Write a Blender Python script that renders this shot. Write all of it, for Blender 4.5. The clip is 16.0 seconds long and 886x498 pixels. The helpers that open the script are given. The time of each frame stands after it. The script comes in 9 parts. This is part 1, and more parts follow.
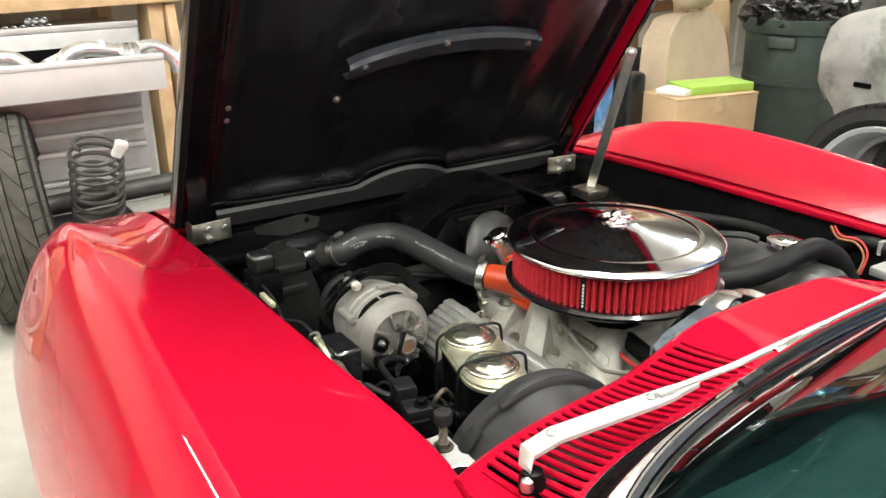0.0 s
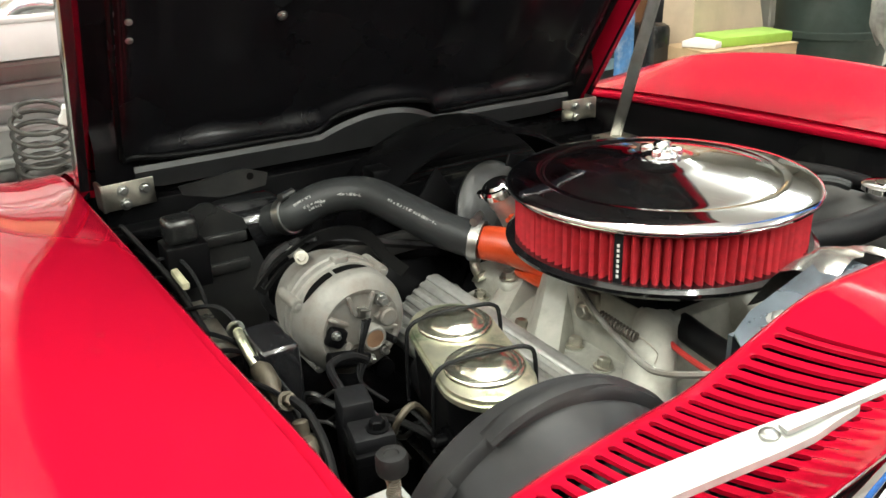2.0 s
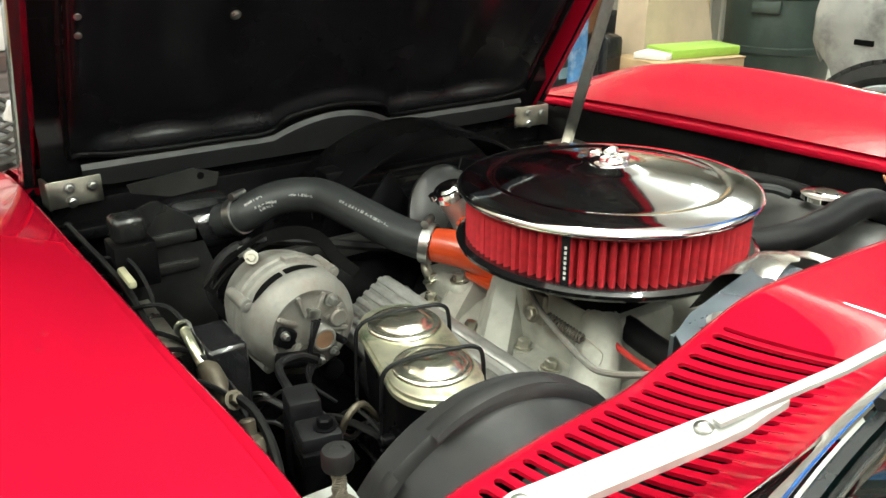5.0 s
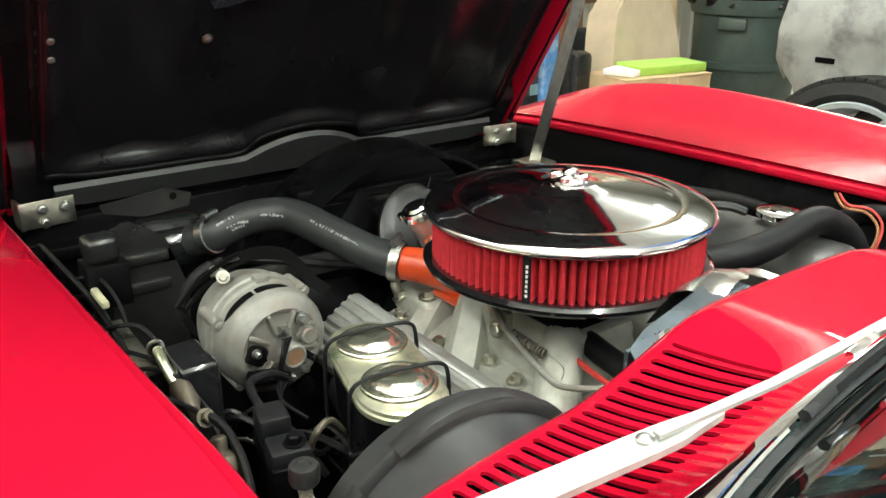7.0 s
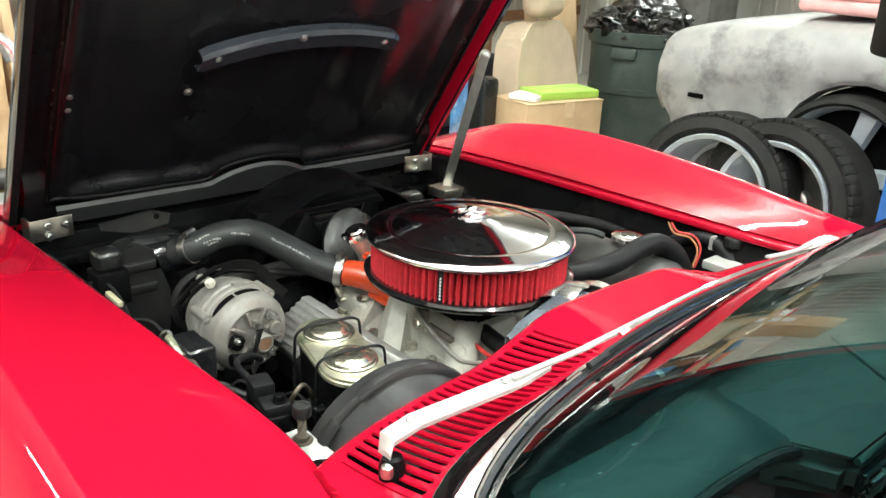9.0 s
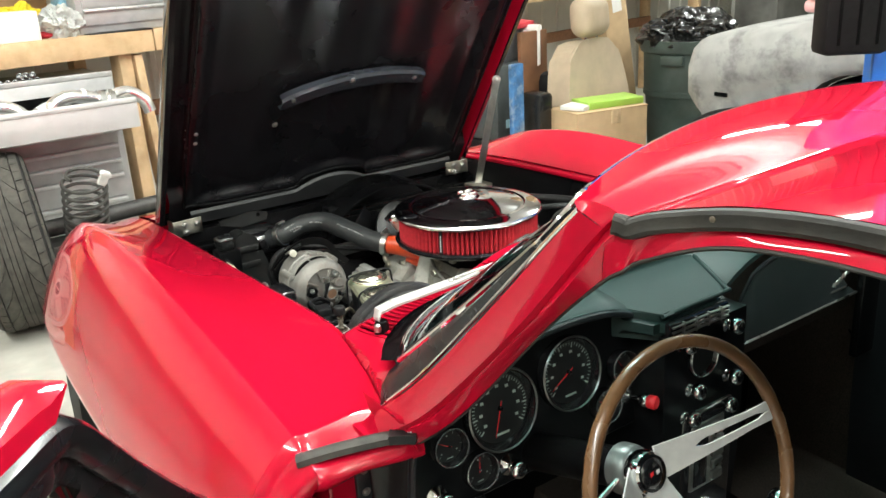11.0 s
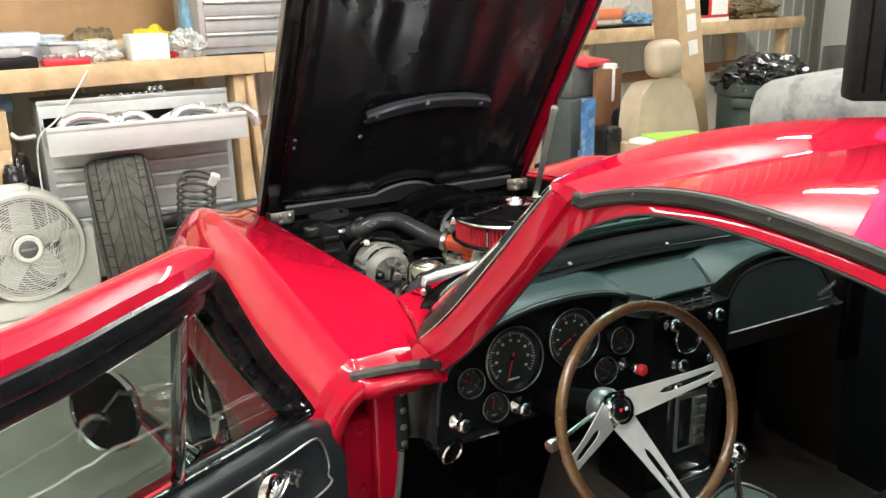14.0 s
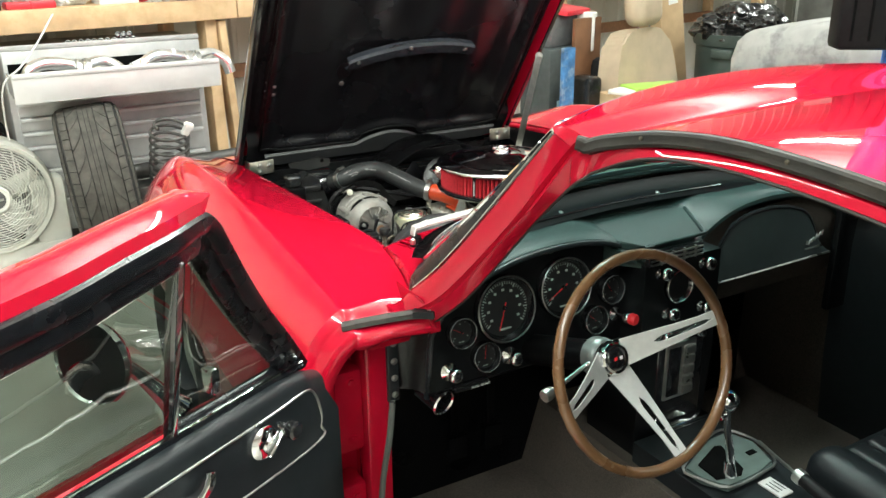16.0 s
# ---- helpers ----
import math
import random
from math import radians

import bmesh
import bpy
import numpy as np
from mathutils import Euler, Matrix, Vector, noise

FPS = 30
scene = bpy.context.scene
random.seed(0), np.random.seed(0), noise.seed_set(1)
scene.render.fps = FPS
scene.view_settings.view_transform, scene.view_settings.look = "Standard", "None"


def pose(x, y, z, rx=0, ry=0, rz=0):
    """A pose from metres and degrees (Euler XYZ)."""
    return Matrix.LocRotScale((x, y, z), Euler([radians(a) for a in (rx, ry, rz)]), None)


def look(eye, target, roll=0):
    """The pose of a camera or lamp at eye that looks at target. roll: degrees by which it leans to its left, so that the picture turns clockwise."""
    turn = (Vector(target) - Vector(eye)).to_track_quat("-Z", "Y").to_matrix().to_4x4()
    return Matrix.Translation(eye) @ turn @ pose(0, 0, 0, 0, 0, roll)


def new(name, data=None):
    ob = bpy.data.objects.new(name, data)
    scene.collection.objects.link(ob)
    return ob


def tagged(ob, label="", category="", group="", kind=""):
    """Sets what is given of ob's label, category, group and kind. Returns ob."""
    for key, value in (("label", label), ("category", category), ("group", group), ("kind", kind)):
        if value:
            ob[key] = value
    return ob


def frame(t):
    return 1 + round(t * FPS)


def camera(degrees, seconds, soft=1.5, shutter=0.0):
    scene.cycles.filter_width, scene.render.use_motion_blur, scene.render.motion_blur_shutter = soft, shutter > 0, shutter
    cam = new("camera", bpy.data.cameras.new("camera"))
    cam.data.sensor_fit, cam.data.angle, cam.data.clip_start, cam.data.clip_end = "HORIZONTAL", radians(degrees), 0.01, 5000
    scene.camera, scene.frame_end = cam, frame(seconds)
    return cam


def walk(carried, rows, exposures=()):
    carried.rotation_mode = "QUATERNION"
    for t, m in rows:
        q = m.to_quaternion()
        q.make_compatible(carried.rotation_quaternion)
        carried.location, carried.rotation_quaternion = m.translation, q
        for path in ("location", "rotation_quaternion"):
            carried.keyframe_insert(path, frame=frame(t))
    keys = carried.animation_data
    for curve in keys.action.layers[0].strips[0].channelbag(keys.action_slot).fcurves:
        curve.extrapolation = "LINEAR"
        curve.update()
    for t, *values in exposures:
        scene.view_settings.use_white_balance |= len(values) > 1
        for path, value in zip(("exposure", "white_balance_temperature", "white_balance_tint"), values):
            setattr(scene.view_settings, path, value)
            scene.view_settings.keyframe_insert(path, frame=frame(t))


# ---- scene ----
cam = camera(55.8, 16.0)
PATH = [
    (0, (-0.908, 0.045, 1.401), (0.067, 1.632, 0.674), -0.7),
    (0.5, (-0.801, 0.196, 1.33), (0.109, 1.828, 0.617), -1.5),
    (1, (-0.729, 0.267, 1.255), (0.19, 1.887, 0.525), -3.4),
    (1.5, (-0.69, 0.319, 1.23), (0.232, 1.929, 0.484), -3.0),
    (2, (-0.68, 0.325, 1.217), (0.257, 1.922, 0.461), -2.3),
    (2.5, (-0.683, 0.321, 1.217), (0.277, 1.9, 0.45), -1.5),
    (3, (-0.68, 0.316, 1.216), (0.314, 1.871, 0.444), -0.8),
    (3.5, (-0.678, 0.316, 1.214), (0.324, 1.864, 0.441), -0.9),
    (4, (-0.68, 0.316, 1.214), (0.33, 1.863, 0.447), -0.8),
    (6.5, (-0.682, 0.309, 1.215), (0.388, 1.838, 0.497), -0.0),
    (7, (-0.686, 0.288, 1.232), (0.4, 1.808, 0.516), -0.1),
    (7.5, (-0.7, 0.255, 1.263), (0.415, 1.759, 0.558), 0.5),
    (8, (-0.738, 0.205, 1.31), (0.432, 1.669, 0.613), 1.4),
    (8.5, (-0.813, 0.128, 1.351), (0.417, 1.54, 0.649), 2.5),
    (9, (-0.916, 0.037, 1.39), (0.335, 1.425, 0.677), 2.8),
    (9.2, (-0.956, -0.007, 1.397), (0.297, 1.379, 0.682), 3.1),
    (11.3, (-1.163, -0.665, 1.503), (-0.133, 0.921, 0.851), -3.4),
    (11.5, (-1.198, -0.723, 1.499), (-0.17, 0.869, 0.859), -3.0),
    (12, (-1.222, -0.835, 1.527), (-0.209, 0.771, 0.899), -1.3),
    (12.5, (-1.206, -0.91, 1.52), (-0.266, 0.748, 0.912), -0.5),
    (13, (-1.187, -0.946, 1.512), (-0.318, 0.753, 0.913), -0.5),
    (13.5, (-1.217, -0.959, 1.52), (-0.343, 0.739, 0.925), -0.7),
    (14, (-1.247, -0.949, 1.523), (-0.357, 0.742, 0.933), -1.3),
    (14.5, (-1.246, -0.936, 1.522), (-0.285, 0.708, 0.911), -0.9),
    (15, (-1.243, -0.921, 1.511), (-0.285, 0.722, 0.893), -0.9),
    (15.5, (-1.254, -0.909, 1.503), (-0.314, 0.718, 0.818), -0.8),
    (16, (-1.266, -0.902, 1.503), (-0.335, 0.726, 0.806), -0.7),
]
walk(cam, [(t, look(eye, target, roll)) for t, eye, target, roll in PATH], exposures=((0, 0.05, 6450, 5), (4, 0.10, 6450, -3), (6.5, 0.12, 6400, -4), (9.2, 0.27, 6180, 0), (11.3, 0.03, 6280, 2), (14, 0.0, 6300, 5), (16, 0.13, 6220, -1)))

# ---- light ----
world = bpy.data.worlds.new("world")
scene.world = world
world.use_nodes = True
world.node_tree.nodes["Background"].inputs[0].default_value = (0.8, 0.9, 1.0, 1)
world.node_tree.nodes["Background"].inputs[1].default_value = 0.02


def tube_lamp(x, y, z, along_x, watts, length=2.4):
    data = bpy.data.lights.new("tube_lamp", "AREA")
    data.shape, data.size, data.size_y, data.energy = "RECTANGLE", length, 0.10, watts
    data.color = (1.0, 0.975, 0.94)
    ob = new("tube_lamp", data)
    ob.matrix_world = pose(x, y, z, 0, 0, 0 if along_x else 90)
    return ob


# unseen tubes, spread over the room to light it
for lx, ly in ((-2.3, -0.6), (0.3, -1.5), (0.3, 1.6), (3.4, -1.8), (-2.3, 2.2), (-2.3, -3.4)):
    tube_lamp(lx, ly, 3.03, False, 62 if ly > 2 else 80)
tube_lamp(4.4, 2.9, 3.03, False, 80, 1.2)
# added upward fill lamps brighten the ceiling above the tubes; no fittings are built
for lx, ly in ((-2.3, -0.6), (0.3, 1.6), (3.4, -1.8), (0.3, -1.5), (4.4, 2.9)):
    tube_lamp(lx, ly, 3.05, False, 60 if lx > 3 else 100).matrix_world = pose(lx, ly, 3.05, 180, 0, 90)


# ---- materials ----
MATS = {}


def mat(name, color, rough=0.5, metal=0.0, vary=0.12, scale=30.0, bump=0.0, bump_scale=200.0, coat=0.0, rough_vary=0.0, dirt=None, dirt_scale=4.0, dirt_amount=0.5, spec=0.5, island=0.0):
    """A procedural surface: base colour varied at two scales, relief, worn or dirty patches."""
    if name in MATS:
        return MATS[name]
    m = bpy.data.materials.new(name)
    m.use_nodes = True
    nt = m.node_tree
    b = nt.nodes["Principled BSDF"]
    L = nt.links.new
    tc = nt.nodes.new("ShaderNodeTexCoord")
    n1 = nt.nodes.new("ShaderNodeTexNoise")
    n1.inputs["Scale"].default_value, n1.inputs["Detail"].default_value = scale, 6
    L(tc.outputs["Object"], n1.inputs["Vector"])
    ramp = nt.nodes.new("ShaderNodeMapRange")
    ramp.inputs["From Min"].default_value, ramp.inputs["From Max"].default_value = 0.3, 0.7
    ramp.inputs["To Min"].default_value, ramp.inputs["To Max"].default_value = 1 - vary, 1 + vary
    L(n1.outputs["Fac"], ramp.inputs["Value"])
    mul = nt.nodes.new("ShaderNodeVectorMath")
    mul.operation = "SCALE"
    mul.inputs[0].default_value = color[:3]
    L(ramp.outputs["Result"], mul.inputs["Scale"])
    out = mul.outputs[0]
    if dirt:
        n2 = nt.nodes.new("ShaderNodeTexNoise")
        n2.inputs["Scale"].default_value, n2.inputs["Detail"].default_value, n2.inputs["Roughness"].default_value = dirt_scale, 8, 0.65
        L(tc.outputs["Object"], n2.inputs["Vector"])
        r2 = nt.nodes.new("ShaderNodeMapRange")
        r2.inputs["From Min"].default_value, r2.inputs["From Max"].default_value = 0.48, 0.68
        r2.inputs["To Max"].default_value = dirt_amount
        L(n2.outputs["Fac"], r2.inputs["Value"])
        mix = nt.nodes.new("ShaderNodeMix")
        mix.data_type = "RGBA"
        L(r2.outputs["Result"], mix.inputs[0])
        L(out, mix.inputs[6])
        mix.inputs[7].default_value = (*dirt[:3], 1)
        out = mix.outputs[2]
    if island:
        oi = nt.nodes.new("ShaderNodeObjectInfo")
        r3 = nt.nodes.new("ShaderNodeMapRange")
        r3.inputs["To Min"].default_value, r3.inputs["To Max"].default_value = 1 - island, 1 + island
        L(oi.outputs["Random"], r3.inputs["Value"])
        m3 = nt.nodes.new("ShaderNodeVectorMath")
        m3.operation = "SCALE"
        L(out, m3.inputs[0])
        L(r3.outputs["Result"], m3.inputs["Scale"])
        out = m3.outputs[0]
    L(out, b.inputs["Base Color"])
    b.inputs["Roughness"].default_value, b.inputs["Metallic"].default_value = rough, metal
    b.inputs["Specular IOR Level"].default_value = spec
    b.inputs["Coat Weight"].default_value, b.inputs["Coat Roughness"].default_value = coat, 0.03
    if rough_vary:
        r4 = nt.nodes.new("ShaderNodeMapRange")
        r4.inputs["From Min"].default_value, r4.inputs["From Max"].default_value = 0.3, 0.7
        r4.inputs["To Min"].default_value, r4.inputs["To Max"].default_value = max(0.02, rough - rough_vary), min(1, rough + rough_vary)
        n4 = nt.nodes.new("ShaderNodeTexNoise")
        n4.inputs["Scale"].default_value, n4.inputs["Detail"].default_value = scale * 0.4, 5
        L(tc.outputs["Object"], n4.inputs["Vector"])
        L(n4.outputs["Fac"], r4.inputs["Value"])
        L(r4.outputs["Result"], b.inputs["Roughness"])
    if bump:
        n3 = nt.nodes.new("ShaderNodeTexNoise")
        n3.inputs["Scale"].default_value, n3.inputs["Detail"].default_value = bump_scale, 4
        L(tc.outputs["Object"], n3.inputs["Vector"])
        bp = nt.nodes.new("ShaderNodeBump")
        bp.inputs["Strength"].default_value, bp.inputs["Distance"].default_value = bump, 0.002
        L(n3.outputs["Fac"], bp.inputs["Height"])
        L(bp.outputs["Normal"], b.inputs["Normal"])
    MATS[name] = m
    return m


def glass_mat(name, tint, rough=0.0, shine=0.07):
    m = bpy.data.materials.new(name)
    m.use_nodes = True
    nt = m.node_tree
    nt.nodes.remove(nt.nodes["Principled BSDF"])
    tr, gl, mx, lw, pw, ml = (nt.nodes.new("ShaderNode" + k) for k in ("BsdfTransparent", "BsdfGlossy", "MixShader", "LayerWeight", "Math", "Math"))
    tr.inputs[0].default_value = (*tint, 1)
    gl.inputs["Roughness"].default_value = rough
    lw.inputs["Blend"].default_value = 0.5
    pw.operation, pw.inputs[1].default_value = "POWER", 4.5
    ml.operation, ml.inputs[1].default_value, ml.inputs[2].default_value = "MULTIPLY_ADD", 0.85, shine
    nt.links.new(lw.outputs["Facing"], pw.inputs[0])
    nt.links.new(pw.outputs[0], ml.inputs[0])
    nt.links.new(ml.outputs[0], mx.inputs[0])
    nt.links.new(tr.outputs[0], mx.inputs[1])
    nt.links.new(gl.outputs[0], mx.inputs[2])
    nt.links.new(mx.outputs[0], nt.nodes["Material Output"].inputs[0])
    return m


RED = mat("red_paint", (0.365, 0.0030, 0.0195), 0.5, vary=0.03, scale=3, coat=1.0, spec=0.0)
BLACKP = mat("satin_black", (0.0032, 0.0032, 0.0036), 0.34, spec=0.10, vary=0.3, scale=12, dirt=(0.0075, 0.0072, 0.0065), dirt_amount=0.5, rough_vary=0.14)
GLOSSB = mat("gloss_black", (0.010, 0.010, 0.011), 0.12, vary=0.1, coat=0.6)
# near-black that paints shade into gaps, slots and holes; also on plain dark parts
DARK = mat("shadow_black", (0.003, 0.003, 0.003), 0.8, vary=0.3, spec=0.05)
RUBBER = mat("black_rubber", (0.007, 0.007, 0.0078), 0.5, spec=0.18, vary=0.25, scale=40, bump=0.15, dirt=(0.024, 0.023, 0.021), dirt_amount=0.4)
WORNR = mat("worn_rubber", (0.045, 0.043, 0.038), 0.5, spec=0.3, vary=0.4, scale=25, bump=0.3, bump_scale=120, dirt=(0.012, 0.012, 0.012), dirt_amount=0.7, dirt_scale=30)
STRIPR = mat("aged_strip_rubber", (0.017, 0.0162, 0.0140), 0.5, spec=0.3, vary=0.4, scale=25, bump=0.3, bump_scale=120, dirt=(0.040, 0.034, 0.026), dirt_amount=0.5, dirt_scale=12)
# paler copy of the black paint for lit parts; brightness is in the colour
SUPG = mat("lit_black_paint", (0.0125, 0.0128, 0.0128), 0.33, spec=0.55, vary=0.4, scale=14, bump=0.15, bump_scale=200, dirt=(0.05, 0.047, 0.042), dirt_amount=0.4, dirt_scale=10, rough_vary=0.12)
SEALB = mat("satin_seal", (0.007, 0.008, 0.010), 0.26, spec=0.5, vary=0.2, scale=40, rough_vary=0.08)
HOSE = mat("hose_rubber", (0.023, 0.0245, 0.025), 0.45, spec=0.35, vary=0.12, scale=60, bump=0.12, bump_scale=400)
LIDC = mat("soft_chrome", (0.76, 0.78, 0.81), 0.045, 1.0, vary=0.04, scale=12, rough_vary=0.04)
CHROME = mat("chrome", (0.85, 0.85, 0.86), 0.04, 1.0, vary=0.02)
STEEL = mat("brushed_steel", (0.50, 0.50, 0.48), 0.36, 1.0, vary=0.12, scale=60, rough_vary=0.1)
ZINC = mat("zinc", (0.55, 0.53, 0.46), 0.38, 1.0, vary=0.2, scale=50, rough_vary=0.15)
CASTG = mat("dull_cast_grey", (0.235, 0.228, 0.208), 0.55, 0.3, vary=0.16, scale=60, bump=0.2, bump_scale=700, dirt=(0.13, 0.10, 0.078), dirt_amount=0.65, dirt_scale=30)
ALU = mat("cast_aluminium", (0.60, 0.60, 0.575), 0.42, 0.65, vary=0.12, scale=45, bump=0.15, bump_scale=900, dirt=(0.22, 0.19, 0.15), dirt_amount=0.45, dirt_scale=14)
GOLDZ = mat("gold_cadmium", (0.80, 0.79, 0.60), 0.34, 0.9, vary=0.14, scale=40, bump=0.18, bump_scale=70, dirt=(0.20, 0.28, 0.14), dirt_scale=26, dirt_amount=1.0)
DOMEZ = mat("dented_cadmium", (0.95, 0.93, 0.78), 0.23, 0.97, vary=0.10, scale=40, bump=1.0, bump_scale=38, dirt=(0.50, 0.56, 0.34), dirt_scale=30, dirt_amount=0.5)
GRIME = mat("grimy_casting", (0.085, 0.078, 0.066), 0.6, 0.3, vary=0.35, scale=90, bump=0.4, bump_scale=500, dirt=(0.025, 0.022, 0.018), dirt_amount=0.8, dirt_scale=40)
BOOST = mat("booster_black", (0.011, 0.011, 0.012), 0.48, spec=0.3, vary=0.25, scale=25, dirt=(0.026, 0.025, 0.023), dirt_amount=0.6, dirt_scale=14, rough_vary=0.12)
DUSTY = mat("dusty_brown_metal", (0.085, 0.072, 0.052), 0.5, 0.5, vary=0.25, scale=60, dirt=(0.05, 0.042, 0.033), dirt_amount=0.6, dirt_scale=30)
MANIF = mat("dull_manifold", (0.44, 0.435, 0.385), 0.55, 0.35, vary=0.12, scale=40, bump=0.2, bump_scale=700, dirt=(0.20, 0.185, 0.15), dirt_amount=0.55, dirt_scale=16)
ORANGE = mat("engine_orange", (0.50, 0.052, 0.011), 0.35, vary=0.1, scale=40, bump=0.1, coat=0.3)
FILTER = mat("filter_red", (0.38, 0.009, 0.019), 0.75, vary=0.2, scale=120)
WHITEP = mat("white_print", (0.7, 0.7, 0.68), 0.6)
WIPER = mat("wiper_steel", (0.40, 0.405, 0.385), 0.45, 0.3, vary=0.06, scale=80)
VINYL = mat("black_vinyl", (0.012, 0.015, 0.017), 0.36, spec=0.4, vary=0.15, scale=60, bump=0.25, bump_scale=900)
DASHV = mat("dash_vinyl", (0.0165, 0.034, 0.032), 0.45, spec=0.35, vary=0.12, scale=20, bump=0.2, bump_scale=900, rough_vary=0.08)
CARPET = mat("black_carpet", (0.070, 0.057, 0.046), 0.95, vary=0.4, scale=300, bump=0.8, bump_scale=900, dirt=(0.040, 0.034, 0.027), dirt_amount=0.5)
WOODR = mat("walnut_rim", (0.125, 0.064, 0.029), 0.30, vary=0.25, scale=25, coat=0.35, rough_vary=0.08)
BEZEL = mat("dull_bezel", (0.17, 0.17, 0.165), 0.34, 0.9)
DIALP = mat("dial_print", (0.34, 0.40, 0.36), 0.6)
KNOBC = mat("satin_chrome", (0.72, 0.73, 0.73), 0.14, 0.85, vary=0.05)
GAUGE = mat("gauge_face", (0.012, 0.013, 0.013), 0.4)
NEEDLE = mat("needle_red", (0.7, 0.02, 0.03), 0.5)
SPOKE = mat("spoke_aluminium", (0.72, 0.72, 0.70), 0.42, 0.55, vary=0.05, scale=80)
CONSOLE = mat("console_grey", (0.17, 0.215, 0.20), 0.40, 0.4, vary=0.1, scale=40)
GLASS_WS = glass_mat("tinted_glass", (0.32, 0.64, 0.60), 0.0, 0.22)
GLASS_SIDE = glass_mat("side_glass", (0.19, 0.23, 0.20))
CONCRETE = mat("concrete", (0.47, 0.46, 0.41), 0.6, vary=0.10, scale=9, bump=0.15, bump_scale=60, dirt=(0.33, 0.31, 0.27), dirt_scale=1.3, dirt_amount=0.55, rough_vary=0.15)
PINE = mat("pine_lumber", (0.58, 0.41, 0.235), 0.6, vary=0.22, scale=7, bump=0.2, bump_scale=60, dirt=(0.42, 0.25, 0.11), dirt_scale=9, dirt_amount=0.5)
WALLW = mat("white_wall", (0.62, 0.60, 0.54), 0.6, vary=0.06, scale=3)
CEIL = mat("white_ceiling", (0.70, 0.695, 0.665), 0.7, vary=0.04)
TOOLBOX = mat("tool_steel", (0.46, 0.465, 0.46), 0.42, 0.4, vary=0.1, scale=14, rough_vary=0.1, dirt=(0.30, 0.30, 0.30), dirt_amount=0.4, dirt_scale=3)
TYRE = mat("tyre_rubber", (0.014, 0.0138, 0.0132), 0.7, spec=0.3, vary=0.3, scale=20, bump=0.3, dirt=(0.032, 0.031, 0.028), dirt_amount=0.5, dirt_scale=9)
FANW = mat("fan_plastic", (0.62, 0.62, 0.56), 0.45, vary=0.04)
SEATV = mat("tan_vinyl", (0.46, 0.375, 0.265), 0.55, vary=0.08, scale=12, bump=0.25, bump_scale=300)
CARD = mat("cardboard", (0.52, 0.37, 0.21), 0.75, vary=0.08, scale=15)
GREEN = mat("lime_plastic", (0.36, 0.58, 0.09), 0.4, vary=0.05)
CANG = mat("green_plastic", (0.045, 0.066, 0.058), 0.5, vary=0.15, scale=8, dirt=(0.09, 0.11, 0.10), dirt_amount=0.5)
BAGB = mat("bin_bag", (0.012, 0.012, 0.012), 0.22, vary=0.3)
PRIMER = mat("bare_primer", (0.375, 0.378, 0.362), 0.55, vary=0.16, scale=10, dirt=(0.085, 0.088, 0.086), dirt_scale=4.2, dirt_amount=1.0, rough_vary=0.15)
BLUE = mat("blue_lift_paint", (0.02, 0.14, 0.50), 0.4, vary=0.08, coat=0.3)


# ---- shape helpers ----
def part(name, bm, material, parent, label=""):
    me = bpy.data.meshes.new(name)
    bmesh.ops.recalc_face_normals(bm, faces=bm.faces)
    bm.to_mesh(me)
    bm.free()
    ob = new(name, me)
    me.materials.append(material)
    me.shade_smooth()
    me.set_sharp_from_angle(angle=radians(38))
    if parent:
        ob.parent = parent
    if label:
        ob["label"] = label
    return ob


def smooth(ob, angle=40):
    me = ob.data
    me.shade_smooth()
    me.set_sharp_from_angle(angle=radians(angle))
    return ob


def thing(name, label, category, group="", kind="", at=(0, 0, 0)):
    ob = new(name)
    ob.location = at
    ob.empty_display_size = 0.1
    return tagged(ob, label, category, group, kind)


def xf(p, m):
    return m @ Vector(p) if m else Vector(p)


def add_box(bm, lo, hi, m=None, bevel=0.0, seg=2):
    geo = bmesh.ops.create_cube(bm, size=1.0, matrix=(m or Matrix()) @ Matrix.Translation([(a + b) / 2 for a, b in zip(lo, hi)]) @ Matrix.Diagonal([max(1e-4, b - a) for a, b in zip(lo, hi)] + [1]))
    if bevel:
        edges = list({e for v in geo["verts"] for e in v.link_edges})
        bmesh.ops.bevel(bm, geom=edges, offset=bevel, segments=seg, affect="EDGES", profile=0.5)
    return bm


def add_loft(bm, rows, closed_u=False, closed_v=False, caps=False):
    """Skin rows of points (each row the same length)."""
    vs = [[bm.verts.new(p) for p in r] for r in rows]
    nr, nc = len(vs), len(vs[0])
    for i in range(nr if closed_v else nr - 1):
        for j in range(nc if closed_u else nc - 1):
            a, b, c, d = vs[i][j], vs[i][(j + 1) % nc], vs[(i + 1) % nr][(j + 1) % nc], vs[(i + 1) % nr][j]
            try:
                bm.faces.new((a, b, c, d))
            except ValueError:
                pass
    if caps and closed_u:
        for r in (vs[0], vs[-1]):
            try:
                bm.faces.new(r)
            except ValueError:
                pass
    return bm


def basis(d):
    d = Vector(d).normalized()
    a = Vector((0, 0, 1)) if abs(d.z) < 0.9 else Vector((1, 0, 0))
    u = d.cross(a).normalized()
    return u, u.cross(d).normalized()


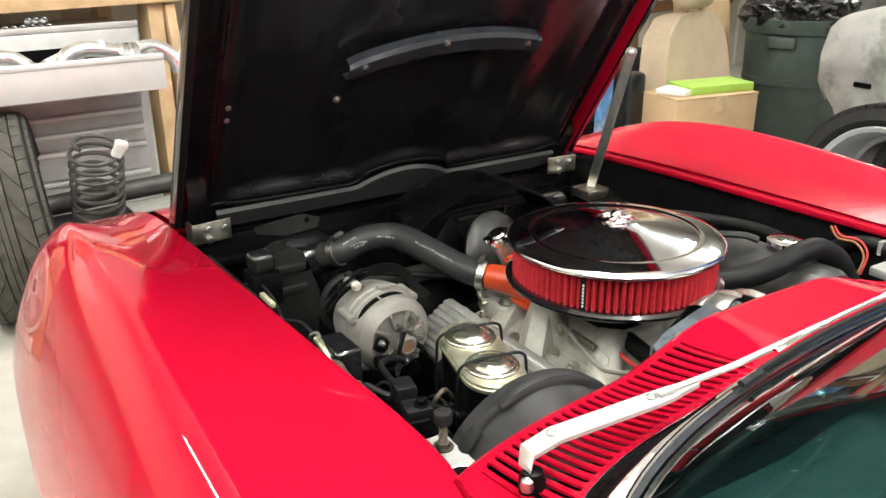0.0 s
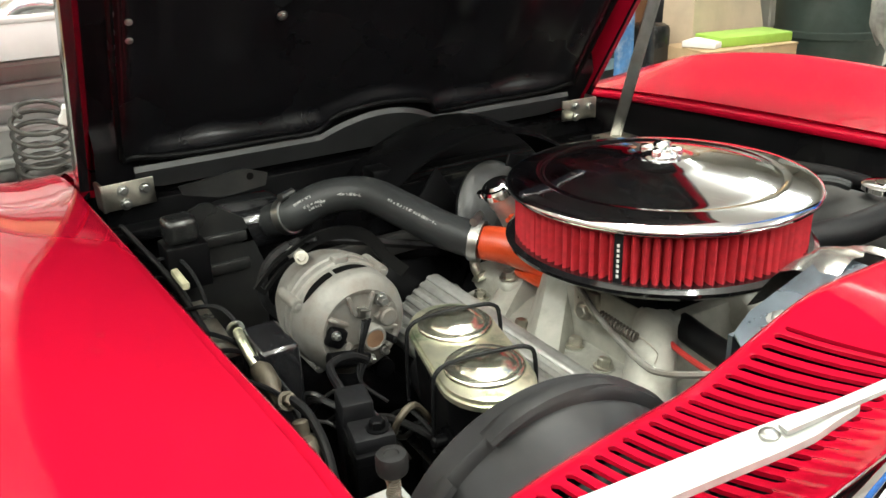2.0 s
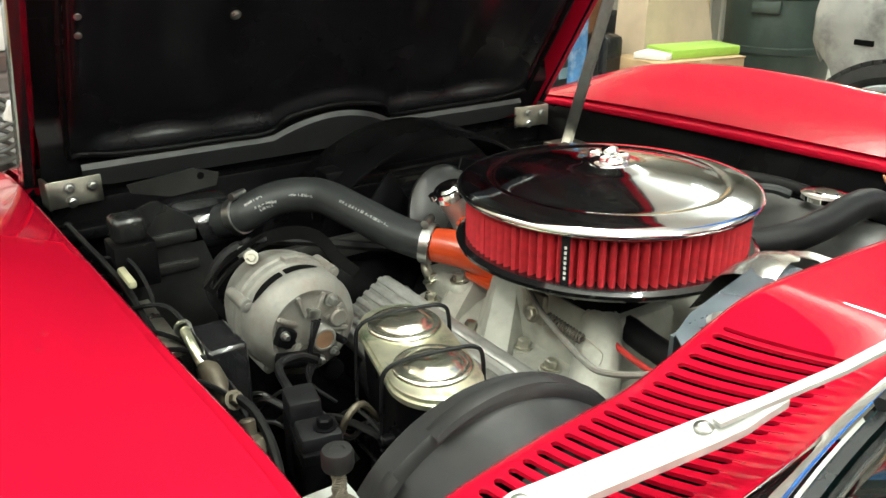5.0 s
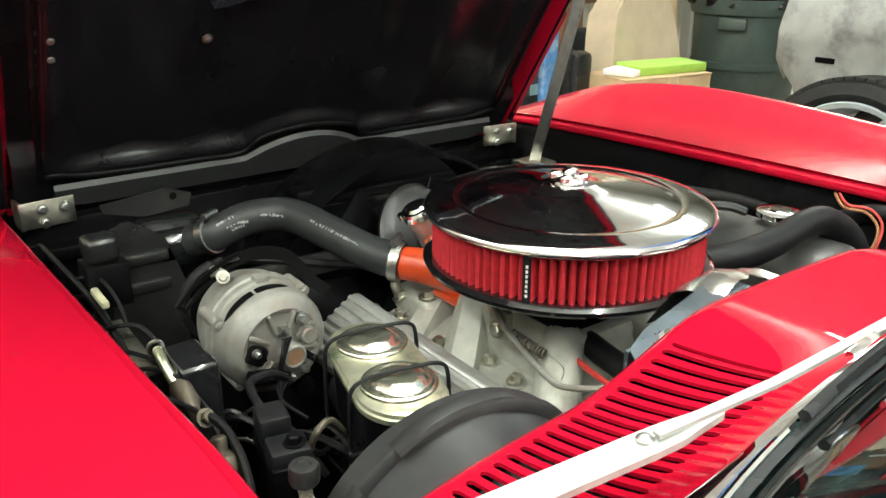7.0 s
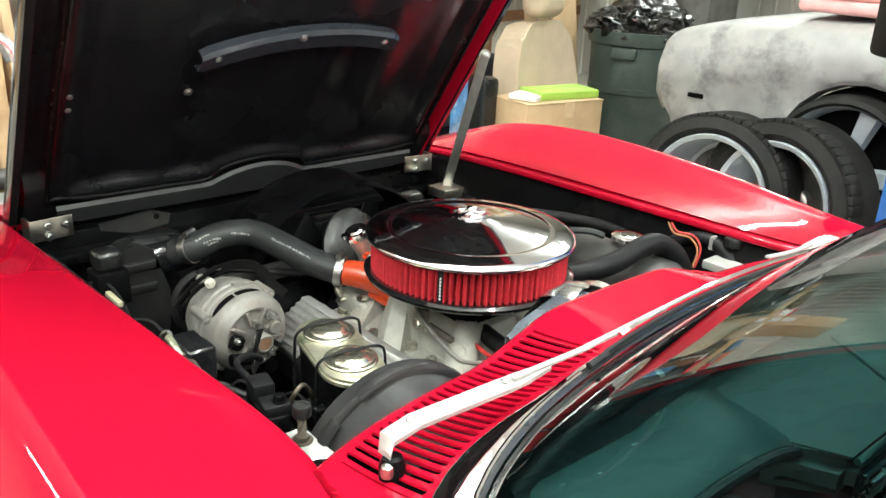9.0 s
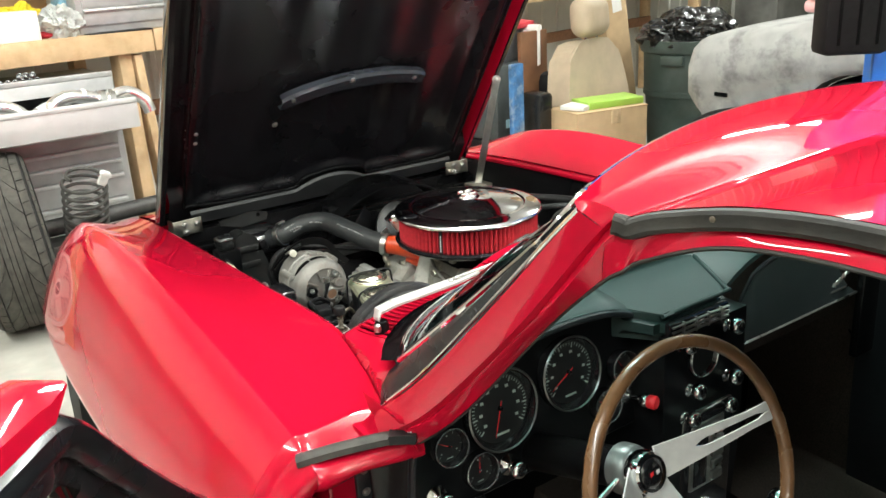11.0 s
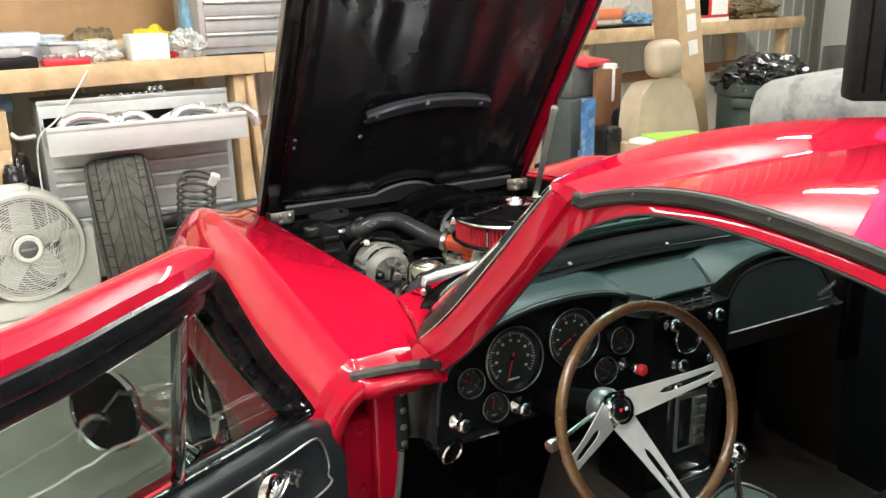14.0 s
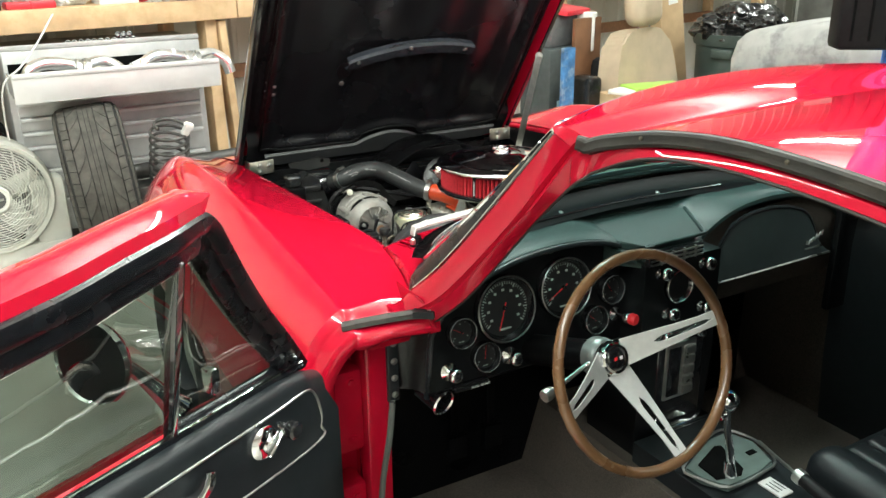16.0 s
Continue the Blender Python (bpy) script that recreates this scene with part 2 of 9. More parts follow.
def add_lathe(bm, profile, origin, axis=(0, 0, 1), seg=32, caps=True):
    """Profile of (radius, height along axis)."""
    d = Vector(axis).normalized()
    u, w = basis(d)
    o = Vector(origin)
    rows = []
    for r, h in profile:
        rows.append([o + d * h + (u * math.cos(2 * math.pi * k / seg) + w * math.sin(2 * math.pi * k / seg)) * max(r, 1e-4) for k in range(seg)])
    return add_loft(bm, rows, closed_u=True, caps=caps)


def add_cyl(bm, p0, p1, r0, r1=None, seg=16):
    p0, p1 = Vector(p0), Vector(p1)
    return add_lathe(bm, [(r0, 0), (r0 if r1 is None else r1, (p1 - p0).length)], p0, p1 - p0, seg)


def catmull(pts, n=8, closed=False):
    P = [Vector(p) for p in pts]
    out = []
    m = len(P)
    for i in range(m if closed else m - 1):
        if closed:
            a, b, c, d = P[(i - 1) % m], P[i], P[(i + 1) % m], P[(i + 2) % m]
        else:
            a, b, c, d = P[max(i - 1, 0)], P[i], P[i + 1], P[min(i + 2, m - 1)]
        for k in range(n):
            t = k / n
            out.append(0.5 * ((2 * b) + (c - a) * t + (2 * a - 5 * b + 4 * c - d) * t * t + (3 * b - a - 3 * c + d) * t ** 3))
    if not closed:
        out.append(P[-1])
    return out


def add_tube(bm, pts, r, seg=10, n=8, closed=False, flat=1.0, raw=False):
    """A round (or flattened) tube along a smooth path; r may be a number or one per path point."""
    path = [Vector(p) for p in pts] if raw else catmull(pts, n, closed)
    rows = []
    last = None
    for i, p in enumerate(path):
        if closed:
            d = path[(i + 1) % len(path)] - path[i - 1]
        else:
            d = path[min(i + 1, len(path) - 1)] - path[max(i - 1, 0)]
        d.normalize()
        if last is None:
            u, w = basis(d)
        else:
            u = (last - d * last.dot(d)).normalized()
            w = d.cross(u)
        last = u
        if isinstance(r, (list, tuple)):
            f = i / max(1, len(path) - 1) * (len(r) - 1)
            k = min(int(f), len(r) - 2)
            rr = r[k] + (r[k + 1] - r[k]) * (f - k)
        else:
            rr = r
        rows.append([p + (u * math.cos(2 * math.pi * k / seg) + w * flat * math.sin(2 * math.pi * k / seg)) * rr for k in range(seg)])
    return add_loft(bm, rows, closed_u=True, closed_v=closed, caps=not closed)


def add_sweep(bm, path, section, up=(0, 0, 1), caps=True):
    """Sweep a closed section of (side, up) offsets along a raw path; side is across path and up."""
    rows = []
    path = [Vector(p) for p in path]
    for i, p in enumerate(path):
        d = (path[min(i + 1, len(path) - 1)] - path[max(i - 1, 0)]).normalized()
        s = d.cross(Vector(up)).normalized()
        t = s.cross(d).normalized()
        rows.append([p + s * a + t * b for a, b in section])
    return add_loft(bm, rows, closed_u=True, caps=caps)


def add_prism(bm, outline, depth, m=None):
    """A flat outline of (x, y) pushed from z = 0 to z = depth, then placed by m."""
    a = [bm.verts.new(xf((x, y, 0), m)) for x, y in outline]
    b = [bm.verts.new(xf((x, y, depth), m)) for x, y in outline]
    bm.faces.new(a)
    bm.faces.new(b)
    for i in range(len(a)):
        j = (i + 1) % len(a)
        bm.faces.new((a[i], a[j], b[j], b[i]))
    return bm


def add_bolt(bm, p, axis, r=0.008, h=0.006):
    add_lathe(bm, [(r * 1.5, 0), (r * 1.5, h * 0.25)], p, axis, 12)
    add_lathe(bm, [(r, 0), (r, h), (r * 0.8, h * 1.15)], p, axis, 6)
    return bm


def lerp_table(table, y):
    """Smoothly read rows (y, values...) in falling or rising y."""
    t = sorted(table)
    ys = [r[0] for r in t]
    n = len(ys)
    y = min(max(y, ys[0]), ys[-1])
    i = min(max(sum(1 for q in ys if q <= y) - 1, 0), n - 2)
    h = ys[i + 1] - ys[i]
    f = (y - ys[i]) / h

    def slope(j, k):
        a, b = max(j - 1, 0), min(j + 1, n - 1)
        return (t[b][k] - t[a][k]) / (ys[b] - ys[a])
    return [(1 + 2 * f) * (1 - f) ** 2 * t[i][k] + f * (1 - f) ** 2 * h * slope(i, k) + f * f * (3 - 2 * f) * t[i + 1][k] - f * f * (1 - f) * h * slope(i + 1, k) for k in range(1, len(t[0]))]


def rounded(w, h, r, n=5):
    out = []
    for cx, cy, a0 in ((w / 2 - r, h / 2 - r, 0), (-w / 2 + r, h / 2 - r, 90), (-w / 2 + r, -h / 2 + r, 180), (w / 2 - r, -h / 2 + r, 270)):
        for k in range(n + 1):
            a = radians(a0 + 90 * k / n)
            out.append((cx + r * math.cos(a), cy + r * math.sin(a)))
    return out


B = bmesh.new

# ---- the workshop ----
def structure(name, bm, material, label, category):
    return tagged(part(name, bm, material, None), label, category, kind="structure")


BENCH = pose(-1.35, 3.62, 0, 0, 0, 11)  # the bench's front line, running along its own x
TOP = 1.20
structure("floor", add_box(B(), (-5.2, -6.0, -0.12), (9.6, 8.0, 0)), CONCRETE, "worn pale grey concrete workshop floor", "floor")


def ribbed(m, length, high, thick=0.12):
    """A wall of ribbed steel sheet, running along x of m with its face towards -y."""
    bm = add_box(B(), (0, 0, 0), (length, thick, high), m)
    x = 0.1
    while x < length - 0.1:
        rows = [[m @ Vector((x + a, y, z)) for a, y in ((-0.030, 0.0), (-0.016, -0.018), (0.016, -0.018), (0.030, 0.0))] for z in (0.0, high)]
        add_loft(bm, rows)
        x += 0.23
    return bm


structure("wall_north", ribbed(BENCH @ pose(-6.0, 0.80, 0), 17.5, 3.6), WALLW, "off-white ribbed steel workshop wall behind the bench", "wall")
structure("wall_south", ribbed(pose(9.6, -6.0, 0, 0, 0, 180), 14.8, 3.6), WALLW, "off-white ribbed steel workshop wall", "wall")
structure("wall_west", ribbed(pose(-5.2, -6.0, 0, 0, 0, 90), 14.0, 3.6), WALLW, "off-white ribbed steel workshop wall", "wall")
structure("wall_east", ribbed(pose(9.6, 8.0, 0, 0, 0, -90), 14.0, 3.6), WALLW, "off-white ribbed steel workshop wall", "wall")
structure("ceiling", ribbed(Matrix(((1, 0, 0, -5.2), (0, 0, -1, 8.0), (0, 1, 0, 3.6), (0, 0, 0, 1))), 14.8, 14.0, 0.1), CEIL, "white ribbed steel workshop ceiling", "ceiling")


def workbench():
    t = thing("workbench", "long pine workbench built of rough two-by-four lumber", "workbench", at=BENCH.translation)
    t.matrix_basis = BENCH
    part("worktop", add_box(B(), (-2.2, 0.04, TOP - 0.035), (7.62, 0.75, TOP), bevel=0.004), PINE, t)
    for x0, x1 in ((-2.2, 1.55), (1.555, 4.3), (4.305, 7.62)):
        part("apron", add_box(B(), (x0, 0, TOP - 0.108), (x1, 0.038, TOP + 0.002), bevel=0.006), PINE, t)
    for lx in (-2.0, 1.37, 4.35, 7.35):
        part("leg", add_box(B(), (lx, 0.05, 0), (lx + 0.07, 0.16, TOP - 0.036), bevel=0.005), PINE, t)
        part("leg", add_box(B(), (lx, 0.62, 0), (lx + 0.07, 0.71, TOP - 0.036), bevel=0.005), PINE, t)
    part("brace", add_box(B(), (0, 0, 0), (0.045, 0.09, 1.08), pose(1.50, 0.03, 0.0, 0, -3, 0), bevel=0.005), PINE, t)
    part("back_rail", add_box(B(), (1.45, 0.60, 0.66), (7.4, 0.64, 0.75), bevel=0.005), mat("dark_board", (0.25, 0.12, 0.06), 0.6, vary=0.2), t)
    return t


workbench()


def on_bench(x, d=0.0):
    """World place on the bench, x metres along and d metres behind its front edge."""
    return BENCH @ Vector((x, d, TOP))


def tool_chest():
    t = thing("tool_chest", "grey steel tool chest with its top drawer pulled open", "tool chest", at=(-0.6, 3.75, 0))
    t.matrix_basis = pose(-0.595, 3.66, 0, 0, 0, 2)
    w = 0.475
    part("body", add_box(B(), (-w, 0.0, 0.10), (w, 0.50, 1.02), bevel=0.008), TOOLBOX, t)
    part("tray", add_box(B(), (-w, 0.0, 1.02), (w, 0.012, 1.045), bevel=0.003), TOOLBOX, t)
    part("shade_gap", add_box(B(), (-w + 0.02, -0.004, 0.80), (w - 0.02, 0.002, 0.96)), DARK, t)
    z = 0.775
    for h in (0.075, 0.072, 0.072, 0.12, 0.16, 0.16):
        d = part("drawer", add_box(B(), (-w + 0.03, -0.012, z - h + 0.006), (w - 0.03, 0.004, z), bevel=0.004), TOOLBOX, t)
        part("pull", add_box(B(), (-w + 0.035, -0.026, z - 0.018), (w - 0.035, -0.010, z - 0.002), bevel=0.004), mat("drawer_steel", (0.58, 0.585, 0.58), 0.40, 0.30, vary=0.06, scale=10, rough_vary=0.08), d)
        z -= h
    d = part("open_drawer", add_box(B(), (-w, -0.315, 0.815), (w, -0.300, 0.945), bevel=0.004), mat("drawer_steel", (0.58, 0.585, 0.58), 0.40, 0.30, vary=0.06, scale=10, rough_vary=0.08), t, "brushed steel drawer front, pulled out")
    part("drawer_pull", add_box(B(), (-w, -0.322, 0.928), (w, -0.296, 0.952), bevel=0.006), mat("drawer_steel", (0.58, 0.585, 0.58), 0.40, 0.30, vary=0.06, scale=10, rough_vary=0.08), d)
    for s in (-1, 1):
        part("drawer_side", add_box(B(), (s * (w - 0.012) - 0.004, -0.30, 0.83), (s * (w - 0.012) + 0.004, 0.0, 0.925)), TOOLBOX, d)
    part("drawer_floor", add_box(B(), (-w + 0.01, -0.30, 0.83), (w - 0.01, 0.0, 0.836)), TOOLBOX, d)
    part("side_handle", add_tube(B(), [(w, 0.1, 0.90), (w + 0.045, 0.1, 0.90), (w + 0.045, 0.3, 0.90), (w, 0.3, 0.90)], 0.012, 10, n=4), STEEL, t)
    for x in (-w + 0.08, w - 0.08):
        part("caster", add_lathe(B(), [(0.02, -0.02), (0.05, -0.02), (0.05, 0.02), (0.02, 0.02)], (x, 0.08, 0.05), (1, 0, 0), 20), RUBBER, t)
    return t


tool_chest()


def bent_pipe(pts, r):
    p = smooth(part("exhaust_bend", add_tube(B(), pts, r, 14), mat("polished_pipe", (0.85, 0.85, 0.84), 0.22, 0.9, vary=0.08, scale=20), None))
    return tagged(p, "bright bent exhaust pipe lying in the open drawer", "pipe", "pipes in the drawer")


Z0 = 0.90
for dx in (0.0, 0.52):
    x = -1.00 + dx
    bent_pipe([(x, 3.42, Z0 - 0.03), (x + 0.03, 3.43, Z0 + 0.05), (x + 0.10, 3.45, Z0 + 0.075), (x + 0.20, 3.47, Z0 + 0.06), (x + 0.24, 3.47, Z0 + 0.04)], 0.030)
    bent_pipe([(x + 0.26, 3.44, Z0 + 0.03), (x + 0.30, 3.46, Z0 + 0.055), (x + 0.37, 3.48, Z0 + 0.06), (x + 0.43, 3.47, Z0 + 0.02), (x + 0.45, 3.46, Z0 - 0.04)], 0.030)
    for k in range(2):
        f = part("pipe_flange", add_lathe(B(), [(0.03, -0.012), (0.052, -0.012), (0.052, 0.012), (0.03, 0.012)], (x + 0.235 + 0.04 * k, 3.46, Z0 + 0.035), (1, 0.1, -0.3), 24), STEEL, None)
        tagged(f, "round steel pipe flange in the open drawer", "flange", "flanges in the drawer")
bag = smooth(part("plastic_sleeve", add_tube(B(), [(-0.52, 3.44, 0.93), (-0.42, 3.46, 0.955), (-0.30, 3.47, 0.985)], [0.03, 0.045, 0.03], 10, flat=0.6), mat("clear_film", (0.7, 0.7, 0.7), 0.25, vary=0.1), None))
tagged(bag, "crumpled clear plastic sleeve on the pipes", "bag")
tg = part("paper_tag", add_box(B(), (-0.03, -0.01, 0), (0.03, 0.03, 0.05), pose(-0.70, 3.45, 0.90, 10, 15, 20), bevel=0.003), mat("cream_paper", (0.75, 0.72, 0.55), 0.7), None)
tagged(tg, "cream folded paper tag in the drawer", "paper")
for k in range(14):
    s = part("socket", add_lathe(B(), [(0.010, -0.03), (0.0135, -0.028), (0.0135, 0.0), (0.009, 0.001), (0.008, -0.01)], (-0.76 + 0.031 * k if k < 11 else -0.52 + 0.028 * (k - 11), 3.69, 1.040 + (0.026 if k >= 11 else 0)), (0, -1, 0.3), 14), mat("dark_socket", (0.10, 0.10, 0.10), 0.25, 0.8, vary=0.1), None)
    tagged(s, "dark steel wrench socket on the tool chest", "socket", "sockets on the chest")


def loose_tyre(m, r=0.385, w=0.30, rim=0.245):
    """Upright tyre: tread blocks round a carcass; own axis along x."""
    t = thing("tyre", "worn black tyre standing on the floor by the tool chest", "tyre", at=m.translation)
    t.matrix_basis = m
    hw = w / 2
    smooth(part("carcass", add_lathe(B(), [(rim, -hw * 0.85), (rim + 0.05, -hw * 1.02), (r * 0.90, -hw * 1.0), (r * 0.975, -hw * 0.86), (r * 0.985, 0), (r * 0.975, hw * 0.86), (r * 0.90, hw * 1.0), (rim + 0.05, hw * 1.02), (rim, hw * 0.85)], (0, 0, 0), (1, 0, 0), 64, caps=False), TYRE, t), 50)
    bm = B()

    def q(x, a, rr):
        drop = 0.030 * max(0, abs(x) - 0.75) / 0.25
        return (x * hw, (rr - drop) * math.sin(a), (rr - drop) * math.cos(a))

    def block(xs, lean, a0, da):
        """One tread block swept round the tyre along a leaning line."""
        rows = [[bm.verts.new(q(x, a0 + l * da + e, rr)) for e in (0.0, da) for rr in (r * 0.965, r)] for x, l in zip(xs, lean)]
        for u, v in zip(rows, rows[1:]):
            bm.faces.new((u[1], u[3], v[3], v[1]))
            bm.faces.new((u[0], u[1], v[1], v[0]))
            bm.faces.new((u[3], u[2], v[2], v[3]))
        for u in (rows[0], rows[-1]):
            bm.faces.new((u[0], u[2], u[3], u[1]))
    step = 2 * math.pi / 44
    for k in range(44):
        for sg in (-1, 1):
            block([sg * x for x in (0.62, 0.80, 0.98)], (0.0, 0.12, 0.15), step * (k + 0.3 * sg), step * 0.93)
    step = 2 * math.pi / 22
    for k in range(22):
        for sg in (-1, 1):
            block([sg * x for x in (0.245, 0.34, 0.46, 0.585)], (0.95, 0.55, 0.25, 0.0), step * (k + 0.25 * sg), step * 0.95)
    for x0, x1 in ((-0.215, -0.075), (-0.055, 0.055), (0.075, 0.215)):
        add_lathe(bm, [(r * 0.965, x0 * hw), (r, x0 * hw), (r, x1 * hw), (r * 0.965, x1 * hw)], (0, 0, 0), (1, 0, 0), 64, caps=False)
    # tread blocks coloured paler than the carcass between them
    tread = part("tread", bm, mat("pale_tread", (0.066, 0.063, 0.055), 0.8, spec=0.2, vary=0.2, scale=30, dirt=(0.11, 0.104, 0.09), dirt_amount=0.5, dirt_scale=12), t)
    tread["kind"] = "stuff"
    smooth(part("rim", add_lathe(B(), [(rim, -hw * 0.9), (rim + 0.012, -hw * 0.92), (rim - 0.01, -hw * 0.7), (rim - 0.03, 0), (rim - 0.01, hw * 0.7), (rim + 0.012, hw * 0.92), (rim, hw * 0.9)], (0, 0, 0), (1, 0, 0), 48), STEEL, t))
    return t


loose_tyre(pose(-0.735, 3.42, 0.388, -2, -5, -6))


def coil_spring():
    pts = []
    n = 200
    for k in range(n):
        f = k / (n - 1)
        a = f * 2 * math.pi * 7.2 + 2.4
        r = 0.088 - 0.020 * max(0, f - 0.88) / 0.12
        pts.append((r * math.cos(a), r * math.sin(a), 0.02 + 0.29 * f))
    s = smooth(part("coil_spring", add_tube(B(), pts, 0.0076, 8, raw=True), mat("spring_steel", (0.055, 0.053, 0.048), 0.45, 0.2, vary=0.3), None))
    s.matrix_basis = pose(-0.448, 3.24, 0.40, 20, 2, 0)
    tagged(s, "dark steel coil spring standing on an old axle", "spring")
    part("clip", add_box(B(), (-0.018, -0.012, -0.03), (0.018, 0.012, 0.035), pose(0.065, -0.06, 0.315, 0, 25, 0), bevel=0.005), WHITEP, s, "white plastic clip")
    part("clip_tip", add_box(B(), (-0.022, -0.014, 0.012), (0.022, 0.014, 0.03), pose(0.065, -0.06, 0.315, 0, 25, 0), bevel=0.004), WHITEP, s)


coil_spring()


def old_axle():
    t = thing("rear_axle", "dark greasy axle assembly lying on the floor", "axle", at=(-0.3, 3.28, 0))
    t.matrix_basis = pose(-0.3, 3.28, 0, 0, 0, 4)
    G = mat("greasy_steel", (0.05, 0.05, 0.048), 0.5, 0.4, vary=0.3, dirt=(0.15, 0.14, 0.12), dirt_amount=0.4)
    part("beam", add_box(B(), (-0.35, -0.09, 0.30), (0.55, 0.07, 0.40), bevel=0.02), G, t)
    smooth(part("tube", add_cyl(B(), (-0.45, 0.05, 0.44), (0.62, 0.05, 0.46), 0.038, seg=18), G, t), 40)
    for x in (-0.30, 0.45):
        part("stand", add_box(B(), (x - 0.05, -0.06, 0.0), (x + 0.05, 0.06, 0.30), bevel=0.01), G, t)
    part("flat_plate", add_box(B(), (-0.05, -0.14, 0.405), (0.34, 0.0, 0.415), pose(0, 0, 0), bevel=0.003), mat("grey_plate", (0.30, 0.31, 0.28), 0.5, 0.2), t)
    part("knuckle", add_lathe(B(), [(0.05, -0.04), (0.055, 0.0), (0.04, 0.05), (0.03, 0.08)], (0.30, 0.0, 0.50), (0.3, -0.6, 0.7), 20), G, t)
    j = thing("floor_jack", "small silver and black bottle jack on the axle", "jack", at=(0.12, 3.14, 0.40))
    part("jack_body", add_lathe(B(), [(0.030, 0), (0.034, 0.005), (0.034, 0.09), (0.03, 0.10)], (0, 0, 0), (0.25, 0, 1), 20), mat("pale_grey", (0.55, 0.55, 0.52), 0.4), j)
    part("jack_head", add_lathe(B(), [(0.045, 0.10), (0.048, 0.11), (0.048, 0.15), (0.02, 0.165)], (0, 0, 0), (0.25, 0, 1), 20), RUBBER, j)
    part("jack_cap", add_lathe(B(), [(0.02, 0.165), (0.022, 0.185), (0.0, 0.187)], (0, 0, 0), (0.25, 0, 1), 16), STEEL, j)


old_axle()


def box_fan():
    t = thing("floor_fan", "white plastic floor fan with a swirl grille", "fan", at=(-1.2, 3.5, 0))
    t.matrix_basis = pose(-1.215, 3.47, 0.0, 0, 0, 6) @ Matrix.Diagonal((0.97, 0.97, 1.0, 1.0))
    o = Vector((0, 0, 0.362))
    smooth(part("housing", add_lathe(B(), [(0.245, -0.02), (0.250, 0.0), (0.268, 0.006), (0.278, -0.01), (0.285, -0.06), (0.285, -0.16), (0.265, -0.17)], o, (0, -1, 0), 64, caps=False), FANW, t), 40)
    part("stand", add_box(B(), (-0.20, 0.02, 0.0), (0.30, 0.17, 0.10), bevel=0.02), FANW, t)
    part("side_wall", add_box(B(), (0.16, 0.03, 0.02), (0.335, 0.165, 0.42), bevel=0.03), FANW, t)
    part("carry_handle", add_box(B(), (-0.10, 0.02, 0.625), (0.06, 0.14, 0.668), bevel=0.03, seg=3), FANW, t)
    # added disc, its colour standing for the shade behind the grille
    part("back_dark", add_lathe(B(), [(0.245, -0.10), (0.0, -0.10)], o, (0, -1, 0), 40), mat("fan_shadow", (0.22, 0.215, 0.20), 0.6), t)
    bm = B()
    for k in range(22):
        a0 = 2 * math.pi * k / 22
        add_tube(bm, [o + Vector((math.cos(a0 + 1.15 * f) * (0.062 + 0.186 * f), -0.006 - 0.012 * math.sin(math.pi * f), math.sin(a0 + 1.15 * f) * (0.062 + 0.186 * f))) for f in (0, 0.2, 0.4, 0.6, 0.8, 1.0)], 0.0026, 4, raw=True)
    g = part("grille", bm, FANW, t, "swirling white wire grille")
    for r in [0.080 + 0.0118 * k for k in range(15)]:
        part("grille_ring", add_tube(B(), [o + Vector((r * math.cos(2 * math.pi * k / 48), -0.014, r * math.sin(2 * math.pi * k / 48))) for k in range(48)], 0.0026, 4, raw=True, closed=True), FANW, g)
    smooth(part("hub", add_lathe(B(), [(0.068, 0.004), (0.070, 0.018), (0.060, 0.026), (0.046, 0.024)], o, (0, -1, 0), 36), FANW, t), 40)
    part("badge", add_lathe(B(), [(0.046, 0.0235), (0.040, 0.027), (0.0, 0.028)], o, (0, -1, 0), 32), mat("badge_grey", (0.10, 0.10, 0.10), 0.35), t)
    part("badge_bar", add_box(B(), (-0.034, -0.0305, 0.356), (0.034, -0.0275, 0.368), pose(0, 0, 0), bevel=0.002), STEEL, t)
    for k in range(5):
        m = Matrix.Translation(o + Vector((0, 0.055, 0))) @ Matrix.Rotation(2 * math.pi * k / 5, 4, "Y") @ Matrix.Rotation(radians(25), 4, "Z")
        part("blade", add_box(B(), (-0.06, -0.003, 0.05), (0.06, 0.003, 0.22), m, bevel=0.002), FANW, t)


box_fan()


# -- on the bench --
def simple_box(name, at, size, yaw, material, label, category, bevel=0.004, tip=0, group=""):
    ob = part(name, add_box(B(), (-size[0] / 2, -size[1] / 2, 0), (size[0] / 2, size[1] / 2, size[2]), bevel=bevel), material, None)
    ob.matrix_basis = pose(*at, tip, 0, yaw)
    return tagged(ob, label, category, group)


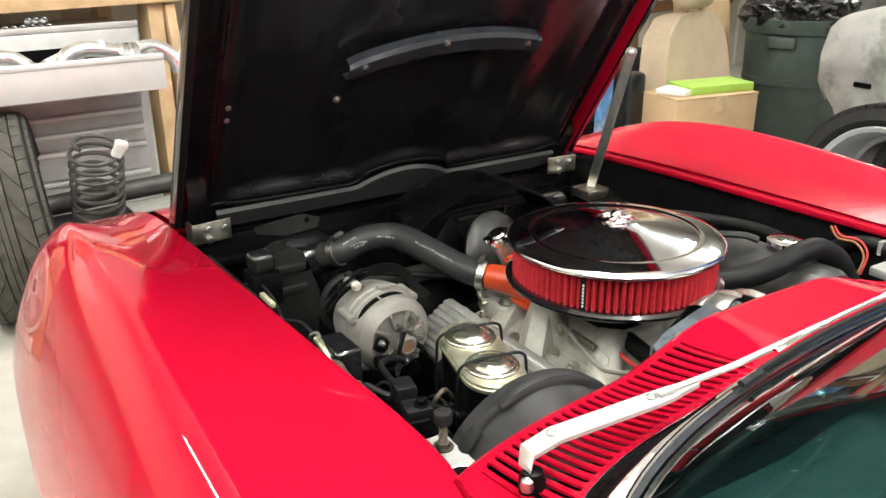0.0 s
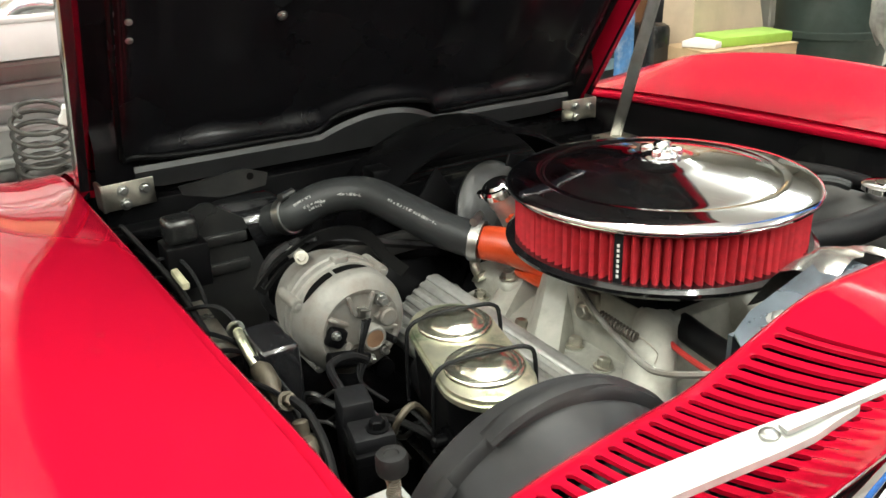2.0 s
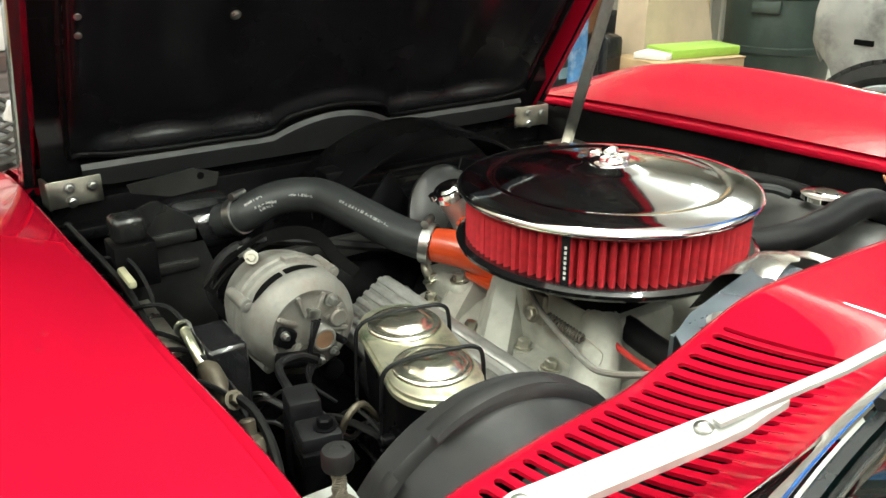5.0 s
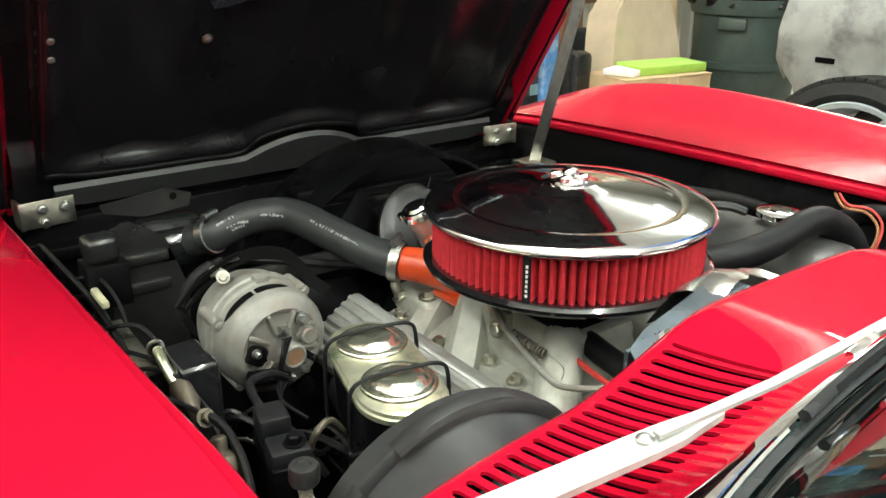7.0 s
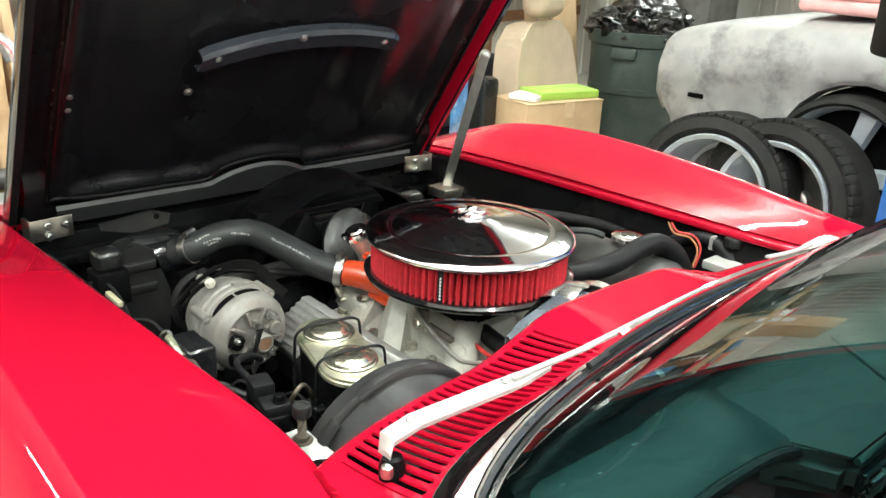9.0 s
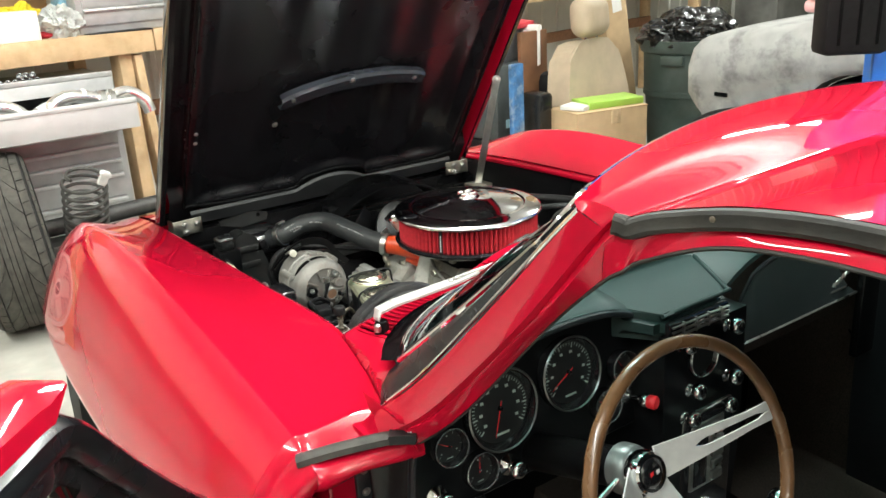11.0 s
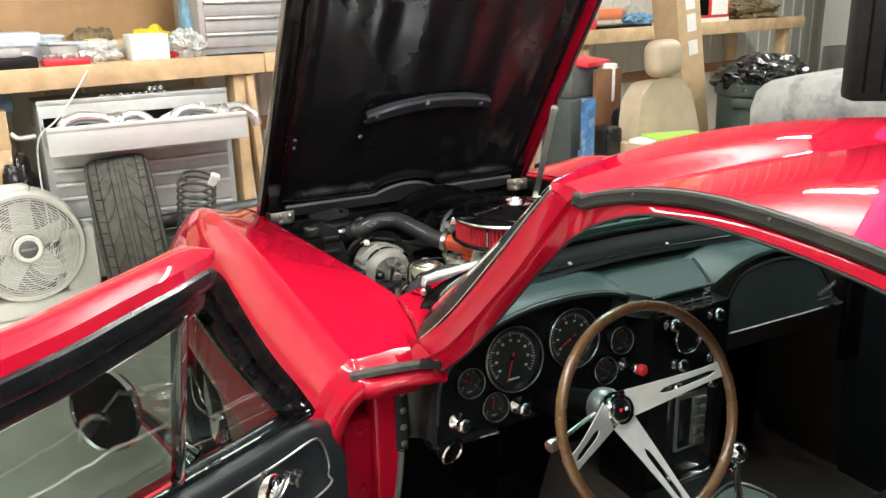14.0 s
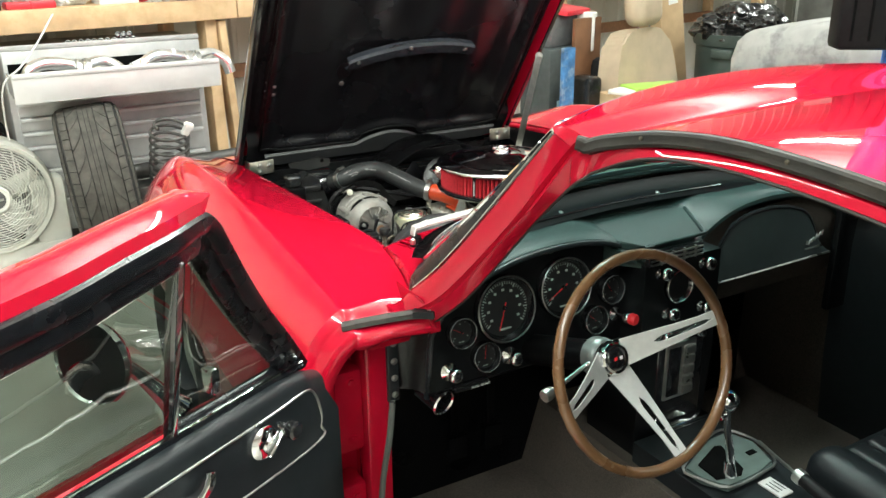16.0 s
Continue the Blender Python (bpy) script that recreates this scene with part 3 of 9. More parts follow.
def crumple(name, at, r, squash, material, label, category, seed=1, amp=0.35, detail=5):
    """A heap of film, cloth or small parts: a squashed ball with folds."""
    bm = B()
    bmesh.ops.create_icosphere(bm, subdivisions=max(detail, 4), radius=1.0)
    sd = Vector((seed, seed * 0.37, 0))
    for v in bm.verts:
        p = v.co.copy()
        w = p + Vector((noise.noise(p * 2.6 + sd), noise.noise(p * 2.6 - sd), noise.noise(p * 2.6 + sd * 2))) * 0.3
        nz = noise.noise(p * 2.3 + sd) + 0.9 * (0.4 - abs(noise.noise(w * 3.4 + sd))) + 0.45 * (0.4 - abs(noise.noise(w * 7.5 - sd)))
        p *= 1 + amp * nz
        v.co = Vector((p.x * r[0], p.y * r[1], max(p.z, -0.75) * r[2]))
    zmin = min(v.co.z for v in bm.verts)
    for v in bm.verts:
        v.co.z -= zmin
    ob = smooth(part(name, bm, material, None), 45)
    ob.matrix_basis = pose(*at)
    return tagged(ob, label, category)


WHITEB = mat("white_card", (0.80, 0.79, 0.75), 0.6, vary=0.04)
CLEAR = mat("cloudy_plastic", (0.52, 0.53, 0.51), 0.3, vary=0.15, scale=20)
simple_box("carton", on_bench(0.93, 0.16), (0.20, 0.16, 0.135), 6, WHITEB, "plain white cardboard box on the bench", "box")
rt = thing("tool_tray", "red plastic tray of small hardware on the bench", "tray", at=on_bench(0.49, 0.12))
rt.matrix_basis = Matrix.Translation(on_bench(0.49, 0.12)) @ pose(0, 0, 0, 0, 0, 8)
REDP = mat("red_plastic", (0.62, 0.03, 0.05), 0.4, vary=0.08)
part("tray", add_box(B(), (-0.115, -0.05, 0), (0.115, 0.05, 0.034), bevel=0.008), REDP, rt)
part("divider", add_box(B(), (-0.005, -0.052, 0.0), (0.005, 0.052, 0.037), bevel=0.002), REDP, rt)
rg = random.Random(8)
for k in range(9):
    part("hardware", add_box(B(), (-0.014, -0.01, 0), (0.014, 0.012, 0.02 + 0.015 * rg.random()), pose(-0.09 + 0.022 * k, rg.uniform(-0.02, 0.02), 0.032, rg.uniform(-20, 20), 0, rg.uniform(0, 90)), bevel=0.002), (STEEL, ALU, ZINC)[k % 3], rt)
for bx, bd, bw, bh, by in ((0.22, 0.36, 0.34, 0.10, 4), (0.60, 0.34, 0.30, 0.09, 14), (0.42, 0.50, 0.30, 0.13, 8)):
    cb2 = thing("storage_box", "cloudy lidded plastic parts box on the bench", "box", at=on_bench(bx, bd))
    cb2.matrix_basis = Matrix.Translation(on_bench(bx, bd)) @ pose(0, 0, 0, 0, 0, by)
    part("tub", add_loft(B(), [[(sx * w, sy * w * 0.6, z) for sx, sy in ((-1, -1), (1, -1), (1, 1), (-1, 1))] for z, w in ((0.0, bw * 0.44), (bh, bw * 0.5))], closed_u=True, caps=True), CLEAR, cb2)
    part("lid", add_box(B(), (-bw * 0.53, -bw * 0.33, bh), (bw * 0.53, bw * 0.33, bh + 0.016), pose(0, 0, 0, 0, 2, 0), bevel=0.005), mat("milky_plastic", (0.56, 0.60, 0.68), 0.35, vary=0.1), cb2)
    for kk in range(6):
        part("contents", add_box(B(), (-0.02, -0.012, 0), (0.02, 0.012, 0.03 + 0.006 * kk), pose(-bw * 0.36 + bw * 0.14 * kk, -bw * 0.29, 0.008, 0, 10 * (kk % 3) - 10, 0), bevel=0.003), (GREEN, CARD, STEEL, RUBBER, BLUE, ZINC)[kk], cb2)
crumple("plastic_bag", on_bench(0.70, 0.24), (0.10, 0.08, 0.06), 1, CLEAR, "clear plastic bag heaped behind the tray", "bag", 5)
crumple("plastic_bag", on_bench(1.15, 0.14), (0.085, 0.10, 0.08), 1, CLEAR, "clear bag hanging over the bench edge", "bag", 9)
crumple("yellow_cloth", on_bench(1.10, 0.50), (0.105, 0.09, 0.085), 1, mat("yellow_cloth", (0.80, 0.62, 0.03), 0.7, vary=0.1), "bright yellow cloth in a heap", "cloth", 12)
simple_box("carton", on_bench(0.95, 0.48), (0.22, 0.2, 0.10), 4, CARD, "brown carton behind the white box", "box")
simple_box("storage_box", on_bench(0.30, 0.52), (0.34, 0.22, 0.16), 5, mat("milky_plastic", (0.56, 0.60, 0.68), 0.35, vary=0.1), "milky plastic storage box on the bench", "box", 0.012)
simple_box("small_box", on_bench(0.70, 0.30), (0.09, 0.08, 0.115), 12, mat("yellow_box", (0.75, 0.68, 0.12), 0.5), "small yellow box on the bench", "box")
simple_box("tool_case", on_bench(0.14, 0.13), (0.40, 0.20, 0.055), 10, RUBBER, "flat black plastic tool case", "case", 0.01)
simple_box("tool_case", on_bench(0.12, 0.14) + Vector((0, 0, 0.055)), (0.32, 0.16, 0.045), 6, mat("grey_plastic", (0.42, 0.42, 0.42), 0.45, vary=0.1), "grey tray of tools on the black case", "tray", 0.01)
crumple("tool_pouch", on_bench(0.75, 0.50), (0.12, 0.08, 0.09), 1, mat("brown_mix", (0.18, 0.13, 0.07), 0.7, vary=0.5), "dark bundle of small parts", "bundle", 17)
crumple("red_pliers", on_bench(1.10, 0.14), (0.06, 0.03, 0.02), 1, REDP, "red-handled pliers on the bench", "pliers", 22, 0.2)
# sheet of brown board against the wall
bd = part("backing_board", add_box(B(), (-0.7, 0, 0), (0.75, 0.02, 0.75), bevel=0.003), mat("brown_board", (0.42, 0.26, 0.13), 0.7, vary=0.12, scale=5, dirt=(0.30, 0.17, 0.07), dirt_scale=3), None)
bd.matrix_basis = Matrix.Translation(on_bench(0.62, 0.70)) @ pose(0, 0, 0, -4, 0, 11)
tagged(bd, "brown hardboard sheet leaning on the wall", "board")
wb = part("foam_sheet", add_box(B(), (-0.35, 0, 0), (0.35, 0.03, 0.7), bevel=0.004), WHITEB, None)
wb.matrix_basis = Matrix.Translation(on_bench(-0.25, 0.66)) @ pose(0, 0, 0, -4, 0, 11)
tagged(wb, "white sheet leaning behind the bench", "sheet")


def bench_cabinet():
    t = thing("tool_cabinet", "grey steel bench tool cabinet with wide drawers", "tool cabinet", at=on_bench(1.66, 0.3))
    t.matrix_basis = Matrix.Translation(on_bench(1.22, 0.10)) @ pose(0, 0, 0, 0, 0, 8)
    part("body", add_box(B(), (0, 0, 0), (0.95, 0.40, 0.62), bevel=0.008), TOOLBOX, t)
    z = 0.04
    for h in (0.088, 0.088, 0.088, 0.11, 0.11):
        d = part("drawer", add_box(B(), (0.03, -0.010, z), (0.92, 0.004, z + h - 0.008), bevel=0.003), TOOLBOX, t)
        part("pull", add_box(B(), (0.03, -0.024, z + h - 0.026), (0.92, -0.008, z + h - 0.010), bevel=0.004), STEEL, d)
        z += h
    m = part("rubber_mat", add_box(B(), (-0.02, -0.10, 0), (0.30, 0.0, 0.006), bevel=0.002), RUBBER, None)
    m.matrix_basis = Matrix.Translation(on_bench(1.26, 0.11)) @ pose(0, 0, 0, 0, 0, 8)
    tagged(m, "dark rubber mat under the cabinet", "mat")
    crumple("blue_sack", on_bench(1.235, 0.30), (0.040, 0.08, 0.19), 1, mat("blue_film", (0.22, 0.42, 0.55), 0.4, vary=0.2), "pale blue plastic sack by the cabinet", "sack", 31, 0.2)


bench_cabinet()
cb = smooth(part("cable", add_tube(B(), [on_bench(0.58, 0.02), on_bench(0.52, -0.03) + Vector((0, 0, -0.06)), Vector((-0.91, 3.55, 1.06)), Vector((-1.00, 3.52, 0.96)), Vector((-1.085, 3.53, 0.88)), Vector((-1.105, 3.56, 0.70)), Vector((-1.10, 3.58, 0.3)), Vector((-1.10, 3.58, 0.006))], 0.0045, 8), WHITEB, None))
tagged(cb, "white electric cable hanging off the bench", "cable")
simple_box("carton", (-1.42, 3.75, 0), (0.36, 0.30, 0.62), 8, CARD, "tall brown carton beside the tool chest", "box")
simple_box("carton", (-1.44, 3.80, 0.62), (0.34, 0.28, 0.24), 15, mat("printed_card", (0.42, 0.26, 0.15), 0.7, vary=0.25, scale=25), "printed brown carton on another carton", "box")
crumple("black_bag", (-1.19, 3.72, 0.0), (0.11, 0.12, 0.42), 1, BAGB, "black bag with yellow ties beside the chest", "bag", 41, 0.22)
hc = part("handle_bar", add_tube(B(), [(-1.20, 3.70, 0.895), (-1.17, 3.69, 0.868), (-1.09, 3.69, 0.872)], 0.013, 10), ALU, None)
tagged(hc, "steel handle bar by the tool chest", "bar")
br = part("blue_rag_shelf", add_box(B(), (-0.5, 0, 0), (0.12, 0.25, 0.10), bevel=0.02), mat("blue_rag", (0.10, 0.17, 0.25), 0.7, vary=0.4, scale=10), None)
br.matrix_basis = pose(-1.28, 3.80, 0.98, 0, 0, 11)
tagged(br, "dark blue rags stuffed under the bench", "rags")


# -- beside the far fender --
simple_box("brown_board", (2.19, 3.30, 0), (0.24, 0.03, 1.03), 10, mat("brown_board_face", (0.16, 0.075, 0.035), 0.5, vary=0.25, scale=8), "dark brown wooden board standing behind the seat", "board", 0.004)
simple_box("blue_carton", (1.83, 3.02, 0), (0.085, 0.035, 0.90), 6, mat("blue_print", (0.05, 0.15, 0.32), 0.45, vary=0.6, scale=14, dirt=(0.45, 0.5, 0.52), dirt_amount=0.6, dirt_scale=16), "flat blue printed carton standing on edge", "box", 0.004)
simple_box("shop_vacuum", (2.01, 3.06, 0), (0.12, 0.16, 0.72), 8, BAGB, "black upright vacuum body beside the seat", "vacuum", 0.03)
def car_seat():
    t = thing("car_seat", "loose tan vinyl car seat with headrest on the floor", "seat")
    t.matrix_basis = pose(2.475, 2.985, 0.0, 0, 0, 12) @ Matrix.Scale(0.97, 4)

    def pad(w, d, h, m, r, seg=4):
        return add_box(B(), (-w / 2, -d / 2, 0), (w / 2, d / 2, h), m, bevel=r, seg=seg)
    out = catmull([(-0.345, 0.0, 0), (-0.335, 0.15, 0), (-0.295, 0.36, 0), (-0.235, 0.50, 0), (-0.12, 0.56, 0), (0.12, 0.56, 0), (0.235, 0.50, 0), (0.295, 0.36, 0), (0.335, 0.15, 0), (0.345, 0.0, 0)], 4)
    bm = add_prism(B(), [(p.x, p.y) for p in out], 0.16, pose(0, 0.16, 0.42, 82))
    bmesh.ops.bevel(bm, geom=[e for e in bm.edges if e.calc_length() > 0.0], offset=0.035, segments=3, affect="EDGES", clamp_overlap=True)
    smooth(part("backrest", bm, SEATV, t), 60)
    bm = add_prism(B(), [(x * 0.72, 0.03 + y * 0.60) for x, y in [(p.x, p.y) for p in out]], 0.02, pose(0, 0.145, 0.44, 82) @ pose(0, 0, 0.002))
    smooth(part("back_panel", bm, SEATV, t), 60)
    smooth(part("headrest", pad(0.28, 0.16, 0.235, pose(0.0, 0.10, 1.01, -6, 0, 0), 0.075, 6), SEATV, t), 60)
    for x in (-0.06, 0.06):
        part("post", add_cyl(B(), (x, 0.10, 0.96), (x, 0.10, 1.05), 0.008), CHROME, t)
    smooth(part("cushion", pad(0.66, 0.22, 0.20, pose(0, 0.08, 0.20), 0.06), SEATV, t), 60)
    part("seat_base", add_box(B(), (-0.28, 0.0, 0.0), (0.28, 0.28, 0.20), bevel=0.02), RUBBER, t)
    for z, x0 in ((0.46, 0.32),):
        part("seam", add_tube(B(), [(-x0, -0.012 + 0.14 * (z - 0.42), z), (0, -0.016 + 0.14 * (z - 0.42), z + 0.012), (x0, -0.012 + 0.14 * (z - 0.42), z)], 0.004, 6), SEATV, t)


car_seat()
cx = simple_box("carton", (2.27, 2.84, 0.0), (0.47, 0.30, 0.625), -10, CARD, "brown cardboard box in front of the loose seat", "box", 0.006)
part("tape", add_box(B(), (-0.03, -0.153, 0.55), (0.03, 0.153, 0.628), pose(0.02, 0, 0), bevel=0.001), mat("tape", (0.62, 0.47, 0.28), 0.35), cx)
part("flap", add_box(B(), (-0.237, -0.152, 0.623), (0.237, -0.01, 0.63), bevel=0.001), CARD, cx)
simple_box("green_case", (2.33, 2.82, 0.63), (0.36, 0.19, 0.040), -12, GREEN, "lime green flat plastic case on the cardboard box", "case", 0.006)
simple_box("paper_sheet", (2.12, 2.84, 0.632), (0.13, 0.15, 0.025), 18, WHITEB, "white papers on the cardboard box", "papers", 0.003)


def rubbish_bin():
    t = thing("rubbish_bin", "dark green plastic bin with a black bag", "bin", at=(3.40, 3.14, 0))
    smooth(part("drum", add_lathe(B(), [(0.22, 0.0), (0.24, 0.02), (0.275, 0.55), (0.284, 0.56), (0.29, 0.80), (0.308, 0.81), (0.315, 0.84), (0.315, 0.885), (0.295, 0.885), (0.28, 0.6)], (0, 0, 0), (0, 0, 1), 48), CANG, t), 40)
    part("band", add_lathe(B(), [(0.278, 0.52), (0.287, 0.53), (0.288, 0.56), (0.28, 0.57)], (0, 0, 0), (0, 0, 1), 48), CANG, t)
    for a in (200, 20):
        m = pose(0, 0, 0, 0, 0, a)
        part("handle", add_box(B(), (0.28, -0.075, 0.735), (0.325, 0.075, 0.80), m, bevel=0.015), CANG, t)
    bm = B()
    bmesh.ops.create_icosphere(bm, subdivisions=6, radius=1.0)
    for v in bm.verts:
        p = v.co.copy()
        w = p + Vector((noise.noise(p * 3.0), noise.noise(p * 3.0 + Vector((5, 0, 0))), noise.noise(p * 3.0 + Vector((0, 7, 0))))) * 0.35
        k = 1 + 0.25 * noise.noise(p * 2.2 + Vector((3, 1, 0))) + 0.24 * (0.5 - abs(noise.noise(w * 2.4))) + 0.07 * (0.5 - abs(noise.noise(w * 5.5)))
        v.co = Vector((p.x * 0.285 * k, p.y * 0.285 * k, 0.88 + max(p.z, -0.15) * 0.175 * k))
    smooth(part("bag", bm, BAGB, t, "shiny crumpled black bin bag"), 50)


rubbish_bin()


def leaning_carton():
    t = part("long_carton", add_box(B(), (-0.115, -0.115, 0), (0.115, 0.115, 1.95), bevel=0.005), CARD, None)
    t.matrix_basis = pose(3.26, 3.60, 0.02, -3, -8, 4)
    tagged(t, "long upright cardboard carton with white labels", "box")
    for z, h in ((1.04, 0.10), (1.20, 0.12), (1.35, 0.13)):
        part("sticker", add_box(B(), (-0.03, -0.1175, z), (0.06, -0.1155, z + h)), WHITEB, t)


leaning_carton()


def primer_car():
    t = thing("project_car", "car shell in sanded grey primer on jack stands", "car")
    t.matrix_basis = pose(2.28, 2.25, 0, 0, 0, -90)
    WX0, WZ0, WR0 = 0.93, 0.615, 0.305
    # fender section, bottom to top and over to the middle
    prof = [(0.06, 0.62), (0.0, 0.70), (-0.005, 0.765), (-0.03, 0.80), (-0.035, 0.90), (0.0, 0.985), (0.06, 1.02), (0.25, 1.035), (0.45, 1.045), (0.80, 1.05), (1.35, 1.04), (1.55, 1.0), (1.60, 0.85), (1.55, 0.6)]
    rows = []
    for x, tuck, dz in ((0.0, 0.12, -0.10), (0.012, 0.06, -0.04), (0.04, 0.025, -0.005), (0.10, 0.008, 0.02), (0.2, 0.0, 0.04), (0.35, 0.0, 0.065), (0.5, 0, 0.085), (0.615, 0, 0.095), (0.63, 0, 0.096), (0.65, 0, 0.097), (0.70, 0, 0.10), (0.76, 0, 0.105), (0.84, 0, 0.11), (0.93, 0, 0.115), (1.02, 0, 0.117), (1.10, 0, 0.118), (1.17, 0, 0.118), (1.215, 0, 0.118), (1.23, 0, 0.118), (1.245, 0, 0.118), (1.6, 0, 0.12), (2.2, 0, 0.12), (3.0, 0, 0.10), (3.9, 0, 0.06), (4.1, 0.08, 0.0)):
        zb = 0.62 - 0.10 * min(1, max(0, (x - 0.03) / 0.3))
        if abs(x - WX0) < WR0:
            zb = max(zb, WZ0 + math.sqrt(WR0 ** 2 - (x - WX0) ** 2))
        r = []
        for k, (y, z) in enumerate(prof):
            zz = zb if k == 0 else max(z + dz * (z > 0.72), zb + 0.010 * k)
            flare = -0.012 if zz - zb < 0.05 and k in (1, 2) and abs(x - WX0) < 0.34 else 0.0
            r.append((x + (0.05 * (0.78 - z) / 0.15 if x < 0.05 and z < 0.78 else 0), y + tuck * (1 if y < 0.8 else -1) + flare, zz))
        rows.append(r)
    smooth(part("shell", add_loft(B(), rows), PRIMER, t, "patchy sanded primer body"), 50)
    # dark box in place of the shaded hole
    part("marker_hole", add_box(B(), (0.20, -0.010, 0.765), (0.275, 0.02, 0.785), bevel=0.004), DARK, t)
    smooth(part("arch_liner", add_lathe(B(), [(WR0 - 0.006, 0.02), (WR0 - 0.006, 0.4), (0.0, 0.4)], (WX0, 0.03, WZ0), (0, 1, 0), 40), DARK, t))
    part("frame_rail", add_box(B(), (0.25, 0.30, 0.48), (4.0, 1.30, 0.64), bevel=0.02), DARK, t)
    for x in (0.35, 2.9):
        for y in (0.45, 1.15):
            part("jack_stand", add_loft(B(), [[(x + sx * w, y + sy * w, z) for sx, sy in ((-1, -1), (1, -1), (1, 1), (-1, 1))] for z, w in ((0.0, 0.13), (0.36, 0.04), (0.482, 0.035))], closed_u=True, caps=True), STEEL, t)
    alloy_wheel(Matrix.Translation((WX0 - 0.03, 0.05, WZ0 - 0.02)), 0.29, t)
    alloy_wheel(Matrix.Translation((WX0 + 2.3, 0.09, WZ0)), 0.29, t)




PALEALLOY = mat("pale_alloy", (0.46, 0.50, 0.53), 0.35, 0.25, vary=0.1, scale=30)


def alloy_wheel(m, r, parent):
    """Wheel whose face looks along -y of m."""
    def T(p):
        return m @ Vector(p)
    o, ax = m.translation, m.to_3x3() @ Vector((0, -1, 0))
    w = smooth(part("wheel", add_lathe(B(), [(r * 0.84, -0.16), (r * 0.86, 0.05), (r * 0.89, 0.075), (r * 0.865, 0.08), (r * 0.83, 0.06), (r * 0.79, 0.0), (r * 0.77, -0.14)], o, ax, 48, caps=False), PALEALLOY, parent), 40)
    smooth(part("tyre", add_lathe(B(), [(r * 0.85, -0.13), (r * 0.90, -0.145), (r * 0.97, -0.13), (r * 1.01, -0.09), (r * 1.01, 0.05), (r * 0.97, 0.09), (r * 0.91, 0.100), (r * 0.87, 0.085)], o, ax, 56, caps=False), TYRE, w), 40)
    for k in range(5):
        a = 2 * math.pi * k / 5 + 0.3
        mm = m @ Matrix.Rotation(a, 4, "Y")
        part("spoke", add_loft(B(), [[mm @ Vector((s * wd, y, z)) for s, y in ((-1, d + 0.03), (-0.7, d), (0.7, d), (1, d + 0.03))] for z, wd, d in ((0.03, 0.035, -0.035), (r * 0.35, 0.032, -0.055), (r * 0.83, 0.046, -0.068))]), PALEALLOY, w)
    smooth(part("hub", add_lathe(B(), [(0.075, 0.0), (0.075, 0.04), (0.05, 0.055), (0.03, 0.05), (0.0, 0.05)], o, ax, 28), PALEALLOY, w), 40)
    part("brake_disc", add_lathe(B(), [(r * 0.5, -0.05), (0.0, -0.05)], o, ax, 32), mat("disc_dark", (0.06, 0.06, 0.06), 0.5, 0.5), w)
    for k in range(5):
        a = 2 * math.pi * k / 5
        part("lug_nut", add_lathe(B(), [(0.010, 0.03), (0.010, 0.045), (0, 0.046)], m @ Vector((0.05 * math.cos(a), 0, 0.05 * math.sin(a))), ax, 8), STEEL, w)
    return w


primer_car()
pal = thing("pallet", "low wooden pallet under the loose wheels", "pallet", at=(2.02, 1.62, 0))
pal.matrix_basis = pose(2.00, 1.62, 0, 0, 0, 90)
for lv in (0.0,):
    for k in range(4):
        part("deck_board", add_box(B(), (-0.45, -0.22 + 0.115 * k, lv + 0.120), (0.45, -0.125 + 0.115 * k, lv + 0.145), bevel=0.003), PINE, pal)
    for x in (-0.41, 0.0, 0.41):
        part("stringer", add_box(B(), (x - 0.03, -0.22, lv), (x + 0.03, 0.22, lv + 0.120), bevel=0.003), PINE, pal)
for px, py, yaw, pr in ((2.06, 1.72, -82, 0.315), (2.10, 1.45, -97, 0.325)):
    t = thing("loose_wheel", "loose wheel with polished deep rim and low tyre", "wheel", "spare wheels on the pallet", at=(px, py, 0.145))
    m = pose(0, 0, pr, -4, 0, yaw)
    o, ax = m.translation, m.to_3x3() @ Vector((0, -1, 0))
    smooth(part("tyre", add_lathe(B(), [(pr * 0.73, -0.10), (pr * 0.83, -0.125), (pr * 0.95, -0.11), (pr, -0.08), (pr, 0.08), (pr * 0.95, 0.11), (pr * 0.83, 0.125), (pr * 0.75, 0.10)], o, ax, 64, caps=False), TYRE, t), 40)
    for k in range(56):
        mm = m @ Matrix.Rotation(2 * math.pi * k / 56, 4, "Y")
        part("tread_block", add_box(B(), (-0.0155, -0.105, pr - 0.014), (0.0155, -0.03, pr + 0.002), mm, bevel=0.002), TYRE, t)
    smooth(part("rim", add_lathe(B(), [(pr * 0.73, -0.10), (pr * 0.725, 0.085), (pr * 0.755, 0.115), (pr * 0.74, 0.122), (pr * 0.69, 0.112), (pr * 0.67, 0.085), (pr * 0.64, 0.01), (pr * 0.615, -0.04), (pr * 0.60, -0.095), (pr * 0.55, -0.100)], o, ax, 64, caps=False), PALEALLOY, t, "deep polished rim"), 40)
    part("rim_back", add_lathe(B(), [(pr * 0.58, -0.112), (0, -0.112)], o, ax, 40), mat("rim_inside", (0.24, 0.24, 0.23), 0.5, 0.3, vary=0.3, scale=12), t)
    smooth(part("hub", add_lathe(B(), [(0.055, -0.10), (0.055, -0.060), (0.04, -0.050), (0, -0.050)], o, ax, 28), STEEL, t), 40)
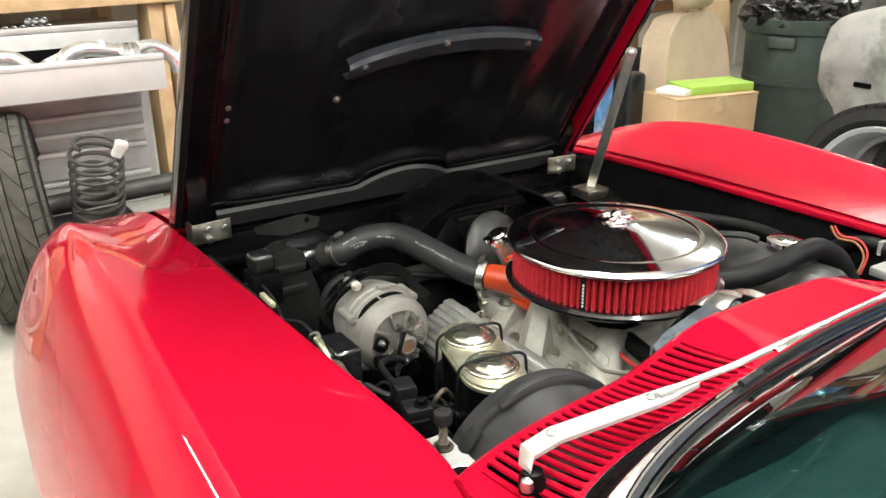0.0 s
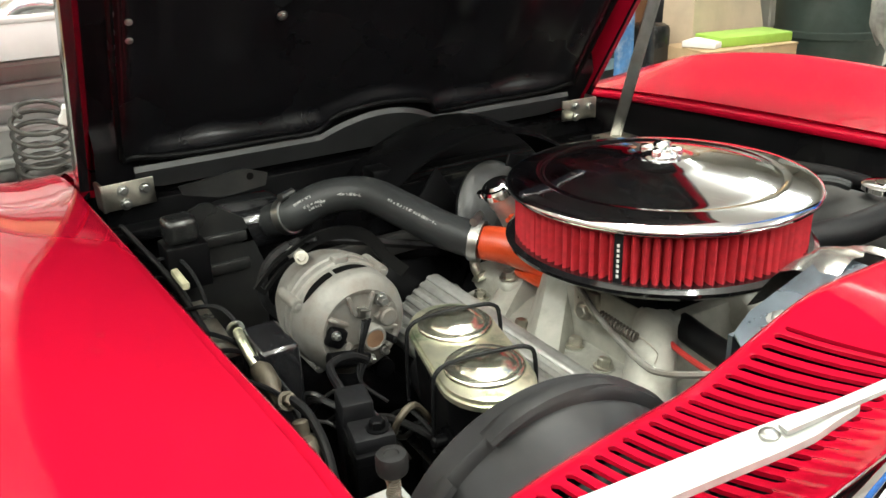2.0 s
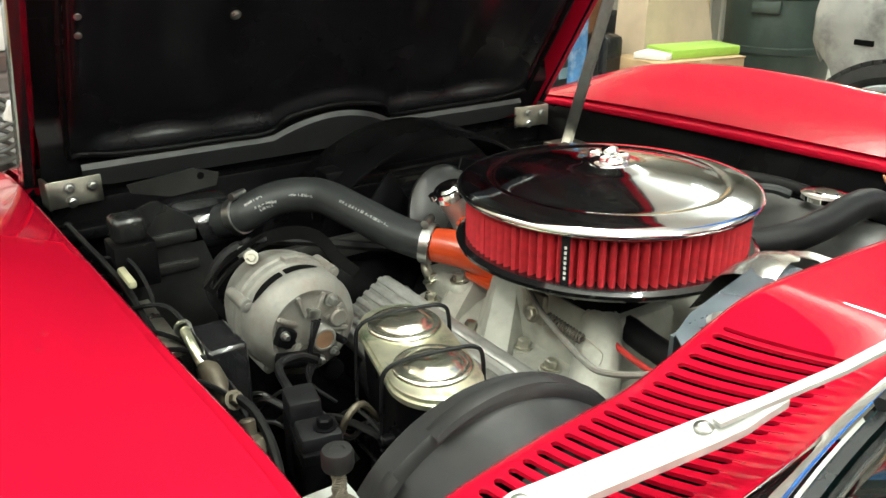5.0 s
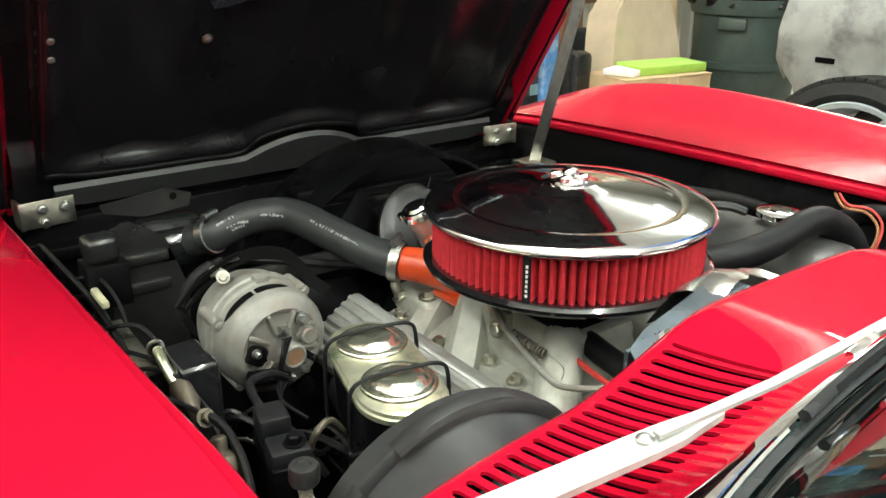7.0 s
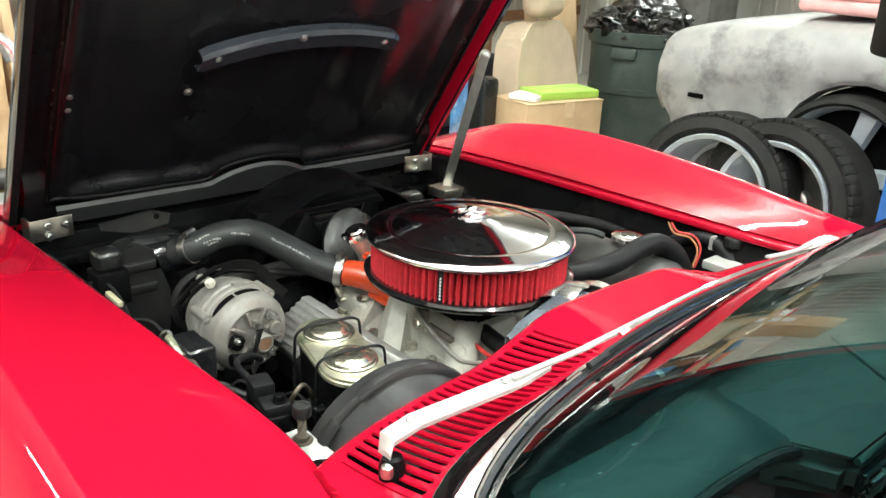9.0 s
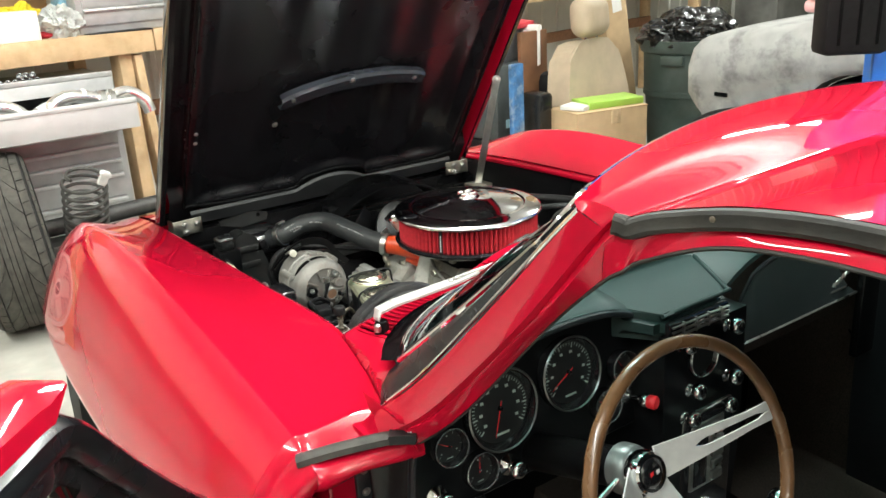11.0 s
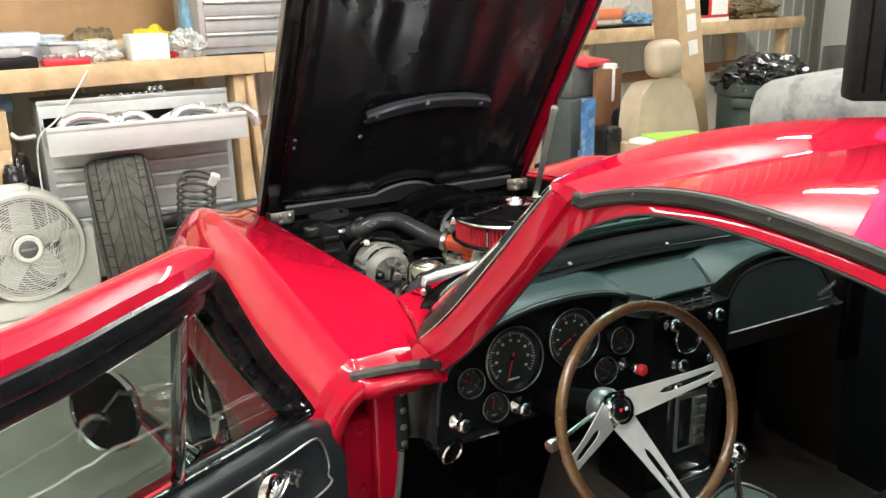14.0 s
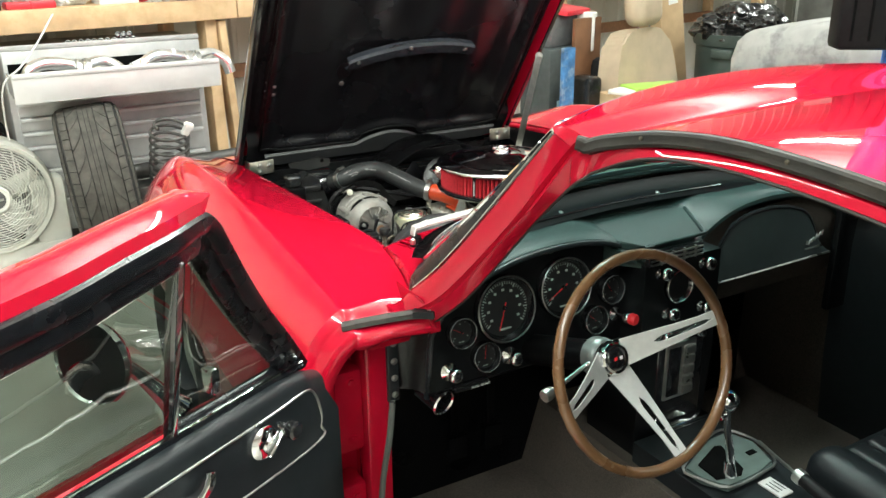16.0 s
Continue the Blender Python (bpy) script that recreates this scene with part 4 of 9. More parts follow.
PINK = mat("pink_batt", (0.80, 0.45, 0.44), 0.9, vary=0.12, scale=20, bump=0.4, bump_scale=60)
pk = thing("pink_blanket", "folded pink insulation batt on the primered car", "insulation", at=(2.62, 1.36, 1.155))
for k in range(2):
    bm = add_box(B(), (-0.24, -0.33, 0.052 * k), (0.24 - 0.02 * k, 0.33 - 0.015 * k, 0.052 * k + 0.056), pose(0, 0, 0, 0, 0, 3 * k - 2), bevel=0.024, seg=4)
    smooth(part("fold", bm, PINK, pk), 60)


def lift_column():
    t = thing("lift_column", "blue steel two-post lift column with black pads", "car lift")
    t.matrix_basis = pose(1.60, 0.70, 0, 0, 0, -36)
    bm = add_prism(B(), [(-0.16, -0.10), (-0.16, 0.16), (0.16, 0.16), (0.16, -0.10), (0.13, -0.10), (0.13, 0.13), (-0.13, 0.13), (-0.13, -0.10)], 3.5, None)
    part("column", bm, BLUE, t)
    part("base_plate", add_box(B(), (-0.28, -0.25, 0), (0.28, 0.3, 0.02), bevel=0.003), BLUE, t)
    part("web", add_box(B(), (-0.13, -0.06, 0.0), (0.13, 0.12, 3.5)), BLUE, t)
    g = part("door_guard", add_box(B(), (-0.415, -0.13, 1.150), (-0.225, -0.02, 1.80), bevel=0.018), RUBBER, t, "thick black ribbed rubber guard")
    # thin near-black strips paint the shade of the grooves
    for x in (-0.375, -0.320, -0.265):
        part("groove", add_box(B(), (x - 0.004, -0.1325, 1.18), (x + 0.004, -0.1295, 1.79)), DARK, g)
    part("flange", add_box(B(), (-0.232, -0.055, 0.02), (-0.155, -0.035, 3.5), bevel=0.004), BLUE, t)
    part("guard_arm", add_box(B(), (-0.30, -0.02, 1.40), (-0.10, 0.06, 1.55), bevel=0.01), BLUE, t)


lift_column()
# clutter between hood and seat
pc = simple_box("battery_charger", (2.03, 3.42, 0.42), (0.34, 0.26, 0.44), 10, mat("charger_grey", (0.055, 0.065, 0.065), 0.5, vary=0.15), "grey battery charger with a round dial", "charger", 0.02)
part("dial", add_lathe(B(), [(0.035, 0.0), (0.03, 0.012), (0, 0.012)], (0.05, -0.132, 0.30), (0, -1, 0), 20), WHITEP, pc)
part("label", add_box(B(), (-0.10, -0.134, 0.07), (0.10, -0.131, 0.12)), mat("label_blue", (0.35, 0.55, 0.62), 0.5), pc)
simple_box("steel_drum_box", (2.05, 3.46, 0.0), (0.40, 0.32, 0.42), 8, RUBBER, "black crate under the charger", "crate", 0.02)
simple_box("parts_box", (2.05, 3.48, 0.86), (0.30, 0.24, 0.20), 14, mat("grey_box", (0.11, 0.115, 0.115), 0.5, vary=0.15), "grey parts box on the charger", "box", 0.01)
simple_box("red_folder", (2.10, 3.44, 1.06), (0.30, 0.24, 0.03), 24, REDP, "red plastic folder lying on the box", "folder", 0.004, 6)
simple_box("blue_bag", (2.20, 3.46, 0.40), (0.07, 0.20, 0.42), 16, mat("blue_printed", (0.05, 0.22, 0.50), 0.45, vary=0.3, scale=12), "blue printed bag standing upright", "bag", 0.02)
simple_box("white_sheet", (2.22, 3.37, 0.82), (0.06, 0.16, 0.24), 20, WHITEB, "white paper hanging from the box", "paper", 0.01)
simple_box("chipboard_box", (2.40, 3.80, 0.0), (0.26, 0.34, 1.03), 14, mat("brown_laminate", (0.20, 0.085, 0.04), 0.5, vary=0.15), "brown laminate cabinet side beside the seat", "cabinet", 0.006)
simple_box("grinder", (2.30, 3.30, 0.0), (0.14, 0.18, 0.78), 10, RUBBER, "black upright shop vacuum beside the seat", "vacuum", 0.05)
simple_box("red_latch", (2.30, 3.20, 0.60), (0.06, 0.02, 0.03), 10, REDP, "red latch on the black vacuum", "latch", 0.006)
# right end of the bench
tc = thing("toy_tractor", "orange toy ride-on with pale wheels on the bench", "toy", at=on_bench(4.75, 0.3))
OR = mat("orange_plastic", (0.75, 0.22, 0.10), 0.4, vary=0.08)
tc.matrix_basis = Matrix.Translation(on_bench(4.85, 0.28)) @ pose(0, 0, 0, 0, 0, 8)
part("toy_body", add_box(B(), (-0.30, -0.06, 0.06), (0.26, 0.06, 0.15), bevel=0.02), OR, tc)
for x in (-0.26, 0.24):
    part("toy_wheel", add_lathe(B(), [(0.02, -0.03), (0.085, -0.03), (0.09, 0.0), (0.085, 0.03), (0.02, 0.03)], (x, -0.08, 0.09), (0, -1, 0), 24), mat("pale_tyre", (0.45, 0.42, 0.36), 0.6), tc)
simple_box("red_bin", on_bench(4.42, 0.15), (0.22, 0.16, 0.09), 12, REDP, "red plastic parts bin on the bench", "bin", 0.01)
simple_box("dark_tray", on_bench(4.85, 0.12), (0.66, 0.18, 0.022), 11, RUBBER, "flat black tray on the bench", "tray", 0.004)
crumple("blue_rag", on_bench(5.10, 0.12), (0.13, 0.08, 0.06), 1, mat("blue_cloth", (0.15, 0.28, 0.42), 0.8, vary=0.3), "blue rag on the bench", "rag", 61, 0.3)
rb = simple_box("red_carton", on_bench(6.05, 0.20), (0.62, 0.26, 0.26), 11, mat("red_card", (0.62, 0.04, 0.05), 0.5), "red and white printed carton on the bench", "box", 0.004)
part("white_edge", add_box(B(), (-0.312, -0.133, 0.0), (0.312, -0.1305, 0.035)), WHITEB, rb)
for k in range(2):
    part("print_panel", add_box(B(), (-0.27 + 0.30 * k, -0.133, 0.06), (-0.02 + 0.30 * k, -0.1305, 0.22)), (DARK, WHITEB)[k], rb)
crumple("dark_sack", on_bench(6.85, 0.2), (0.32, 0.14, 0.10), 1, mat("brown_mix", (0.18, 0.13, 0.07), 0.7, vary=0.5), "dark brown heap of clutter on the bench end", "clutter", 71, 0.5)


def locker():
    t = thing("metal_locker", "pale grey metal locker against the wall", "locker", at=(7.6, 5.2, 0))
    t.matrix_basis = pose(7.5, 5.25, 0, 0, 0, 11)
    G = mat("locker_grey", (0.46, 0.47, 0.44), 0.45, vary=0.06)
    part("cabinet", add_box(B(), (-0.7, -0.25, 0.05), (0.8, 0.25, 1.95), bevel=0.006), G, t)
    for k in range(2):
        d = part("door", add_box(B(), (-0.68 + 0.75 * k, -0.268, 0.10), (0.04 + 0.75 * k, -0.25, 1.90), bevel=0.004), G, t)
        part("handle", add_box(B(), (-0.05 + 0.2 * k, -0.29, 0.95), (0.0 + 0.2 * k, -0.266, 1.10), bevel=0.005), STEEL, d)
    simple_box("metal_bin", (6.35, 4.55, 0), (0.55, 0.4, 0.55), 11, G, "grey metal bin under the bench end", "bin", 0.01)
    simple_box("dark_shelf", (6.9, 4.95, 0), (0.8, 0.45, 0.88), 11, mat("shelf_dark", (0.12, 0.12, 0.11), 0.5, vary=0.4, scale=5), "dark loaded shelf beside the locker", "shelf", 0.01)


locker()

# cartons stacked under the bench beside the chest
for cz, ch, cw, cd in ((0.0, 0.60, 0.34, 0.30), (0.60, 0.215, 0.31, 0.27), (0.815, 0.19, 0.32, 0.25)):
    simple_box("carton", (-1.375, 3.82, cz), (cw, cd, ch), 4, CARD, "brown cardboard carton stacked under the bench", "box", 0.004)

# ---- the red coupe: body ----
car = thing("sports_car", "bright red vintage coupe with hood raised and driver's door open", "car")

# inner edge x z, crest x z, waist crease x z, bottom x z, by y
FEN = [
    (0.40, 0.585, 0.872, 0.748, 0.866, 0.872, 0.615, 0.805, 0.22),
    (0.52, 0.552, 0.878, 0.745, 0.872, 0.876, 0.615, 0.810, 0.22),
    (0.70, 0.515, 0.872, 0.745, 0.886, 0.880, 0.615, 0.815, 0.22),
    (1.00, 0.520, 0.862, 0.752, 0.914, 0.884, 0.618, 0.82, 0.22),
    (1.35, 0.530, 0.850, 0.755, 0.925, 0.884, 0.620, 0.82, 0.24),
    (1.60, 0.535, 0.838, 0.750, 0.900, 0.876, 0.620, 0.81, 0.25),
    (1.75, 0.535, 0.828, 0.735, 0.856, 0.862, 0.615, 0.79, 0.26),
    (1.90, 0.535, 0.805, 0.705, 0.802, 0.838, 0.605, 0.76, 0.27),
    (2.05, 0.530, 0.760, 0.690, 0.755, 0.800, 0.590, 0.72, 0.29),
    (2.18, 0.520, 0.690, 0.660, 0.670, 0.740, 0.570, 0.66, 0.32),
    (2.25, 0.510, 0.600, 0.620, 0.585, 0.660, 0.550, 0.60, 0.38),
]
FRONT_AXLE, WHEEL_R = 1.44, 0.335


def fender_section(y, side):
    xe, ze, xc, zc, xk, zk, xb, zb = lerp_table(FEN, y)
    if side > 0:
        xe, ze = xe + 0.016, ze + 0.004
    d = abs(y - FRONT_AXLE)
    arch = 0.40
    if d < arch:
        zb = max(zb, 0.33 + math.sqrt(arch * arch - d * d) * 0.78)
        zb = min(zb, zk - 0.03)
    c = catmull([(xe, 0, ze), (xe + (xc - xe) * 0.4, 0, ze + (zc - ze) * 0.40), (xe + (xc - xe) * 0.8, 0, ze + (zc - ze) * 0.92), (xc, 0, zc), (xc + (xk - xc) * 0.42, 0, zc - (zc - zk) * 0.20), (xk - (xk - xc) * 0.22, 0, zk + (zc - zk) * 0.42), (xk, 0, zk + 0.012)], 5)
    low = catmull([(xk, 0, zk - 0.004), (xk - 0.014, 0, zk - 0.02), ((xk - 0.02) * 0.6 + xb * 0.4, 0, zk * 0.55 + zb * 0.45), (xb, 0, zb)], 4)
    prof = [(xe + 0.010, ze - 0.017), (xe - 0.002, ze - 0.016), (xe - 0.003, ze - 0.013), (xe - 0.0015, ze - 0.006), (xe + 0.002, ze - 0.0035), (xe + 0.013, ze - 0.0025), (xe + 0.0165, ze - 0.0005)] + [(p.x, p.z + 0.001) for p in c[1:]] + [(p.x, p.z) for p in low] + [(xb - 0.03, zb)]
    return [(side * x, y, z) for x, z in prof]


def fender(side):
    ys = [0.40 + 0.025 * k for k in range(75)]
    bm = add_loft(B(), [fender_section(y, side) for y in ys])
    ob = smooth(part("front_fender", bm, RED, car), 50)
    return ob


fender(-1)
fender(1)


def header_panel():
    rows = []
    for k in range(21):
        u = -1 + 0.1 * k
        xe = 0.53
        rows.append([(u * xe * 0.995, y, z + 0.012 * (1 - u * u)) for y, z in ((1.752, 0.776), (1.752, 0.818), (1.758, 0.826), (1.80, 0.822), (1.90, 0.806), (2.05, 0.758), (2.18, 0.688), (2.25, 0.60), (2.24, 0.40))])
    smooth(part("nose_panel", add_loft(B(), rows), RED, car))
    part("nose_flange", add_box(B(), (-0.53, 1.738, 0.74), (0.53, 1.748, 0.842), bevel=0.003), BLACKP, car)


header_panel()


# cowl top with its air slots
def cowl_front(x):
    h = max(0, min(1, (0.285 - abs(x)) / 0.19))
    return 0.698 - 0.096 * x * x - 0.020 * abs(x / 0.5) ** 6, 0.890 + 0.040 * h * h * (3 - 2 * h) - 0.035 * x * x


def ws_base(x):
    w = abs(x / 0.58) ** 8
    return 0.523 - 0.24 * x * x - 0.062 * w, 0.968 - 0.047 * x * x - 0.022 * w


def cowl_point(x, v):
    """v = 0 at the front edge, 1 at the windscreen."""
    y0, z0 = cowl_front(x)
    y1, z1 = ws_base(x)
    y1 += 0.012
    z1 -= 0.022
    return (x, y0 + (y1 - y0) * v, z0 + (z1 - z0) * (0.6 * v * v + 0.4 * v) - 0.006 * max(0.0, 1 - v / 0.09) ** 2)


SLOT_V = (0.11, 0.745)


def cowl():
    bm = B()
    xs = [-0.62 + 0.00222 * k for k in range(560)]
    vs = [0, 0.012, 0.03, 0.055, 0.085, SLOT_V[0], 0.15, 0.24, 0.34, 0.47, 0.60, 0.67, 0.71, SLOT_V[1], 0.82, 0.90, 1.0]
    grid = []
    for i, x in enumerate(xs):
        col = []
        e = abs(i % 6 - 1.5) / 1.5
        near = 0.175 < abs(x) < 0.508 and e <= 1.0
        for v in vs:
            p = Vector(cowl_point(x, v))
            xe, ze = lerp_table(FEN, p.y)[:2]
            lim = xe + 0.008
            if abs(p.x) > lim:
                p.x, p.z = math.copysign(lim, p.x), ze - 0.003
            if near and v == SLOT_V[0]:
                p = Vector(cowl_point(x, v + 0.020 * e ** 3))
            if near and v == SLOT_V[1]:
                p = Vector(cowl_point(x, v - 0.020 * e ** 3))
            if near and 0.186 < abs(x) < 0.500 and SLOT_V[0] <= v <= SLOT_V[1] and (e == 1.0 or v in SLOT_V):
                p.z += 0.0016
            col.append(bm.verts.new(p))
        grid.append(col)
    for i in range(len(xs) - 1):
        xm = (xs[i] + xs[i + 1]) / 2
        inside = 0.175 < abs(xm) < 0.508
        slot = inside and i % 6 < 3
        for j in range(len(vs) - 1):
            if slot and vs[j] >= SLOT_V[0] - 1e-6 and vs[j + 1] <= SLOT_V[1] + 1e-6:
                continue
            bm.faces.new((grid[i][j], grid[i + 1][j], grid[i + 1][j + 1], grid[i][j + 1]))
    # rolled front lip and the thickness of the slots' rims
    geo = bmesh.ops.extrude_edge_only(bm, edges=[e for e in bm.edges if e.is_boundary])
    for v in geo["geom"]:
        if isinstance(v, bmesh.types.BMVert):
            v.co.z -= 0.0030 if v.co.y < cowl_front(v.co.x)[0] - 0.004 else 0.012
    smooth(part("cowl_panel", bm, RED, car), 45)
    m = B()
    rows = [[(x, *p) for p in ((cowl_front(x)[0] - 0.005, cowl_front(x)[1] - 0.012), (cowl_front(x)[0] - 0.005, cowl_front(x)[1] - 0.16))] for x in (-0.6 + 0.06 * k for k in range(21))]
    add_loft(m, rows)
    part("firewall", m, BLACKP, car)
    # near-black sheet for the shade under the air slots
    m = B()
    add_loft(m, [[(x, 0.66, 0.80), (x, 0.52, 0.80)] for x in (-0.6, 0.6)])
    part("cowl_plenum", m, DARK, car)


cowl()


# windscreen: ruled between its base and its header
def ws_point(u, v):
    xb = 0.583 * u
    yb, zb = ws_base(xb)
    xt, yt, zt = 0.550 * u, 0.165 - 0.135 * u * u, 1.258 - 0.022 * u * u
    bow = (0.004 + 0.010 * (1 - u * u)) * math.sin(math.pi * v)
    sag = u ** 6 * (0.010 * math.sin(math.pi * v) + 0.008 * (1 - v))
    wrap = u ** 8
    return Vector((xb + (xt - xb) * v, yb + (yt - yb) * v + bow - 0.010 * wrap * v, zb + (zt - zb) * v + bow * 0.7 - sag + 0.006 * wrap))


def ws_low(u):
    """Lower edge of the glass, rounded up into the pillars."""
    return 0.05 * max(0.0, (abs(u) - 0.88) / 0.12) ** 2.2


def ws_rim(u):
    """Outer line of the moulding, swelling forward and outward at the lower corners."""
    s = max(0.0, min(1.0, (abs(u) - 0.5) / 0.4))
    s = s * s * (3 - 2 * s)
    return ws_point(u, ws_low(u)) + Vector((math.copysign(0.015 * s, u), 0.018 * s, 0.002 * s))


def windscreen():
    w = part("windshield", add_loft(B(), [[ws_point(-0.985 + 1.97 * i / 40, 0.02 + ws_low(-0.985 + 1.97 * i / 40) + (0.96 - ws_low(-0.985 + 1.97 * i / 40)) * j / 12) for j in range(13)] for i in range(41)]), GLASS_WS, car, "green-tinted curved windshield glass")
    smooth(w)
    w.visible_shadow = False
    us = [-1.0 + 2.0 * i / 48 for i in range(49)]
    band = [[ws_rim(u) + Vector((0, 0.015, -0.016)), ws_rim(u) + Vector((0, 0.0145, -0.006)), ws_rim(u) + Vector((0, 0.012, 0.000)), ws_rim(u) + Vector((0, 0.008, 0.004)), ws_point(u, ws_low(u) + 0.006) + Vector((0, 0.010, 0.006)), ws_point(u, ws_low(u) + 0.013) + Vector((0, 0.007, 0.004)), ws_point(u, ws_low(u) + 0.019) + Vector((0, 0.004, 0.000))] for u in us]
    smooth(part("reveal_moulding", add_loft(B(), band), CHROME, w, "wide polished reveal moulding under the glass"), 50)
    band = [[ws_point(u, ws_low(u) + 0.018) + Vector((0, 0.005, 0.001)), ws_point(u, ws_low(u) + 0.022) + Vector((0, 0.006, 0.005)), ws_point(u, ws_low(u) + 0.034) + Vector((0, 0.004, 0.005)), ws_point(u, ws_low(u) + 0.040) + Vector((0, 0.001, 0.001))] for u in us]
    smooth(part("lower_gasket", add_loft(B(), band), mat("gasket_gloss", (0.026, 0.028, 0.030), 0.22, spec=0.7, vary=0.2, scale=30), w, "black rubber gasket under the glass"), 40)
    smooth(part("chrome_trim", add_tube(B(), [ws_point(u, ws_low(u) + 0.030) + Vector((0, 0.005, 0.006)) for u in us], 0.0026, 8, raw=True), CHROME, w, "thin bright inner trim"))
    for s in (-1, 1):
        part("gasket", add_tube(B(), [ws_point(s * 0.985, 0.04 + 0.90 * j / 16) + Vector((0, 0.002, 0.003)) for j in range(17)], 0.006, 8, raw=True), RUBBER, w)
    # one bright trim up the pillars and round over the header
    def edge(s):
        return [ws_point(s, j / 16) + Vector((s * 0.004, 0.004, 0.006)) for j in range(1, 15)]
    top = [ws_point(-0.96 + 1.92 * i / 30, 1.0) + Vector((0, 0.018, 0.004)) for i in range(31)]
    smooth(part("chrome_trim", add_tube(B(), catmull(edge(-1) + top + edge(1)[::-1], 3), 0.0042, 8, raw=True), CHROME, w, "bright trim round the glass"))


windscreen()

# curves of the door opening: outer edge of the rubber strip, and the inner lip
E2 = catmull([(-0.640, 0.33, 0.868), (-0.606, 0.255, 0.925), (-0.572, 0.11, 1.085), (-0.543, 0.0, 1.2285), (-0.532, -0.028, 1.2445), (-0.521, -0.06, 1.2562), (-0.506, -0.14, 1.2732), (-0.50, -0.25, 1.2825), (-0.50, -0.40, 1.2775), (-0.505, -0.55, 1.260), (-0.515, -0.70, 1.228), (-0.54, -0.85, 1.16), (-0.58, -0.97, 1.04), (-0.64, -1.04, 0.90)], 6)
E0 = catmull([(-0.6000, 0.3000, 0.8500), (-0.5750, 0.2150, 0.9300), (-0.5400, 0.0850, 1.0900), (-0.5353, 0.0077, 1.1651), (-0.5352, -0.0204, 1.1852), (-0.5269, -0.0384, 1.1990), (-0.5209, -0.1291, 1.2354), (-0.5146, -0.2504, 1.2466), (-0.5130, -0.4077, 1.2404), (-0.5177, -0.5504, 1.2224), (-0.5259, -0.6938, 1.1880), (-0.5700, -0.8400, 1.1300), (-0.5550, -0.9200, 1.0200), (-0.6100, -0.9900, 0.8800)], 6)
K_END = 18  # where the rubber strip begins, at the top of the pillar


def mirror(path, s):
    return [Vector((s * -p.x, p.y, p.z)) for p in path]


def roof():
    # roof skin from strip to strip, running back into the fastback
    rows = []
    for k in range(K_END, len(E2)):
        p = E2[k]
        crown = 0.008 + 0.05 * max(0, -p.y - 0.4)
        back = max(0, p.y + 0.06) / 0.06
        row = []
        for i in range(25):
            u = -1 + 2 * i / 24
            ax = abs(p.x)
            yy = p.y
            row.append(Vector((u * ax, yy, p.z + crown * (1 - u * u))))
        rows.append(row)
    head = []
    for i in range(25):
        u = -1 + 2 * i / 24
        h = ws_point(u, 1.0)
        head.append(h + Vector((0, 0.014, 0.009)))
    mid = [head[i].lerp(rows[3][i], 0.5) + Vector((0, 0, 0.006)) for i in range(25)]
    cols = [catmull([head[i], mid[i], rows[3][i], rows[7][i], rows[11][i], rows[15][i]] + [r[i] for r in rows[19::6]] + [rows[-1][i]], 4) for i in range(25)]
    bm = add_loft(B(), [list(c) for c in zip(*cols)])
    smooth(part("roof", bm, RED, car), 60)
    rear = rows[-1]
    tail = []
    for f, (y, z, w) in enumerate(((-1.04, 0.9, 0.0), (-1.35, 0.93, 0.55), (-1.75, 0.80, 0.62), (-2.1, 0.66, 0.6), (-2.2, 0.45, 0.58))):
        tail.append([Vector((w * (-1 + 2 * i / 24), y, z + 0.06 * (1 - (-1 + 2 * i / 24) ** 2))) if f else rear[i] for i in range(25)])
    smooth(part("rear_deck", add_loft(B(), tail), RED, car), 60)
    part("headliner", add_loft(B(), [[v + Vector((0, 0, -0.03)) for v in r] for r in rows[4:]]), VINYL, car)


roof()


def channel(k):
    """Foot of the strip's channel, where the outer ledge begins."""
    f = min(1.0, 0.65 + 0.06 * (k - K_END))
    return E2[k] + Vector((-0.004, -0.007, -0.0205)) * f


def turned(e2, e0, f):
    """Return face of the pillar, turning into the roof's channel and ledge at its top."""
    g = max(0.0, (f - 0.55) / 0.45) ** 2
    b = e2 + Vector((-0.004, -0.007, -0.0205)) * 0.65
    low = [e2 + (e0 - e2) * 0.12 + Vector((0.004, -0.002, -0.002)), e2 + (e0 - e2) * 0.32 + Vector((-0.004, 0, 0)), e2 + (e0 - e2) * 0.5 + Vector((-0.006, 0, 0)), e0 + Vector((-0.004, 0, 0)), e0]
    top = [e2 + Vector((0.008, 0, -0.003)), b + Vector((0.008, 0, 0.0015)), b, b.lerp(e0, 0.80) + Vector((-0.001, 0, 0.003)), e0]
    return [p.lerp(q, g) for p, q in zip(low, top)]


